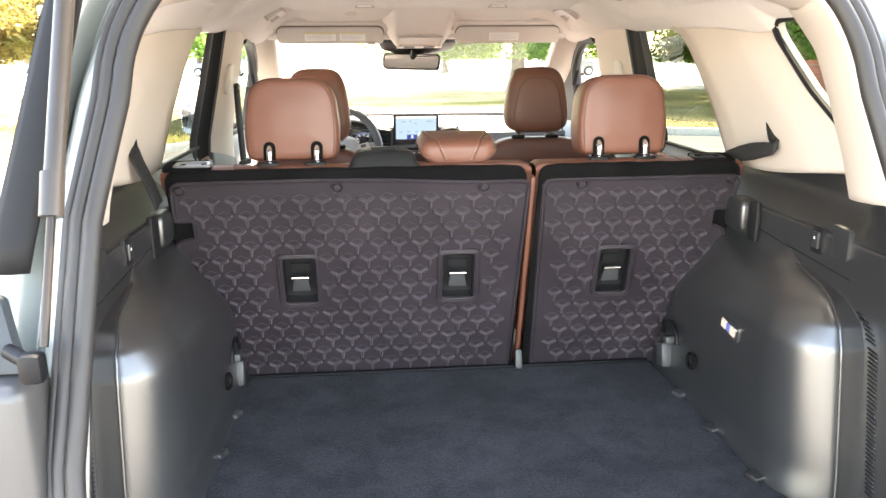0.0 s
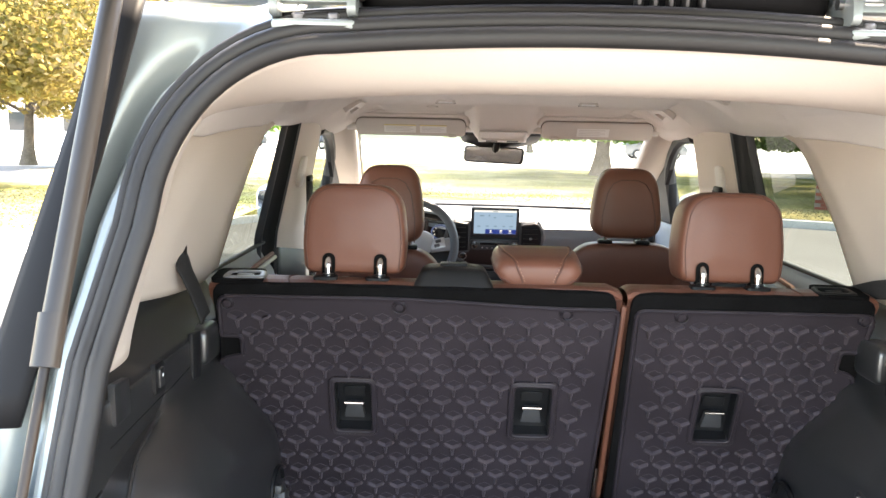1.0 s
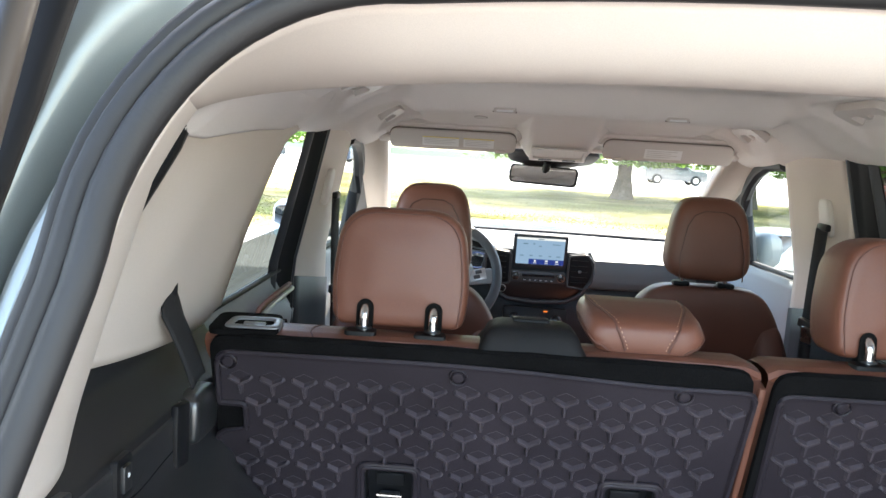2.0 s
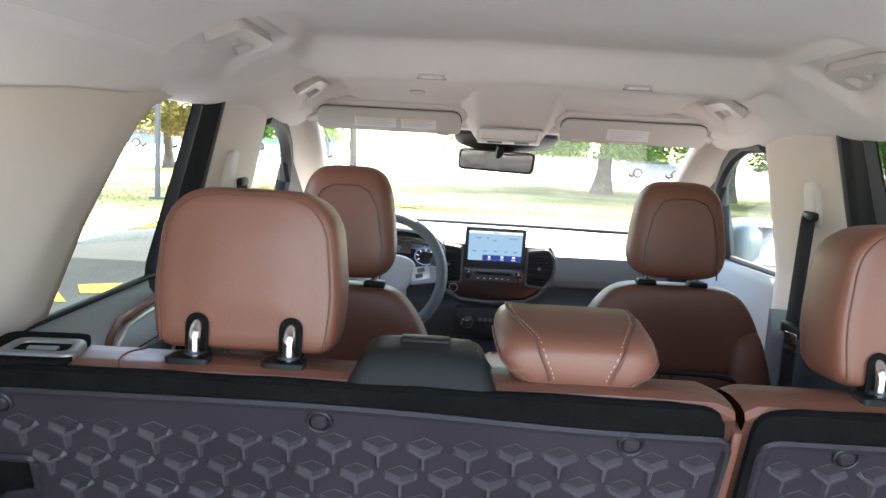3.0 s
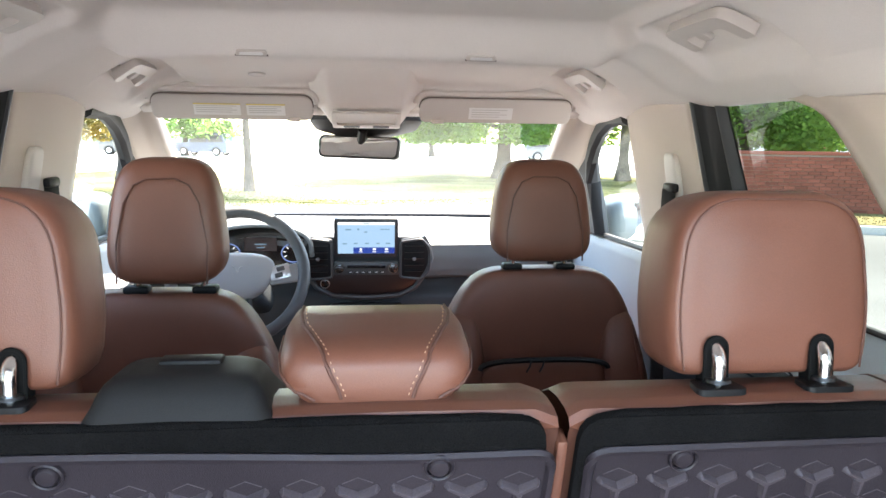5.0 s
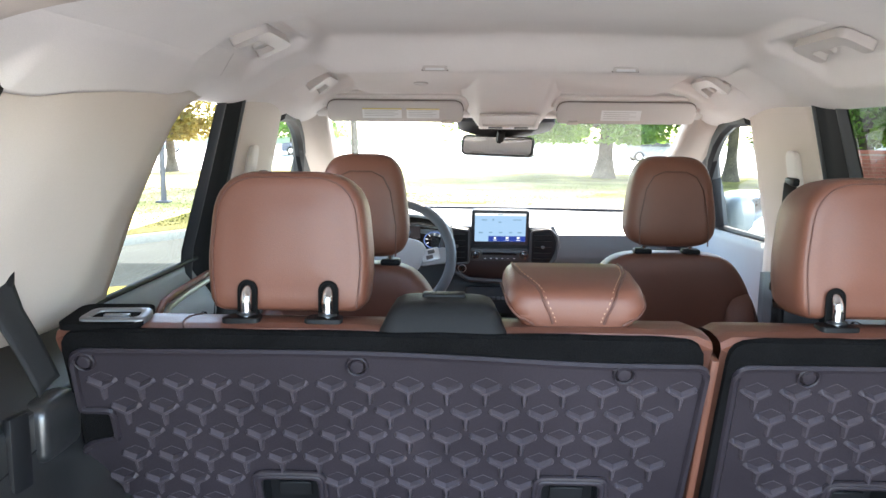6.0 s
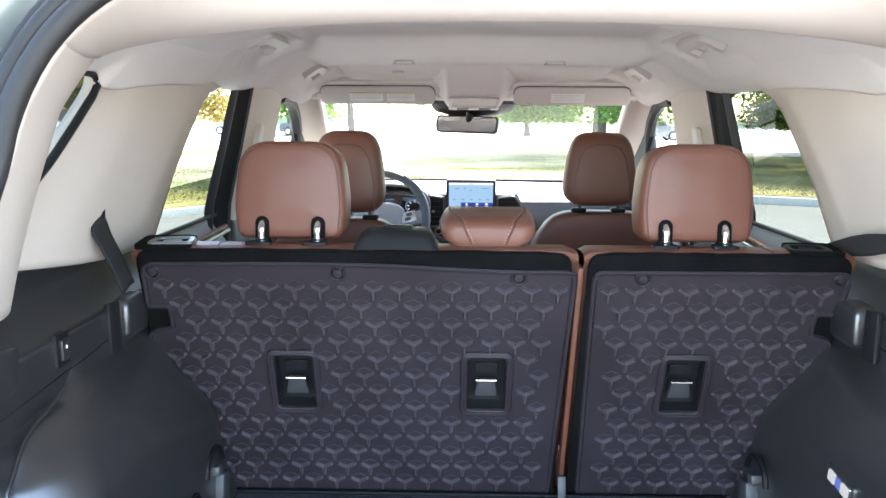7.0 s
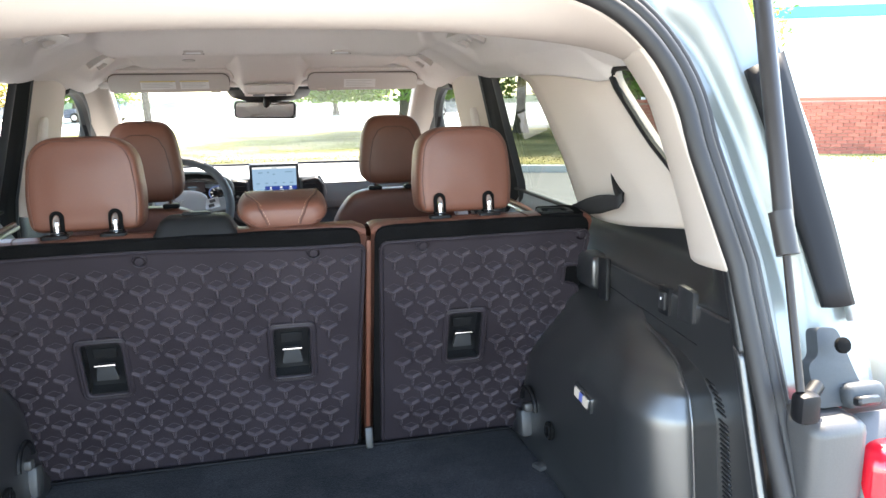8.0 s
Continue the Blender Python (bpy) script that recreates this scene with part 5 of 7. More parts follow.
for side in (1, -1):
    sw = thing("seat_release_switch", "small black seat release switch in the cargo trim", "switch", (side * 0.645, 1.27, 1.17), group="seat release switches")
    sw_y = 1.244 if side > 0 else 1.308
    WM = Matrix.Translation((side * (lower_x(sw_y, 1.178) - 0.001) + 0.004, sw_y, 1.178)) @ Matrix(((0, 0, -side, 0), (side, 0, 0, 0), (0, 1, 0, 0), (0, 0, 0, 1)))
    put(part("bezel", plate(rounded([(-0.018, -0.026), (0.018, -0.026), (0.018, 0.026), (-0.018, 0.026)], 0.005), (), 0.008, 0.002, 2, WM @ pose(0, 0, 0.004)), DARKPLASTIC), sw)
    put(part("button", rbox(0.020, 0.032, 0.006, 0.002, 2, WM @ pose(0, 0, 0.006)), BLACKPLASTIC), sw)
    put(part("mark", rbox(0.003, 0.005, 0.001, 0, 1, WM @ pose(0, 0.004, 0.0095)), LABEL), sw)
    cb = thing("trim_hatch", "black plastic service cover in the cargo trim", "cover", (side * 0.63, 1.12, 1.15), group="service covers")
    CM = Matrix.Translation((side * (lower_x(1.172, 1.188) - 0.001) + 0.004, 1.172, 1.188)) @ Matrix(((0, 0, -side, 0), (side, 0, 0, 0), (0, 1, 0, 0), (0, 0, 0, 1)))
    put(part("panel", plate(rounded([(-0.024, -0.028), (0.024, -0.032), (0.024, 0.032), (-0.024, 0.028)], 0.006), (), 0.010, 0.003, 2, CM @ pose(0, 0, 0.005)), BLACKPLASTIC), cb)
    # outer seat belt: out of a slit in the pale trim, down behind the seat
    rb = thing("rear_seat_belt", "black rear seat belt hanging from a slit in the pillar", "seat belt", (side * 0.69, 1.56, 1.25), group="rear seat belts")
    # a pointed slit, the webbing folding over its lower lip, then down behind the seat's corner
    if side > 0:
        slit = [Vector((0.690, 1.546, 1.382)), Vector((0.6885, 1.530, 1.362)), Vector((0.688, 1.512, 1.344)), Vector((0.689, 1.494, 1.332))]
        run = [(Vector((0.689, 1.500, 1.340)), 0.010), (Vector((0.684, 1.478, 1.331)), 0.020), (Vector((0.678, 1.482, 1.322)), 0.026), (Vector((0.674, 1.512, 1.317)), 0.034),
               (Vector((0.670, 1.552, 1.308)), 0.040), (Vector((0.664, 1.600, 1.297)), 0.036), (Vector((0.656, 1.650, 1.284)), 0.024), (Vector((0.648, 1.685, 1.274)), 0.016)]
        across = Vector((0.0, 0.25, 0.95))
    else:
        slit = [Vector((-0.690, 1.562, 1.386)), Vector((-0.6885, 1.553, 1.366)), Vector((-0.688, 1.543, 1.348)), Vector((-0.690, 1.530, 1.332))]
        run = [(Vector((-0.690, 1.540, 1.348)), 0.022), (Vector((-0.684, 1.524, 1.342)), 0.046), (Vector((-0.678, 1.517, 1.330)), 0.052), (Vector((-0.672, 1.522, 1.308)), 0.044),
               (Vector((-0.664, 1.531, 1.280)), 0.044), (Vector((-0.657, 1.541, 1.250)), 0.044), (Vector((-0.650, 1.552, 1.215)), 0.044)]
        across = Vector((0.05, 0.93, 0.30))
    put(part("slit", tube(slit, [0.0012, 0.0045, 0.008, 0.011], 8), MATTBLACK), rb)

    def web(u, v, run=run, across=across):
        k = v * (len(run) - 1)
        i = min(int(k), len(run) - 2)
        p, w = run[i][0].lerp(run[i + 1][0], k - i), run[i][1] + (run[i + 1][1] - run[i][1]) * (k - i)
        return p + across.normalized() * w * (u - 0.5) + Vector((0, 0, 0.003 * math.sin(math.pi * u)))

    o = put(part("webbing", grid(web, 7, 25), WEB), rb)
    o.modifiers.new("thickness", "SOLIDIFY").thickness = 0.003
    rr = thing("seat_release_ring", "black corner cap with a silver-rimmed release grip" if side < 0 else "black corner cap with a flat black release grip", "grip", (side * 0.583, 1.59, 1.28), group="seat release grips")
    oval = rounded([(-0.050, -0.030), (0.050, -0.030), (0.045, 0.030), (-0.045, 0.030)], 0.018, 5)
    well = rounded([(-0.036, -0.017), (0.034, -0.017), (0.031, 0.018), (-0.033, 0.018)], 0.010, 5)
    cap = rounded([(-0.060, -0.042), (0.062, -0.042), (0.062, 0.062), (-0.050, 0.062)], 0.022, 5)
    RM = pose(side * 0.583, 1.598, 1.2940 if side < 0 else 1.2912, 4, 0, -4 * side) @ Matrix.Diagonal((0.86, 0.86, 0.8, 1) if side < 0 else (0.80, 0.84, 0.7, 1))
    put(part("rim", plate(oval, [well], 0.012, 0.004, 3, RM @ pose(0, 0, 0.0055)), DULLSILVER if side < 0 else SOFTBLACK, None, "satin silver rim" if side < 0 else ""), rr)
    put(part("well", plate(well, (), 0.003, 0.0, 1, RM @ pose(0, 0, 0.0005)), DARKPLASTIC), rr)
    put(part("tab", rbox(0.038, 0.010, 0.006, 0.002, 2, RM @ pose(0, -0.003, 0.0015)), DULLSILVER if side < 0 else SOFTBLACK), rr)
    put(part("corner_cap", plate([(x * side, y) for x, y in (cap if side > 0 else cap[::-1])], (), 0.010, 0.004, 2, RM @ pose(0.012 * side, 0, 0.001)), CARPET), rr)

# ---- front seats ----
def front_seat(x, label, bx, half, dy=0.0, dz=0.0, head=1.0):
    seat = thing("front_chair", label, "car seat", (x, 2.75, 0.45), group="front seats")

    def back(p):
        t = (p.z + 0.33) / 0.66
        y = p.y * (1.0 - 0.25 * t)
        w = 1.0 - 0.16 * smooth01((t - 0.72) / 0.28) - 0.03 * smooth01((0.3 - t) / 0.3)
        return Vector((x + bx + p.x * w, 2.62 + y + 0.08 * (1 - t), 0.905 + p.z))

    put(part("backrest", pillow(half, 0.075, 0.330, 5, 5, 24, back), LEATHER), seat)
    # side bolsters, each with a seam where it meets the middle panel
    for sgn in (-1, 1):
        def bolster(p, sgn=sgn):
            k = smooth01((p.z + 0.02) / 0.24)
            return Vector((x + bx + sgn * (half - 0.034 - 0.016 * k) + p.x * (1 - 0.30 * k), 2.612 + p.y + 0.012 * k + 0.10 * (0.22 - p.z) * 0.3, 0.905 + p.z))

        bo = put(part("side_bolster", pillow(0.072, 0.078, 0.235, 3.5, 3.0, 16, bolster), LEATHER), seat)
        pts = [bolster(Vector((sgn * 0.036, -0.0775 * (1 - abs((-0.20 + 0.040 * i) / 0.235) ** 3) ** 0.333, -0.20 + 0.040 * i))) + Vector((0, -0.001, 0)) for i in range(11)]
        o = part("welt", tube(pts, 0.0016, 6), SEAM)
        o.parent = bo
    # zipped map pocket on the back
    pk = put(part("map_pocket", pillow(0.150, 0.018, 0.13, 6, 6, 14, lambda p: Vector((x + bx + p.x, 2.566 + p.y + 0.10 * (0.10 - p.z) * 0.3, 0.896 + p.z))), LEATHER), seat)
    zp = [(x + bx + 0.150 * math.copysign(abs(math.cos(a)) ** 0.6, math.cos(a)), 2.551, 1.003 + 0.026 * math.sin(a) ** 0.7) for a in [math.pi * (0.02 + 0.96 * i / 24) for i in range(25)]]
    o = part("zip", tube(zp, 0.0065, 6), MATTBLACK, None, "black zip")
    o.parent = pk
    for dx in (-0.01, 0.02):
        o = part("zip_pull", tube([(x + dx, 2.546, 1.031), (x + dx - 0.004, 2.542, 1.017), (x + dx - 0.012, 2.541, 1.003)], 0.0022, 6), MATTBLACK)
        o.parent = pk
    put(part("cushion", pillow(0.23, 0.26, 0.10, 5, 4, 14, lambda p: p + Vector((x, 2.90, 0.66))), LEATHER), seat)
    for dx in (-0.06, 0.06):
        put(part("post", tube([(x + 0.012 + dx, 2.605, 1.20), (x + 0.012 + dx, 2.595, 1.285)], 0.007, 10), CHROME, None, "chrome headrest post"), seat)
    for dx in (-0.062, 0.062):
        put(part("post_guide", rbox(0.046, 0.032, 0.014, 0.005, 2, pose(x + 0.012 + dx, 2.603, 1.238)), SOFTBLACK), seat)

    def hw(p):
        t = max(0.0, (p.z + 0.115) / 0.23)
        w = 1.0 - 0.24 * t ** 1.6
        return Vector((x + 0.012 + p.x * w * head, 2.598 + p.y * (1 - 0.12 * t) + 0.018 * t, 1.368 + p.z))

    h = put(part("headrest", pillow(0.108, 0.060, 0.115, 4.5, 4.2, 24, hw), LEATHER, None, "tapered padded leather headrest"), seat)
    arc = [(0.078, -0.108), (0.082, -0.04), (0.074, 0.035), (0.058, 0.066), (0.03, 0.078)]
    pts = [hw(Vector((a, -0.0595, b))) for a, b in arc] + [hw(Vector((-a, -0.0595, b))) for a, b in reversed(arc)]
    o = part("welt", tube(pts, 0.0018, 6), SEAM)
    o.parent = h
    put(part("seat_base", rbox(0.40, 0.44, 0.12, 0.02, 2, pose(x, 2.88, 0.52)), BLACKPLASTIC), seat)
    seat.location += Vector((0, dy, dz))
    return seat


front_seat(-0.378, "brown leather driver's seat, set far back", -0.018, 0.225, -0.25, 0.004)
front_seat(0.380, "brown leather front passenger seat with a zipped back pocket", 0.022, 0.234, head=1.09)


# ---- dashboard ----
dash = thing("dashboard", "grey padded dashboard, its top painted paler for sunlight", "dashboard", (0, 3.6, 0.5))


def dash_top(u, v):
    x = (2 * u - 1) * 0.74
    y = 3.40 + 0.045 * abs(x) + v * 0.60
    hump = 0.030 * math.exp(-((x + 0.345) / 0.17) ** 2) * (1 - v)
    z = 1.188 + 0.024 * smooth01(v / 0.7) + hump - 0.012 * (abs(x) / 0.74) ** 3
    if v < 0.06:
        z -= 0.018 * (1 - v / 0.06) ** 2
    return Vector((x, y, z))


put(part("top_pad", grid(dash_top, 50, 24), DASHTOP, None, "padded top, sunlight painted in as a paler grey"), dash)


def dash_face(u, v):
    x = (2 * u - 1) * 0.74
    y0 = 3.40 + 0.045 * abs(x)
    prof = [(0.0, 1.172), (0.004, 1.125), (0.012, 1.085), (0.026, 1.062), (0.050, 1.050), (0.075, 1.048)]
    k = v * (len(prof) - 1)
    i = min(int(k), len(prof) - 2)
    dy, z = (prof[i][j] + (prof[i + 1][j] - prof[i][j]) * (k - i) for j in (0, 1))
    hump = 0.030 * math.exp(-((x + 0.345) / 0.17) ** 2)
    return Vector((x, y0 + dy, z + hump * (1 - v) * 0.6))


put(part("face", grid(dash_face, 50, 28), DASHGREY), dash)


def dash_lower(u, v):
    x = (2 * u - 1) * 0.74
    prof = [(0.075, 1.060), (0.060, 1.02), (0.030, 0.985), (0.030, 0.90), (0.06, 0.80), (0.12, 0.60)]
    k = v * (len(prof) - 1)
    i = min(int(k), len(prof) - 2)
    dy, z = (prof[i][j] + (prof[i + 1][j] - prof[i][j]) * (k - i) for j in (0, 1))
    return Vector((x, 3.40 + 0.045 * abs(x) + dy, z))


# The charcoal also carries the shade below the padded roll.
put(part("lower_face", grid(dash_lower, 40, 20), LOWTRIM, None, "charcoal lower panel and glovebox, shade under the roll painted in"), dash)
put(part("windscreen_edge", tube([((2 * i / 20 - 1) * 0.70, 3.965 - 0.05 * (2 * i / 20 - 1) ** 2, 1.217) for i in range(21)], 0.008, 8), MATTBLACK), dash)
put(part("glovebox_line", tube([(0.30, 3.444, 0.99), (0.302, 3.442, 0.93), (0.31, 3.444, 0.86)], 0.0022, 6), MATTBLACK), dash)
put(part("side_vent", rbox(0.09, 0.02, 0.07, 0.01, 2, pose(0.665, 3.42, 1.12, 0, 0, 10)), MATTBLACK), dash)

# centre stack: faceted surround, screen, vents, controls
stack = thing("centre_console", "black centre console with vents, touchscreen and controls", "console", (0, 3.38, 0.75))
SM = Matrix(((1, 0, 0, 0.0), (0, -0.12, -0.993, 3.372), (0, 0.993, -0.12, 1.10), (0, 0, 0, 1)))   # x right, y up, z towards the seats
put(part("surround", plate(rounded([(-0.205, 0.055), (-0.185, 0.105), (0.185, 0.105), (0.205, 0.055), (0.205, 0.0), (0.155, -0.075), (0.10, -0.10), (-0.115, -0.10), (-0.20, -0.045)], 0.022), (), 0.05, 0.010, 3, SM @ pose(0, 0, -0.006)), LOWTRIM), stack)
put(part("inlay", plate(rounded([(-0.198, -0.012), (0.198, -0.012), (0.150, -0.070), (0.10, -0.092), (-0.112, -0.092), (-0.150, -0.072)], 0.018), (), 0.02, 0.004, 2, SM @ pose(0, 0, -0.002)), WOODTRIM, None, "glossy dark reddish inlay"), stack)
for sgn in (-1, 1):
    put(part("cheek", tube([SM @ Vector((sgn * a, b, 0.004)) for a, b in ((0.186, 0.110), (0.206, 0.075), (0.214, 0.035), (0.200, -0.010), (0.162, -0.066), (0.11, -0.094), (0.0, -0.100))], 0.0085, 10), GREYPLASTIC, None, "rounded dark grey border"), stack)
    vb = put(part("vent", plate(rounded([(-0.042, 0.055), (0.022, 0.064), (0.046, 0.036), (0.046, -0.034), (0.024, -0.062), (-0.042, -0.056)] if sgn > 0 else [(0.042, 0.055), (0.042, -0.056), (-0.024, -0.062), (-0.046, -0.034), (-0.046, 0.036), (-0.022, 0.064)], 0.008), (), 0.03, 0.006, 2, SM @ pose(sgn * 0.157, 0.037, 0.008) @ Matrix.Scale(1.13, 4)), MATTBLACK), stack)
    for i in range(5):
        o = part("slat", rbox(0.062, 0.0034, 0.010, 0.001, 1, SM @ pose(sgn * 0.157, -0.007 + 0.022 * i, 0.0125, -25)), SOFTBLACK)
        o.parent = vb
    hexa = [(-0.042, 0.055), (0.022, 0.064), (0.046, 0.036), (0.046, -0.034), (0.024, -0.062), (-0.042, -0.056)]
    o = part("vent_bezel", moved(tube([(sgn * a * 1.09, b * 1.09, 0.021) for a, b in rounded(hexa if sgn > 0 else hexa[::-1], 0.010)], 0.0042, 8, closed=True), SM @ pose(sgn * 0.157, 0.037, 0.004)), GREYPLASTIC, None, "charcoal six-sided bezel")
    o.parent = vb
    o = part("vent_knob", rbox(0.012, 0.011, 0.010, 0.004, 2, SM @ pose(sgn * 0.157, 0.037, 0.020)), DULLSILVER)
    o.parent = vb
SCR = SM @ pose(0, 0.107, 0.016, 4)
sc = thing("touchscreen", "lit touchscreen in a dark frame showing a pale blue menu", "screen", (0, 3.36, 1.13))
put(part("screen_frame", plate(rounded([(-0.104, -0.066), (0.104, -0.066), (0.104, 0.066), (-0.104, 0.066)], 0.012), (), 0.022, 0.004, 2, SCR), FRAMESLATE), sc)
put(part("display", plate([(-0.092, -0.052), (0.092, -0.052), (0.092, 0.054), (-0.092, 0.054)], (), 0.002, 0, 1, SCR @ pose(0, 0, 0.0022)), SCREENGLOW, None, "pale blue lit display", smooth=False), sc)
put(part("menu_bar", plate([(-0.042, -0.0515), (0.092, -0.0515), (0.092, -0.031), (-0.042, -0.031)], (), 0.002, 0, 1, SCR @ pose(0, 0, 0.0028)), SCREENNAVY, None, "navy blue menu bar", smooth=False), sc)
put(part("status_bar", plate([(-0.092, 0.046), (0.092, 0.046), (0.092, 0.054), (-0.092, 0.054)], (), 0.002, 0, 1, SCR @ pose(0, 0, 0.0026)), SCREENWHITE, smooth=False), sc)
for i, (px, py, w, h, m) in enumerate([(-0.058, 0.030, 0.018, 0.004, SCREENINK), (-0.026, 0.031, 0.006, 0.006, SCREENINK), (0.060, 0.031, 0.030, 0.003, SCREENINK), (-0.002, 0.022, 0.010, 0.004, SCREENINK), (0.0, 0.050, 0.022, 0.003, SCREENINK),
                                       (-0.070, -0.018, 0.014, 0.004, SCREENINK), (-0.034, -0.017, 0.012, 0.004, SCREENINK), (0.002, -0.017, 0.012, 0.004, SCREENINK), (0.038, -0.017, 0.010, 0.004, SCREENINK), (0.070, -0.017, 0.014, 0.004, SCREENINK),
                                       (-0.018, -0.038, 0.007, 0.007, SCREENWHITE), (0.026, -0.037, 0.010, 0.006, SCREENWHITE), (0.066, -0.037, 0.010, 0.006, SCREENWHITE), (-0.018, -0.046, 0.012, 0.002, SCREENWHITE), (0.026, -0.046, 0.012, 0.002, SCREENWHITE), (0.066, -0.046, 0.014, 0.002, SCREENWHITE)]):
    put(part("menu_mark", plate([(px - w / 2, py - h / 2), (px + w / 2, py - h / 2), (px + w / 2, py + h / 2), (px - w / 2, py + h / 2)], (), 0.001, 0, 1, SCR @ pose(0, 0, 0.0036)), m, smooth=False), sc)
pn = put(part("control_panel", plate(rounded([(-0.110, -0.022), (0.110, -0.022), (0.104, 0.022), (-0.104, 0.022)], 0.008), (), 0.02, 0.004, 2, SM @ pose(0, 0.004, 0.014, -6)), GREYPLASTIC), stack)
for sgn in (-1, 1):
    o = part("knob", lathe([(0.0165, 0), (0.0165, 0.004), (0.013, 0.006), (0.0125, 0.016), (0.010, 0.018)], 20, SM @ pose(sgn * 0.088, 0.005, 0.014)), GLOSSBLACK)
    o.parent = pn
    o = part("knob_ring", moved(tube([(0.0155 * math.cos(a), 0.0155 * math.sin(a), 0.005) for a in [math.tau * i / 20 for i in range(20)]], 0.0018, 6, closed=True), SM @ pose(sgn * 0.088, 0.005, 0.014)), CHROME)
    o.parent = pn
for i in range(6):
    o = part("button", rbox(0.019, 0.008, 0.004, 0.0015, 1, SM @ pose(-0.052 + 0.021 * i, -0.008, 0.016, -6)), LOWTRIM)
    o.parent = pn
    o = part("button_mark", rbox(0.008, 0.0016, 0.0006, 0, 1, SM @ pose(-0.052 + 0.021 * i, -0.008, 0.0186, -6)), LABEL)
    o.parent = pn
o = part("display_strip", rbox(0.125, 0.010, 0.004, 0.001, 1, SM @ pose(0, 0.010, 0.016, -6)), GLOSSBLACK)
o.parent = pn
sb = put(part("start_button", lathe([(0.015, 0), (0.015, 0.004), (0.012, 0.006)], 20, SM @ pose(-0.136, -0.052, 0.0)), GLOSSBLACK), stack)
o = part("start_ring", moved(tube([(0.0145 * math.cos(a), 0.0145 * math.sin(a), 0.004) for a in [math.tau * i / 20 for i in range(20)]], 0.0014, 6, closed=True), SM @ pose(-0.136, -0.052, 0.0)), SILVER)
o.parent = sb
lowp = put(part("climate_panel", plate(rounded([(-0.125, -0.055), (0.125, -0.055), (0.125, 0.045), (-0.125, 0.045)], 0.015), (), 0.04, 0.006, 2, SM @ pose(0, -0.165, 0.020, -14)), MATTBLACK), stack)
for sgn in (-1, 1):
    o = part("climate_knob", lathe([(0.024, 0), (0.024, 0.010), (0.019, 0.022), (0.016, 0.024)], 22, SM @ pose(sgn * 0.082, -0.168, 0.024, -14)), GLOSSBLACK)
    o.parent = lowp
    o = part("climate_ring", moved(tube([(0.0215 * math.cos(a), 0.0215 * math.sin(a), 0.014) for a in [math.tau * i / 22 for i in range(22)]], 0.0020, 6, closed=True), SM @ pose(sgn * 0.082, -0.168, 0.024, -14)), CHROME)
    o.parent = lowp
for i in range(5):
    o = part("button", rbox(0.014, 0.012, 0.004, 0.0015, 1, SM @ pose(-0.036 + 0.018 * i, -0.160, 0.024, -14)), GREYPLASTIC)
    o.parent = lowp
o = part("warning_light", rbox(0.015, 0.005, 0.002, 0, 1, SM @ pose(0.040, -0.132, 0.022, -14)), glow("amber_telltale", (1.0, 0.25, 0.04), 0.09))
o.parent = lowp
tn = thing("tunnel_console", "black console between the front seats", "console", (0, 2.95, 0.45))
put(part("body", rbox(0.24, 0.80, 0.42, 0.03, 3, pose(0, 2.98, 0.66)), SOFTBLACK), tn)
put(part("armrest", pillow(0.105, 0.17, 0.045, 5, 4, 12, lambda p: p + Vector((0, 2.78, 0.90))), SOFTBLACK), tn)

# instrument cluster behind the wheel
cl = thing("instrument_cluster", "hooded instrument cluster with lit dials", "instruments", (-0.345, 3.36, 1.08))
put(part("hood", grid(lambda u, v: Vector((-0.345 + 0.175 * math.cos(math.pi * (1 - u)) * (1.0 + 0.05 * v), 3.33 + 0.13 * v, 1.145 + (0.108 - 0.012 * v) * max(0.0, math.sin(math.pi * u)) ** 0.55)), 24, 6), DASHGREY), cl).modifiers.new("thickness", "SOLIDIFY").thickness = 0.012
put(part("panel", plate(rounded([(-0.165, -0.075), (0.165, -0.075), (0.165, 0.050), (0.12, 0.075), (-0.12, 0.075), (-0.165, 0.050)], 0.02), (), 0.01, 0, 1, pose(-0.345, 3.412, 1.160, 78)), GLOSSBLACK), cl)
for dx in (-0.105, 0.105):
    put(part("dial", moved(tube([(0.038 * math.cos(a), 0.030 * math.sin(a), 0) for a in [math.tau * i / 28 for i in range(28)]], 0.0022, 6, closed=True), pose(-0.345 + dx, 3.400, 1.148, 78)), DIALBLUE, None, "blue-lit dial ring"), cl)
    for k in range(7):
        a = radians(-30 + 40 * k)
        put(part("tick", rbox(0.009, 0.0025, 0.001, 0, 1, pose(-0.345 + dx, 3.400, 1.148, 78) @ pose(0.029 * math.cos(a), 0.022 * math.sin(a), 0.001, 0, 0, math.degrees(a))), SCREENWHITE), cl)
put(part("readout", rbox(0.105, 0.045, 0.002, 0, 1, pose(-0.345, 3.403, 1.176, 78)), DIALRED, None, "dim red central readout"), cl)
for k in range(3):
    put(part("readout_line", rbox(0.05 - 0.012 * k, 0.003, 0.001, 0, 1, pose(-0.345, 3.400, 1.188 - 0.011 * k, 78)), DIALRED if k == 0 else SCREENINK), cl)

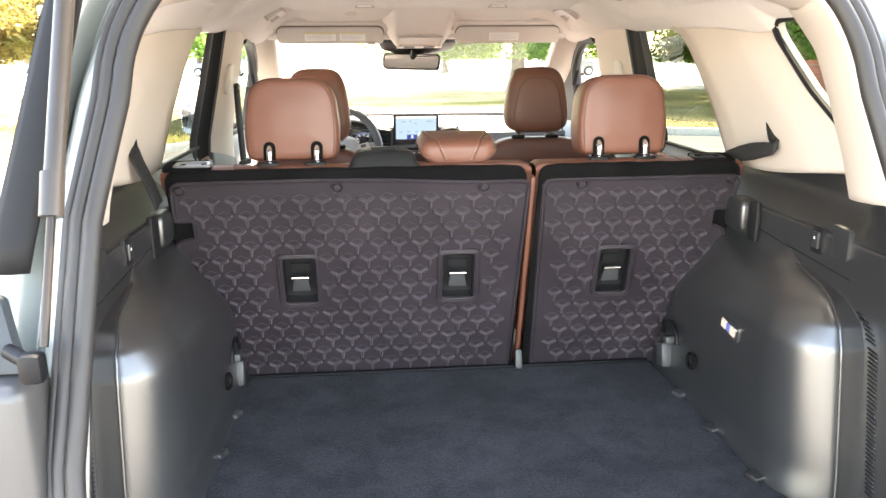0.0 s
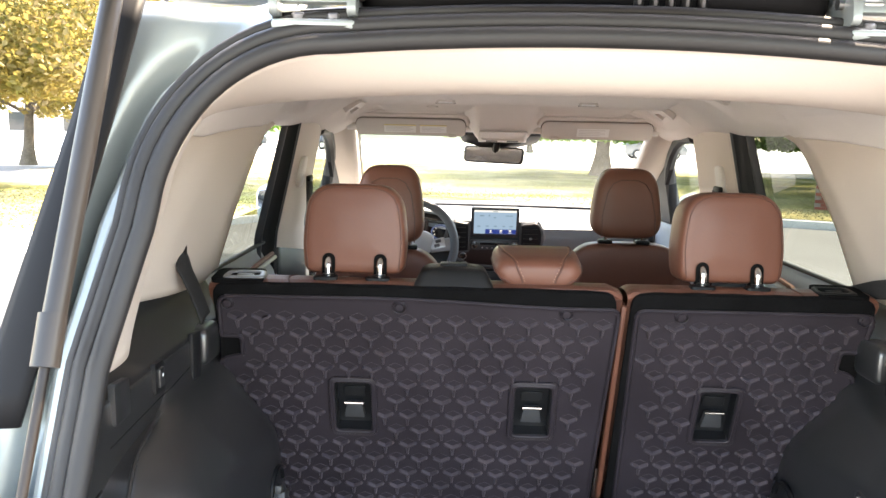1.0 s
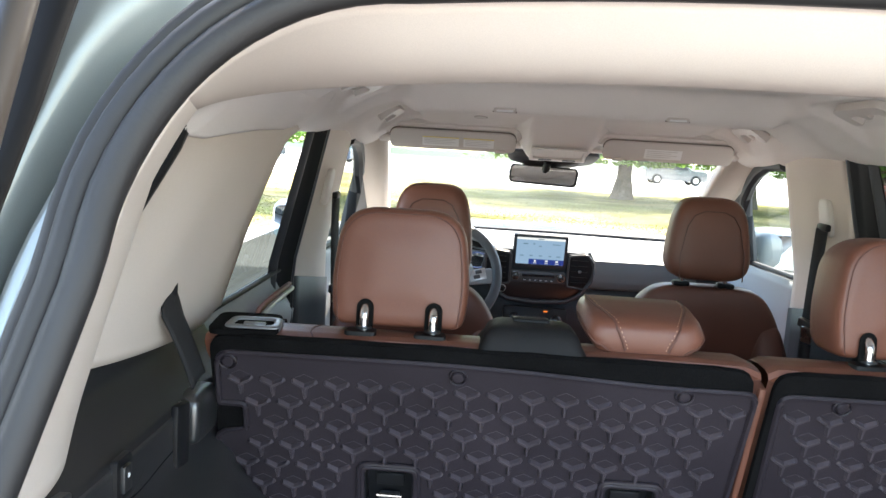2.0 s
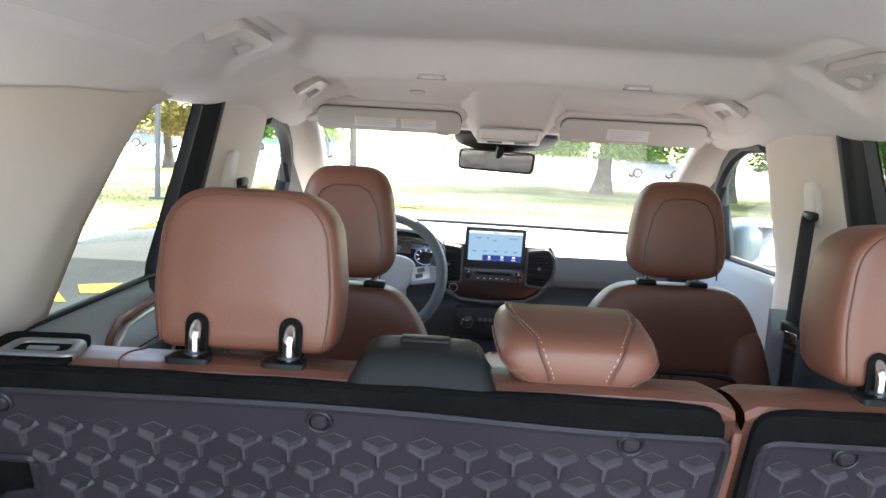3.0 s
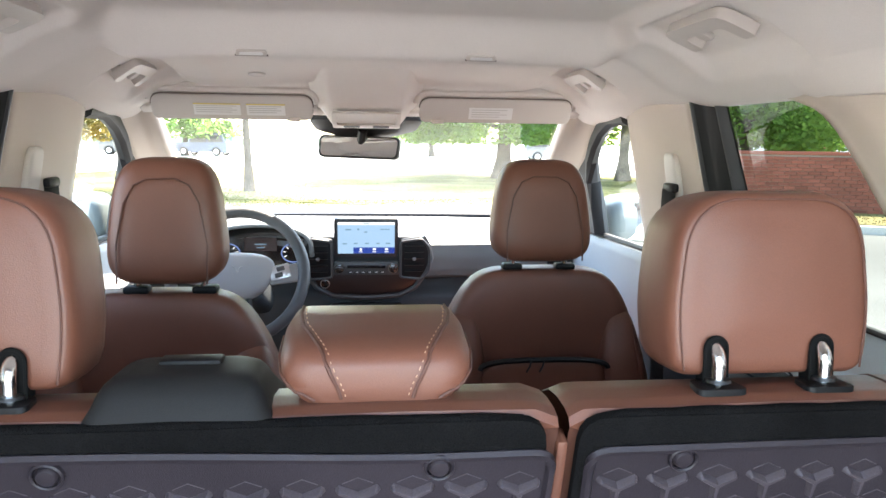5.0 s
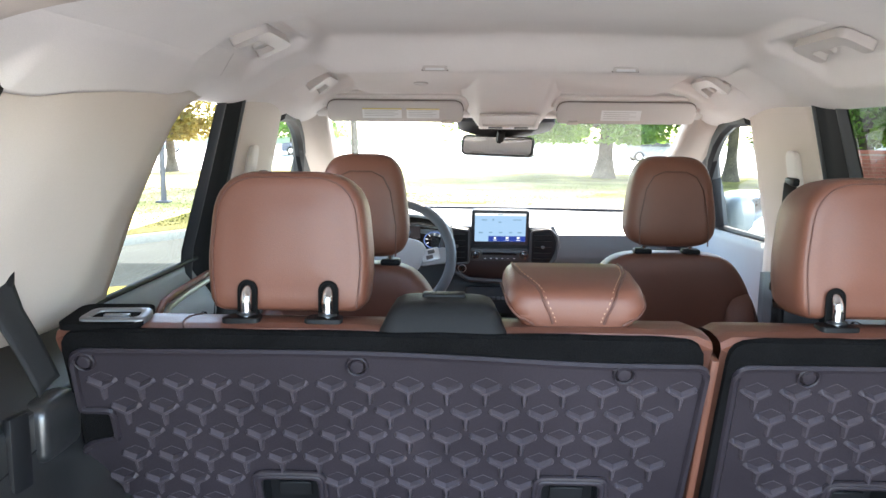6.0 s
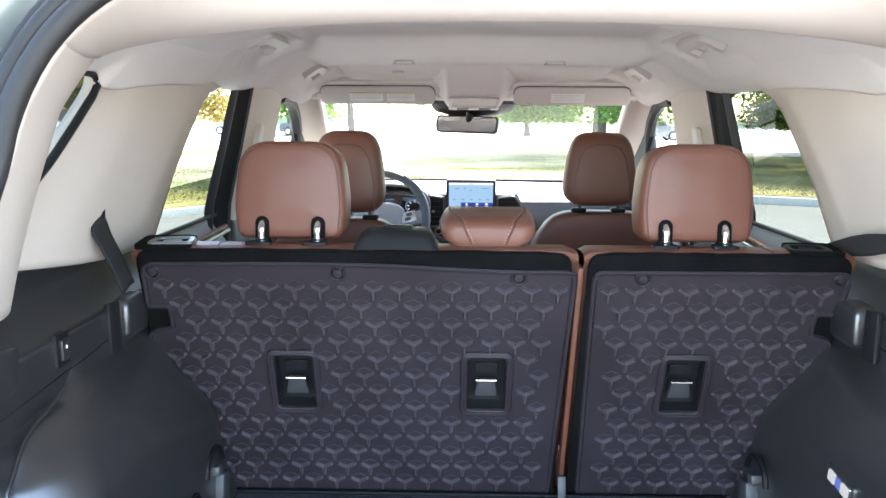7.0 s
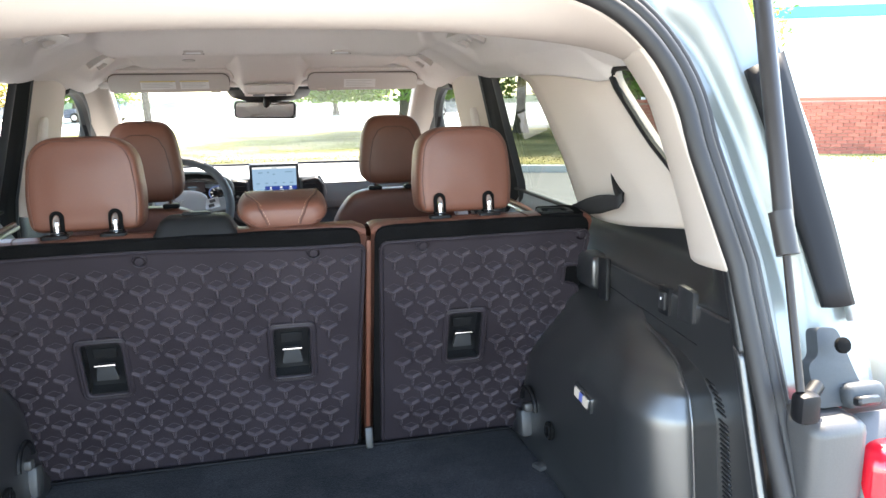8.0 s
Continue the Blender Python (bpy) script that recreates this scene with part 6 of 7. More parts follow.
# steering wheel
sw = thing("steering_wheel", "grey leather steering wheel with a pale hub and silver spokes", "steering wheel", (-0.350, 3.05, 1.0))
WHL = pose(-0.350, 2.985, 1.152, 68)     # its own z points at the driver
put(part("rim", moved(tube([(0.178 * math.cos(a), 0.178 * math.sin(a), 0) for a in [math.tau * i / 64 for i in range(64)]], 0.0165, 12, closed=True), WHL), WHEELGREY), sw)
put(part("hub", moved(pillow(0.088, 0.066, 0.024, 2.6, 3, 20, lambda p: Vector((p.x * (1.05 + 0.45 * p.y / 0.12), p.y - 0.004, p.z * 1.0))), WHL @ pose(0, 0.0, -0.005)), HUBGREY, None, "pale grey padded hub"), sw)
put(part("emblem_mark", moved(join(tube([(-0.013, 0.010, 0), (-0.003, 0.004, 0), (-0.002, -0.008, 0)], 0.0016, 6), tube([(0.013, 0.010, 0), (0.003, 0.004, 0), (0.002, -0.008, 0)], 0.0016, 6)), WHL @ pose(0, 0.010, 0.0195)), CHROME), sw)
for sgn in (-1, 1):
    sp = put(part("spoke", rbox(0.085, 0.052, 0.016, 0.007, 2, WHL @ pose(sgn * 0.122, 0.002, -0.006, 0, 0, sgn * 8)), HUBGREY), sw)
    o = part("spoke_bezel", rbox(0.056, 0.040, 0.006, 0.003, 2, WHL @ pose(sgn * 0.112, 0.006, 0.004, 0, 0, sgn * 14)), SILVER)
    o.parent = sp
    for k in (-1, 1):
        o = part("switch", rbox(0.022, 0.013, 0.005, 0.002, 1, WHL @ pose(sgn * 0.112 + 0.002 * k, 0.006 + 0.009 * k, 0.008, 0, 0, sgn * 14)), BLACKPLASTIC)
        o.parent = sp
    o = part("spoke_leg", tube([WHL @ Vector((sgn * 0.028, -0.055, -0.006)), WHL @ Vector((sgn * 0.040, -0.172, -0.004))], 0.009, 8), DARKPLASTIC)
    o.parent = sp
put(part("column_shroud", rbox(0.11, 0.30, 0.10, 0.03, 3, pose(-0.350, 3.19, 1.06, -20)), LOWTRIM), sw)
for sgn in (-1, 1):
    put(part("stalk", tube([(-0.350 + sgn * 0.05, 3.09, 1.11), (-0.350 + sgn * 0.16, 3.06, 1.150)], [0.007, 0.011], 8), BLACKPLASTIC), sw)

# ---- overhead: visors, console, mirror, handles, lamps ----
def visor(sgn, x0, x1, label):
    v = thing("sun_visor", label, "sun visor", ((x0 + x1) / 2, 2.98, 1.60), group="sun visors")
    VM = Matrix(((1, 0, 0, (x0 + x1) / 2), (0, -0.52, -0.854, 2.975), (0, 0.854, -0.52, 1.604), (0, 0, 0, 1)))
    w = abs(x1 - x0) / 2
    put(part("pad", plate(rounded([(-w, -0.034), (w, -0.034), (w, 0.036), (-w, 0.036)], [0.020, 0.020, 0.030, 0.030], 6), (), 0.018, 0.007, 3, VM @ pose(0, 0, 0.008)), VISOR), v)
    edge = rounded([(-w, -0.034), (w, -0.034), (w, 0.036), (-w, 0.036)], [0.020, 0.020, 0.030, 0.030], 6)
    over = [VM @ Vector((ex * 1.002, ey * 1.01, 0.0005)) for ex, ey in edge if ey > -0.016]
    # Dark edge seam that also paints the shadow gap above the visor.
    put(part("edge_piping", tube(over, 0.0026, 6), GAPSHADE), v)
    lip = [VM @ Vector((ex + (0.011 if ex > 0 else -0.011), ey + 0.012, -0.004)) for ex, ey in edge if ey > -0.016]
    struct("visor_recess", tube(lip, 0.0065, 8), HEADLINER, "soft headliner edge round the sun visor", "trim")
    put(part("clip", rbox(0.034, 0.010, 0.010, 0.003, 2, VM @ pose(-sgn * (w - 0.05), -0.030, 0.010)), LIGHTPLASTIC), v)
    return v, VM, w


vl, VM, w = visor(-1, -0.555, -0.142, "pale cloth sun visor with two paper warning labels")
for px, ww in ((-0.040, 0.060), (0.085, 0.050)):
    lb = put(part("warning_label", plate([(px - ww, -0.020), (px + ww, -0.020), (px + ww, 0.014), (px - ww, 0.014)], (), 0.001, 0, 1, VM @ pose(0, 0, 0.0095)), LABEL, None, "white paper warning label"), vl)
    o = part("label_band", plate([(px - ww, 0.0105), (px + ww, 0.0105), (px + ww, 0.014), (px - ww, 0.014)], (), 0.0006, 0, 1, VM @ pose(0, 0, 0.0102)), YELLOW)
    o.parent = lb
    for k in range(4):
        o = part("print_line", plate([(px - ww + 0.006, 0.006 - 0.006 * k), (px + ww - 0.01 - 0.012 * (k % 2), 0.006 - 0.006 * k), (px + ww - 0.01 - 0.012 * (k % 2), 0.0075 - 0.006 * k), (px - ww + 0.006, 0.0075 - 0.006 * k)], (), 0.0005, 0, 1, VM @ pose(0, 0, 0.0102)), INK)
        o.parent = lb
vr, VM, w = visor(1, 0.143, 0.560, "pale cloth sun visor with one paper warning label")
lb = put(part("warning_label", plate([(-0.075, -0.022), (0.045, -0.022), (0.045, 0.013), (-0.075, 0.013)], (), 0.001, 0, 1, VM @ pose(0, 0, 0.0095)), LABEL, None, "white paper warning label"), vr)
for k in range(4):
    o = part("print_line", plate([(-0.068, 0.006 - 0.007 * k), (0.03 - 0.02 * (k % 2), 0.006 - 0.007 * k), (0.03 - 0.02 * (k % 2), 0.0075 - 0.007 * k), (-0.068, 0.0075 - 0.007 * k)], (), 0.0005, 0, 1, VM @ pose(0, 0, 0.0102)), INK)
    o.parent = lb

oc = thing("overhead_console", "pale plastic overhead console with a flip-down holder", "overhead console", (0, 2.97, 1.57))
def oc_fn(u, v):
    a = 2 * u - 1
    prof = [(2.60, 1.712), (2.74, 1.684), (2.86, 1.642), (2.96, 1.595), (3.03, 1.566), (3.07, 1.556), (3.12, 1.565), (3.13, 1.60)]
    k = v * (len(prof) - 1)
    i = min(int(k), len(prof) - 2)
    y, z = (prof[i][j] + (prof[i + 1][j] - prof[i][j]) * (k - i) for j in (0, 1))
    return Vector((a * (0.165 - 0.045 * v), y, z + 0.050 * smooth01((abs(a) - 0.62) / 0.38)))
put(part("shell", grid(oc_fn, 30, 24), HEADLINER), oc).modifiers.new("thickness", "SOLIDIFY").thickness = 0.01
OM = Matrix(((1, 0, 0, 0), (0, 0.925, -0.38, 2.990), (0, -0.38, -0.925, 1.577), (0, 0, 0, 1)))
put(part("holder_frame", plate(rounded([(-0.092, -0.050), (0.092, -0.050), (0.092, 0.050), (-0.092, 0.050)], 0.008), [rounded([(-0.080, -0.040), (0.080, -0.040), (0.080, 0.026), (-0.080, 0.026)], 0.006)], 0.006, 0.002, 2, OM @ pose(0, 0, 0.006)), LIGHTPLASTIC), oc)
put(part("holder_door", plate(rounded([(-0.079, -0.039), (0.079, -0.039), (0.079, 0.025), (-0.079, 0.025)], 0.006), (), 0.004, 0.001, 1, OM @ pose(0, 0, 0.003)), LIGHTPLASTIC), oc)
for dx in (-0.04, 0.04):
    put(part("map_lamp", plate(rounded([(-0.022, -0.006), (0.022, -0.006), (0.022, 0.006), (-0.022, 0.006)], 0.004), (), 0.003, 0.001, 1, OM @ pose(dx, 0.038, 0.0075)), GREYPLASTIC), oc)

rm = thing("rear_view_mirror", "black-framed rear-view mirror under a sensor housing", "mirror", (-0.02, 3.28, 1.5))
put(part("sensor_housing", plate(rounded([(-0.165, -0.06), (0.165, -0.06), (0.150, 0.02), (0.05, 0.09), (-0.05, 0.09), (-0.150, 0.02)], 0.02), (), 0.035, 0.010, 3, Matrix(((1, 0, 0, 0.0), (0, 0.93, -0.37, 3.19), (0, -0.37, -0.93, 1.556), (0, 0, 0, 1)))), MATTBLACK), rm)
put(part("stem", tube([(-0.01, 3.20, 1.55), (-0.015, 3.24, 1.515)], 0.014, 8), MATTBLACK), rm)
MM = Matrix.Translation((-0.022, 3.232, 1.499)) @ pose(0, 0, 0, 84, 0, -10.5) @ Matrix.Diagonal((1, 1.16, 1, 1))
shape = rounded([(-0.126, -0.026), (0.120, -0.032), (0.126, 0.026), (-0.122, 0.032)], 0.016, 5)
put(part("shell", plate(shape, (), 0.032, 0.004, 2, MM), MATTBLACK), rm)
put(part("mirror_glass", plate([(x * 0.945, y * 0.84) for x, y in shape], (), 0.003, 0, 1, MM @ pose(0, 0, 0.0022)), MIRROR, None, "mirror glass"), rm)


def grab_handle(sgn, y, label, size=1.0):
    """A flat C-shaped strap folded against the lining, with a hinge foot at each end."""
    x = 0.512 if y < 2.5 else 0.535
    z = roof_z(x, y)
    g = thing("grab_handle", label, "grab handle", (sgn * x, y, z - 0.03), group="grab handles")
    down = (roof_z(x + 0.05, y) - roof_z(x - 0.05, y)) / 0.10
    q = Vector((sgn, 0, down)).normalized()          # outboard along the lining
    n = Vector((sgn * down, 0, -1)).normalized()     # down from the lining
    k = 0.098 * size
    m = Matrix(((0, q.x, n.x, sgn * x), (1, 0, 0, y), (0, q.z, n.z, z), (0, 0, 0, 1)))
    strap = rounded([(-k, 0.034), (-k * 0.99, -0.032), (k * 0.99, -0.032), (k, 0.034), (k - 0.034, 0.034), (k - 0.036, -0.004), (-k + 0.036, -0.004), (-k + 0.034, 0.034)], [0.010, 0.028, 0.028, 0.010, 0.008, 0.014, 0.014, 0.008], 7)
    put(part("strap", plate(strap, (), 0.017, 0.006, 4, m @ pose(0, 0, 0.021)), LIGHTPLASTIC), g)
    for e in (-1, 1):
        put(part("foot", lathe([(0.012, -0.012), (0.012, 0.012)], 16, m @ pose(e * (k - 0.017), 0.018, 0.0)), LIGHTPLASTIC), g)
        put(part("cap", lathe([(0.0165, -0.006), (0.0165, 0.007), (0.014, 0.010), (0.0, 0.0105)], 20, m @ pose(e * (k - 0.052), 0.016, 0.0)), LIGHTPLASTIC), g)
    return g


for sgn in (-1, 1):
    grab_handle(sgn, 2.055, "pale plastic grab handle over the rear door", 1.0)
    grab_handle(sgn, 2.76, "pale plastic grab handle over the front door", 0.9)
    dl = thing("dome_lamp", "small unlit ceiling lamp on the headliner ridge", "lamp", (sgn * 0.206, 2.345, 1.66), group="dome lamps")
    ly = 2.326
    LMP = Matrix.Translation((sgn * 0.206, ly, roof_z(0.206, ly) - 0.001)) @ pose(0, 0, 0, 180 - math.degrees(math.atan2(roof_z(0.206, ly - 0.02) - roof_z(0.206, ly + 0.02), 0.04)))
    put(part("bezel", plate(rounded([(-0.028, -0.0055), (0.028, -0.0055), (0.026, 0.0055), (-0.026, 0.0055)], 0.004), (), 0.006, 0.002, 2, LMP @ pose(0, 0, 0.003)), LIGHTPLASTIC), dl)
    put(part("lens", plate(rounded([(-0.021, -0.0028), (0.021, -0.0028), (0.020, 0.0028), (-0.020, 0.0028)], 0.002), (), 0.003, 0.0008, 1, LMP @ pose(0, 0, 0.0046)), LABEL, None, "white slit lens"), dl)
    # Dark bar painted in as the shadow line at the lamp's edge.
    put(part("shadow_gap", moved(tube([(-0.029, -0.0065, 0.0005), (0.029, -0.0065, 0.0005)], 0.0016, 6), LMP), GAPSHADE), dl)
sn = thing("ceiling_microphone", "round pale grille in the headliner", "grille", (-0.262, 2.80, 1.65))
put(part("disc", lathe([(0.021, 0), (0.020, 0.003), (0.014, 0.004), (0.012, 0.0025), (0.006, 0.0025)], 20, pose(-0.262, 2.80, roof_z(-0.262, 2.80) - 0.001, 172)), LIGHTPLASTIC), sn)


# ---- outside: street, verge, brick wall, trees, parked cars, house ----
struct("ground", grid(lambda u, v: Vector(((u - 0.5) * 900, (v - 0.3) * 900, 0.0)), 30, 30), ASPHALT, "grey asphalt street and car park reaching to the horizon", "ground")
WALL_DIR = Vector((0.918, -0.396, 0)).normalized()
WALL_AT = Vector((7.35, 15.85, 0))
WALL_N = Vector((-WALL_DIR.y, WALL_DIR.x, 0))


def slab(outline, z0, z1, bevel=0.02):
    return plate(rounded(outline, 0.8, 5), (), z1 - z0, bevel, 2, pose(0, 0, z1))


def on_wall(d, n):
    p = WALL_AT + WALL_DIR * d + WALL_N * n
    return (p.x, p.y)


# verge with the wall, and the island ahead with trees: kerbs are pale concrete rims round grass
verge = [on_wall(-22, -2.5), on_wall(28, -2.5), on_wall(28, 14), on_wall(-22, 14)]
struct("kerb", slab(verge, 0.0, 0.14), CONCRETE, "pale concrete kerb of the grass verge", "kerb")
inner = [on_wall(-21.85, -2.3), on_wall(27.85, -2.3), on_wall(27.85, 13.8), on_wall(-21.85, 13.8)]
struct("verge", slab(inner, 0.0, 0.155, 0.0), GRASS, "dry yellowing grass verge before the brick wall", "grass")
ISLAND = [(-14, 9.6), (-5.4, 9.7), (-4.2, 11.6), (-1.5, 15.9), (2.5, 16.4), (5.0, 21.0), (10.0, 27), (10.0, 34), (1.0, 27), (-4, 24.5), (-8.5, 20.6), (-14, 20.2)]
struct("kerb", slab(ISLAND, 0.0, 0.13), CONCRETE, "pale concrete kerb of the grass island", "kerb")
struct("island", slab([(x * 0.985 - 0.03, 0.985 * (y - 23) + 23) for x, y in ISLAND], 0.0, 0.142, 0.0), GRASS, "sunny dry grass island with trees", "grass")
struct("car_park", plate([(-60, 25.0), (3, 28.5), (12, 36), (80, 36), (80, 120), (-60, 120)], (), 0.01, 0, 1, pose(0, 0, 0.012)), CONCRETE, "pale concrete car park", "ground")
# Street asphalt darkened to paint the shade lying left of the car.
SHADEDASPHALT = mat("shaded_asphalt", (0.075, 0.078, 0.078), 0.9, stain=0.25, stain_size=0.6, grain=0.3, grain_size=60, bump=0.5, bump_size=60)
struct("road_patch", plate([(-5.4, 9.2), (-5.4, 1.0), (-1.4, 1.0), (-1.9, 9.4)], (), 0.004, 0, 1, pose(0, 0, 0.006)), SHADEDASPHALT, "asphalt beside the car, painted darker as shade", "ground")
struct("left_lot", plate([(-60, 10.5), (-5.5, 10.5), (-5.5, -30), (-60, -30)], (), 0.01, 0, 1, pose(0, 0, 0.012)), CONCRETE, "pale concrete car park", "ground")
LEFT_GRASS = [(-13, 0.5), (-8.2, 0.5), (-8.2, 7.2), (-13, 7.2)]
struct("kerb", slab(LEFT_GRASS, 0.0, 0.13), CONCRETE, "pale concrete kerb of a small grass strip", "kerb")
struct("grass_strip", slab([(x * 0.99 - 0.1, y) for x, y in LEFT_GRASS], 0.0, 0.142, 0.0), GRASS, "dry grass strip in the car park", "grass")
for quad in ([(-4.10, 7.86), (-3.66, 7.02), (-3.50, 7.06)], [(-3.76, 7.77), (-3.56, 7.42), (-3.38, 7.48), (-3.41, 7.97)], [(-3.30, 6.60), (-3.05, 6.20), (-2.90, 6.26), (-2.95, 6.75)]):
    struct("road_marking", plate(quad, (), 0.004, 0, 1, pose(0, 0, 0.013)), ROADPAINT, "yellow painted road marking", "road marking")
lpole = thing("street_lamp", "slim grey street lamp post on the grass island", "street lamp", (-6.25, 15.75, 0.14))
put(part("pole", tube([(-6.25, 15.75, 0.1), (-6.25, 15.75, 3.0), (-6.25, 15.75, 6.5)], [0.06, 0.05, 0.04], 10), GREYPLASTIC), lpole)
put(part("base_plate", rbox(0.26, 0.26, 0.05, 0.02, 2, pose(-6.25, 15.75, 0.165)), GREYPLASTIC), lpole)
put(part("lamp_head", rbox(0.22, 0.55, 0.10, 0.03, 2, pose(-6.25, 15.55, 6.53)), GREYPLASTIC), lpole)


def blades(name, outline, n, z, h, label):
    rng = random.Random(5)
    bm = bmesh.new()
    xs, ys = [p[0] for p in outline], [p[1] for p in outline]
    made = 0
    while made < n:
        x, y = rng.uniform(min(xs), max(xs)), rng.uniform(min(ys), max(ys))
        if not inside(outline, x, y):
            continue
        made += 1
        a, hh = rng.uniform(0, math.tau), h * rng.uniform(0.5, 1.3)
        d = Vector((math.cos(a), math.sin(a), 0)) * 0.03
        b = Vector((x, y, z))
        bm.faces.new([bm.verts.new(b - d), bm.verts.new(b + d), bm.verts.new(b + Vector((rng.uniform(-0.04, 0.04), rng.uniform(-0.04, 0.04), hh)))])
    return tagged(part(name, bm, BLADE, None, smooth=False), label, "grass", kind="stuff")


blades("grass", [(-10, 10.2), (-5.6, 10.2), (-2.0, 16.2), (2.3, 16.8), (6, 23.5), (8, 30), (0, 26), (-4, 23.9), (-8.5, 20.0), (-10, 19.8)], 20000, 0.13, 0.035, "dry yellow-green grass on the island")
blades("grass", [on_wall(-12, -2.2), on_wall(14, -2.2), on_wall(14, -0.2), on_wall(-12, -0.2)], 8000, 0.14, 0.035, "dry yellow-green grass along the wall")

# brick wall: courses of separate bricks in front of a mortar core
WALL_LEN, WALL_H, B_L, B_H = 14.0, 1.16, 0.215, 0.065
def wall_m(d, n, z):
    p = WALL_AT + WALL_DIR * d + WALL_N * n
    return Matrix.Translation((p.x, p.y, z)) @ Matrix.Rotation(math.atan2(WALL_DIR.y, WALL_DIR.x), 4, "Z")
bw = struct("brick_wall", rbox(WALL_LEN, 0.20, WALL_H, 0, 1, wall_m(WALL_LEN / 2, 0.11, 0.14 + WALL_H / 2)), MORTAR, "low red brick garden wall along the verge", "wall")
me_b = bpy.data.meshes.new("brick")
b = rbox(B_L, 0.03, B_H, 0.004, 1)
b.to_mesh(me_b)
b.free()
me_b.materials.append(BRICK)
rng = random.Random(3)
rest = bmesh.new()
count = 0
for r in range(int(WALL_H / (B_H + 0.010))):
    for c in range(int(WALL_LEN / (B_L + 0.010))):
        d = 0.11 + c * (B_L + 0.010) + (0.11 if r % 2 else 0)
        if d > WALL_LEN - 0.12:
            continue
        m = wall_m(d, rng.uniform(-0.002, 0.003), 0.14 + 0.04 + r * (B_H + 0.010))
        if 0.8 < d < 5.4 and r >= 1 and count < 300:
            o = new("brick", me_b)
            o.matrix_world = m
            o.parent = bw
            count += 1
        else:
            vs = [rest.verts.new(m @ Vector((sx * B_L / 2, sy * 0.015, sz * B_H / 2))) for sz in (-1, 1) for sy in (-1, 1) for sx in (-1, 1)]
            for q in ((0, 1, 3, 2), (4, 6, 7, 5), (0, 4, 5, 1), (2, 3, 7, 6), (0, 2, 6, 4), (1, 5, 7, 3)):
                rest.faces.new([vs[i] for i in q])
o = part("brickwork", rest, BRICKFAR, bw, smooth=False)
o["kind"] = "stuff"
o = part("coping", rbox(WALL_LEN + 0.06, 0.27, 0.07, 0.008, 1, wall_m(WALL_LEN / 2, 0.11, 0.14 + WALL_H + 0.035)), BRICK, bw, "brick-red coping course")


# ---- trees ----
def tree(x, y, z0, height, trunk, crown_r, crown_low, leaf_mat, leaves, seed, label, leaf=0.16, group=""):
    rng = random.Random(seed)
    t = thing("tree", label, "tree", (x, y, z0), group=group)
    pts, rad = [], []
    for i in range(9):
        k = i / 8
        pts.append((x + 0.12 * math.sin(seed + 3 * k), y + 0.12 * math.cos(seed * 2 + 2.5 * k), z0 - 0.05 + height * 0.72 * k))
        rad.append(trunk * (1.55 - 0.9 * min(1, k * 5)) if k < 0.12 else trunk * (1.0 - 0.75 * k))
    put(part("trunk", tube(pts, rad, 10), BARK), t)
    centres = []
    for i in range(13):
        k = 0.22 + 0.75 * i / 13
        a = i * 2.4 + seed
        base = Vector((x, y, z0 + height * 0.72 * k))
        base.z = max(base.z, z0 + crown_low * 0.85)
        r = crown_r * (0.55 + 0.45 * math.sin(math.pi * min(1, 0.25 + k * 0.75)))
        tip = base + Vector((math.cos(a) * r, math.sin(a) * r, crown_r * (0.15 + 0.35 * rng.random())))
        mid = base.lerp(tip, 0.5) + Vector((0, 0, 0.25))
        put(part("limb", tube([base, mid, tip], [trunk * 0.34, trunk * 0.2, trunk * 0.05], 6), BARK), t)
        centres += [(mid, 0.34 * crown_r), (tip, 0.40 * crown_r), (base.lerp(tip, 0.8) + Vector((0, 0, 0.3 * crown_r)), 0.36 * crown_r)]
    for i in range(10):
        a = i * 2.1 + seed
        centres.append((Vector((x + math.cos(a) * crown_r * 0.45, y + math.sin(a) * crown_r * 0.45, z0 + height * (0.72 + 0.025 * i))), 0.38 * crown_r))
    # twigs that droop below the crown
    for i in range(14):
        a = rng.uniform(0, math.tau)
        centres.append((Vector((x + math.cos(a) * crown_r * rng.uniform(0.35, 0.95), y + math.sin(a) * crown_r * rng.uniform(0.35, 0.95), z0 + crown_low + rng.uniform(-0.25, 0.5))), 0.22 * crown_r))
    bm = bmesh.new()
    for i in range(leaves):
        c, r = centres[rng.randrange(len(centres))]
        d = Vector((rng.gauss(0, 1), rng.gauss(0, 1), rng.gauss(0, 0.8)))
        d = d.normalized() * r * rng.random() ** 0.4
        p = c + d
        if p.z < z0 + crown_low - 0.4:
            continue
        u = Vector((rng.gauss(0, 1), rng.gauss(0, 1), rng.gauss(0, 0.6))).normalized()
        w = u.cross(Vector((rng.gauss(0, 1), rng.gauss(0, 1), rng.gauss(0, 1)))).normalized()
        s = leaf * rng.uniform(0.6, 1.3)
        bm.faces.new([bm.verts.new(p - u * s), bm.verts.new(p + w * s * 0.5), bm.verts.new(p + u * s), bm.verts.new(p - w * s * 0.5)])
    put(part("crown", bm, leaf_mat, None, smooth=False), t)
    return t


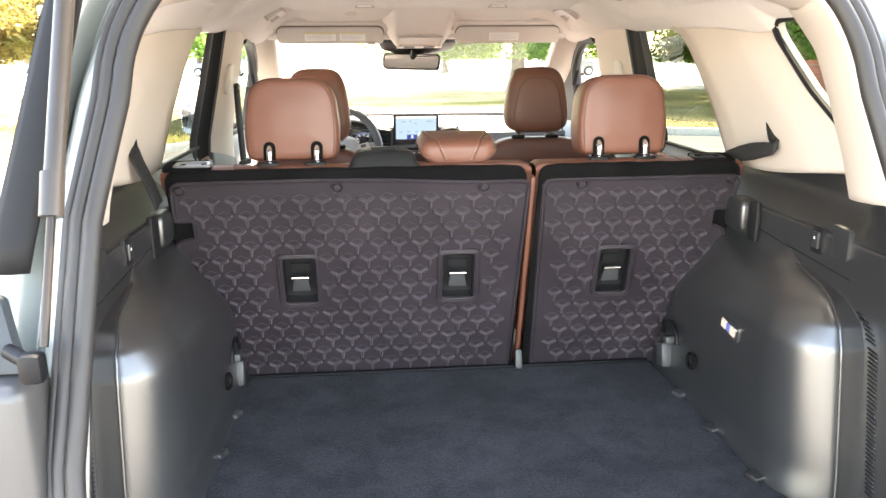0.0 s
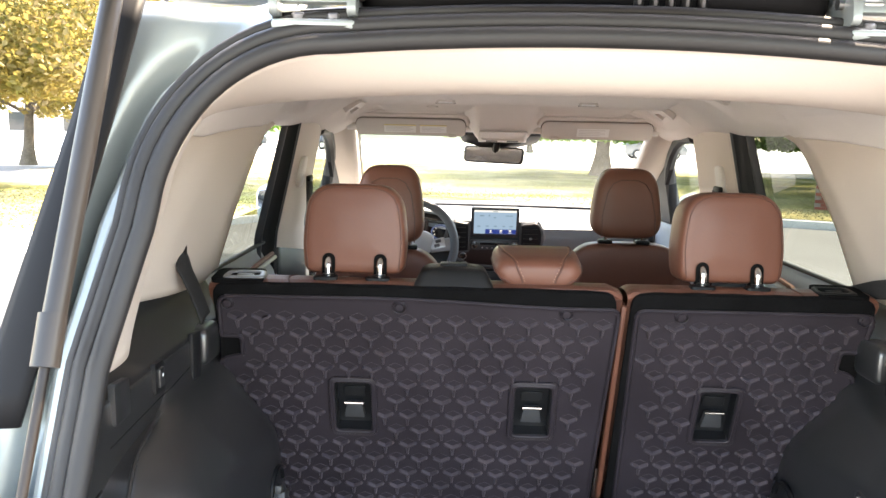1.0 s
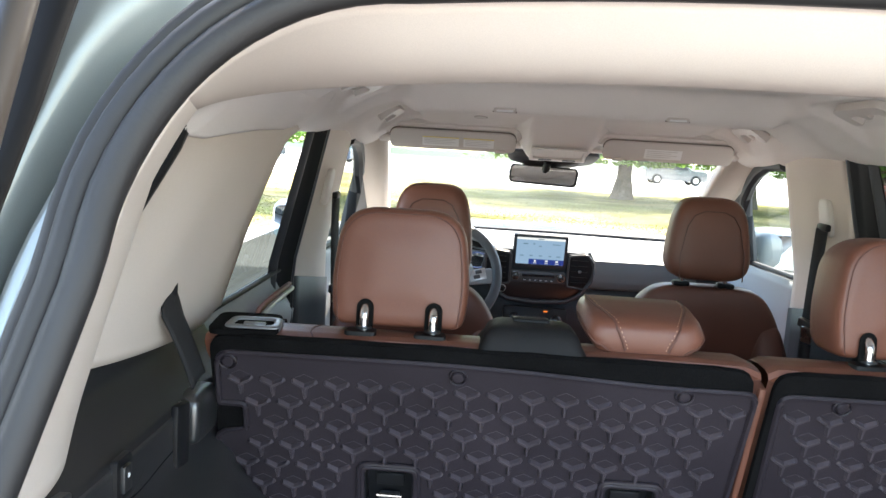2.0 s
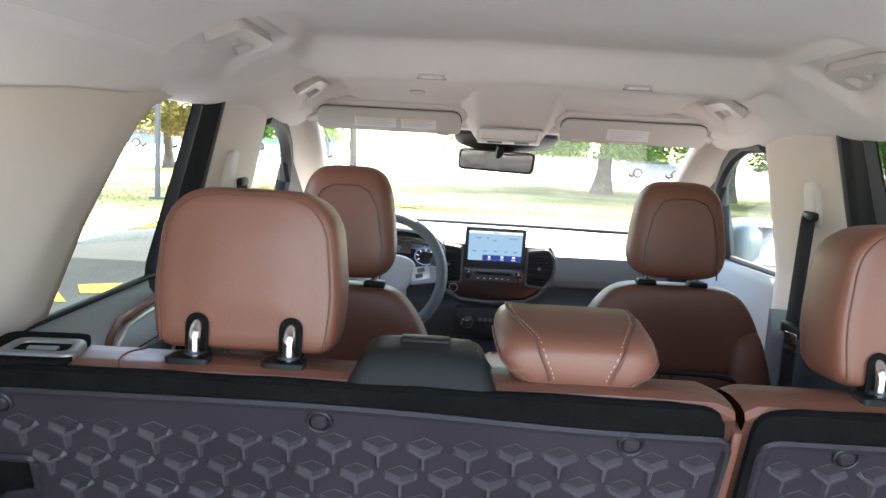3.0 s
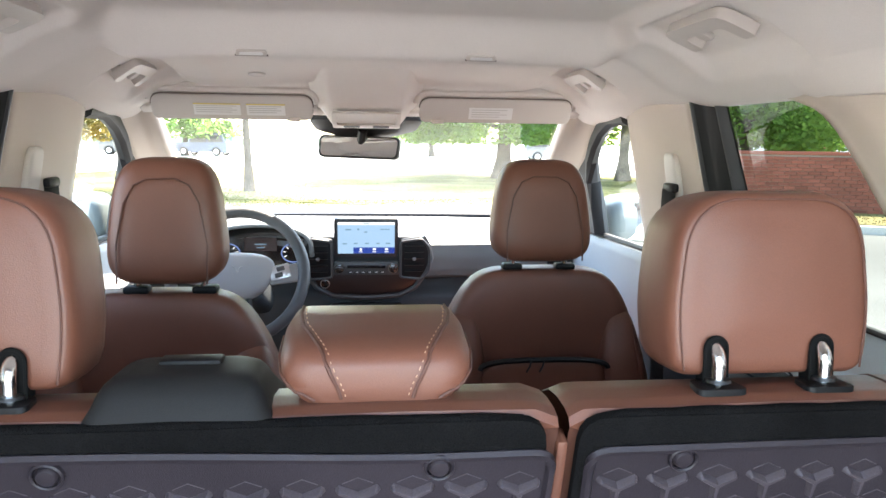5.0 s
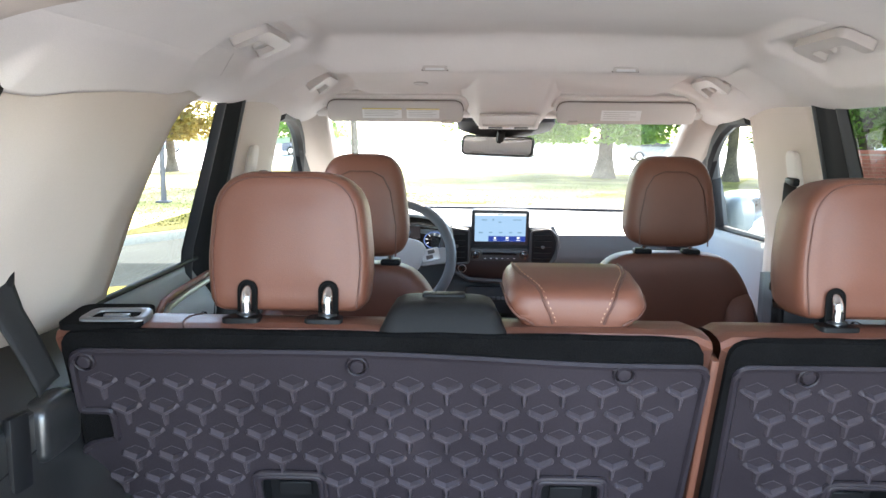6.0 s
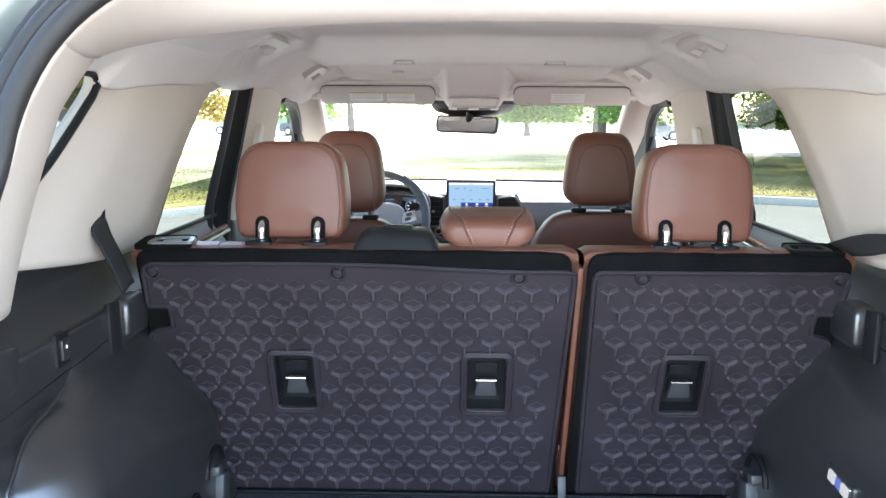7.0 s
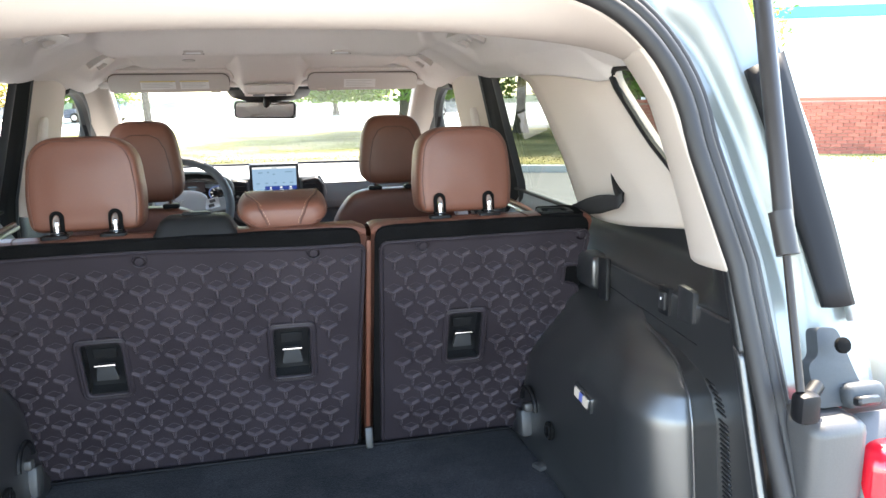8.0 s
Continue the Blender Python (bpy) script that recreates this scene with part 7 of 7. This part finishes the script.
tree(-3.0, 20.3, 0.14, 9.5, 0.105, 3.2, 4.9, LEAF, 9000, 2, "slim street tree with a green crown on the grass island", group="island trees")
tree(4.95, 27.5, 0.14, 9.0, 0.30, 4.6, 1.65, LEAF, 40000, 7, "broad green tree with low boughs on the grass island", leaf=0.11, group="island trees")
tree(9.2, 26.3, 0.15, 8.0, 0.22, 3.0, 2.4, LEAF, 22000, 11, "green tree on the verge", leaf=0.09, group="verge trees")
tree(10.4, 20.6, 0.15, 8.5, 0.24, 3.3, 1.5, LEAF, 40000, 17, "dense green tree behind the brick wall", leaf=0.085, group="verge trees")
tree(15.5, 29.5, 0.15, 8.0, 0.24, 3.8, 1.6, LEAF, 12000, 23, "dense green tree behind the brick wall", group="verge trees")
tree(20.0, 34.0, 0.15, 9.0, 0.26, 4.2, 2.0, LEAF, 10000, 29, "green tree beyond the car park")
tree(-11.0, 16.5, 0.14, 8.0, 0.2, 3.4, 2.4, LEAFGOLD, 36000, 31, "tree with gold and green turning leaves beside the car park", leaf=0.085, group="turning trees")
tree(-16.5, 28.0, 0.02, 8.0, 0.22, 3.8, 2.2, LEAFGOLD, 9000, 37, "tree with gold and green turning leaves beside the car park", group="turning trees")
tree(-11.9, 30.5, 0.02, 7.5, 0.2, 3.4, 1.7, LEAFGOLD, 24000, 59, "tree with gold and green turning leaves across the road", leaf=0.11, group="turning trees")
tree(-22.0, 13.0, 0.02, 6.5, 0.14, 2.6, 2.0, LEAF, 9000, 41, "green tree across the car park", group="far trees")
tree(-14.0, 62.0, 0.0, 8.0, 0.25, 4.0, 1.8, LEAF, 6000, 43, "green tree far across the car park", leaf=0.25, group="far trees")
tree(6.0, 66.0, 0.0, 9.0, 0.25, 4.6, 2.0, LEAF, 6000, 47, "green tree far across the car park", leaf=0.25, group="far trees")
tree(-34.0, 70.0, 0.0, 9.0, 0.25, 5.0, 2.0, LEAF, 6000, 53, "green tree far across the car park", leaf=0.25, group="far trees")


def parked_car(x, y, turn, paint, label, tall=1.0):
    c = thing("parked_car", label, "car", (x, y, 0.02), group="parked cars")
    c.rotation_euler = (0, 0, radians(turn))
    m = c.matrix_basis.copy() if False else Matrix.Translation((x, y, 0.02)) @ Matrix.Rotation(radians(turn), 4, "Z")
    body = plate(rounded([(-2.2, 0.28), (2.2, 0.28), (2.25, 0.75), (2.05, 0.98), (1.0, 1.05), (0.55, 1.55 * tall), (-1.75, 1.58 * tall), (-2.2, 1.05)], 0.14, 4), (), 1.78, 0.10, 3, pose(0, -0.89, 0, 90))
    o = part("body", moved(body, Matrix.Identity(4)), paint, c)
    for yy in (-0.895, 0.895):
        gl = [(0.85, 1.06), (0.47, 1.47 * tall), (-0.55, 1.50 * tall), (-0.55, 1.06)]
        gr = [(-0.65, 1.06), (-0.65, 1.50 * tall), (-1.65, 1.47 * tall), (-1.95, 1.08)]
        for g in (gl, gr):
            part("side_window", plate(rounded(g, 0.05, 2), (), 0.02, 0, 1, pose(0, yy - 0.006 if yy < 0 else yy + 0.026, 0, 90)), CARGLASS, c)
    part("windscreen", rbox(0.03, 1.5, 0.55, 0.01, 1, pose(0.79, 0, 1.29 * tall, 0, -42)), CARGLASS, c)
    for wx in (-1.35, 1.38):
        for yy in (-0.86, 0.86):
            wl = part("wheel", lathe([(0.20, -0.10), (0.34, -0.10), (0.35, -0.07), (0.35, 0.07), (0.34, 0.10), (0.20, 0.10)], 18, pose(wx, yy, 0.34, 90)), TYRE, c)
            o = part("rim", lathe([(0.21, -0.105), (0.20, 0.0), (0.21, 0.105)], 14, pose(wx, yy, 0.34, 90)), SILVER)
            o.parent = wl
    return c


CARBLUE = mat("dark_blue_car_paint", (0.05, 0.08, 0.15), 0.25, 0.3, stain=0.05, coat=0.7)
CARWHITE = mat("white_car_paint", (0.70, 0.70, 0.70), 0.25, 0.0, stain=0.05, coat=0.7)
CARGREY = mat("grey_car_paint", (0.16, 0.17, 0.18), 0.25, 0.3, stain=0.05, coat=0.7)
CARRED = mat("red_car_paint", (0.35, 0.02, 0.02), 0.25, 0.1, stain=0.05, coat=0.7)
parked_car(-12.5, 62.0, 165, CARBLUE, "dark blue car parked far across the car park", 1.12)
parked_car(-19.0, 64.0, 10, CARGREY, "grey car parked far across the car park")
parked_car(-27.0, 66.0, 5, CARBLUE, "dark blue car parked far across the car park")
parked_car(14.0, 55.0, 0, CARGREY, "grey car parked beyond the trees")
parked_car(24.0, 42.0, 20, CARWHITE, "white car parked behind the verge", 1.05)
parked_car(29.5, 44.0, 20, CARRED, "red car parked behind the verge")
parked_car(-38.0, 75.0, 80, CARRED, "red car parked far across the car park")

# pale building with a blue band, past the wall
bd = thing("shop_building", "long white building with a sky-blue band", "building", (39.6, 24.2, 0))
BM = Matrix.Translation((39.6, 24.2, 0)) @ Matrix.Rotation(math.atan2(WALL_DIR.y, WALL_DIR.x), 4, "Z")
put(part("wall", rbox(36, 12, 6.0, 0.05, 1, BM @ pose(0, 6, 3.0)), WALLWHITE), bd)
put(part("band", rbox(36.1, 0.2, 0.5, 0.03, 1, BM @ pose(0, -0.06, 5.0)), BLUEBAND, None, "sky-blue painted band"), bd)
put(part("roof", rbox(36.6, 12.6, 0.3, 0.05, 1, BM @ pose(0, 6, 6.15)), WALLWHITE), bd)
hs = thing("house", "pale house with a grey roof far behind the trees", "house", (-32, 52, 0))
HM = Matrix.Translation((-32, 52, 0)) @ Matrix.Rotation(radians(20), 4, "Z")
put(part("wall", rbox(14, 9, 3.2, 0.05, 1, HM @ pose(0, 0, 1.6)), WALLWHITE), hs)
put(part("roof", plate([(-5.2, 0), (5.2, 0), (0, 2.4)], (), 14.8, 0.03, 1, HM @ Matrix(((0, 0, 1, 7.4), (1, 0, 0, 0), (0, 1, 0, 3.2), (0, 0, 0, 1)))), ROOFGREY), hs)
for i in range(4):
    put(part("window", rbox(1.2, 0.1, 1.2, 0.02, 1, HM @ pose(-4.8 + 3.2 * i, -4.5, 1.7)), CARGLASS), hs)
# low far hedge line that closes the horizon
def hedge_fn(u, v):
    x = -140 + 300 * u
    return Vector((x, 150 + 12 * math.sin(u * 9) + 6 * v, (1.3 + 0.9 * noise.noise((x * 0.12, 0, 3)) + 0.5 * noise.noise((x * 0.5, 1, 3))) * v))
struct("backdrop", grid(hedge_fn, 160, 6), LEAFDARK, "line of far dark woods on the horizon", "backdrop")
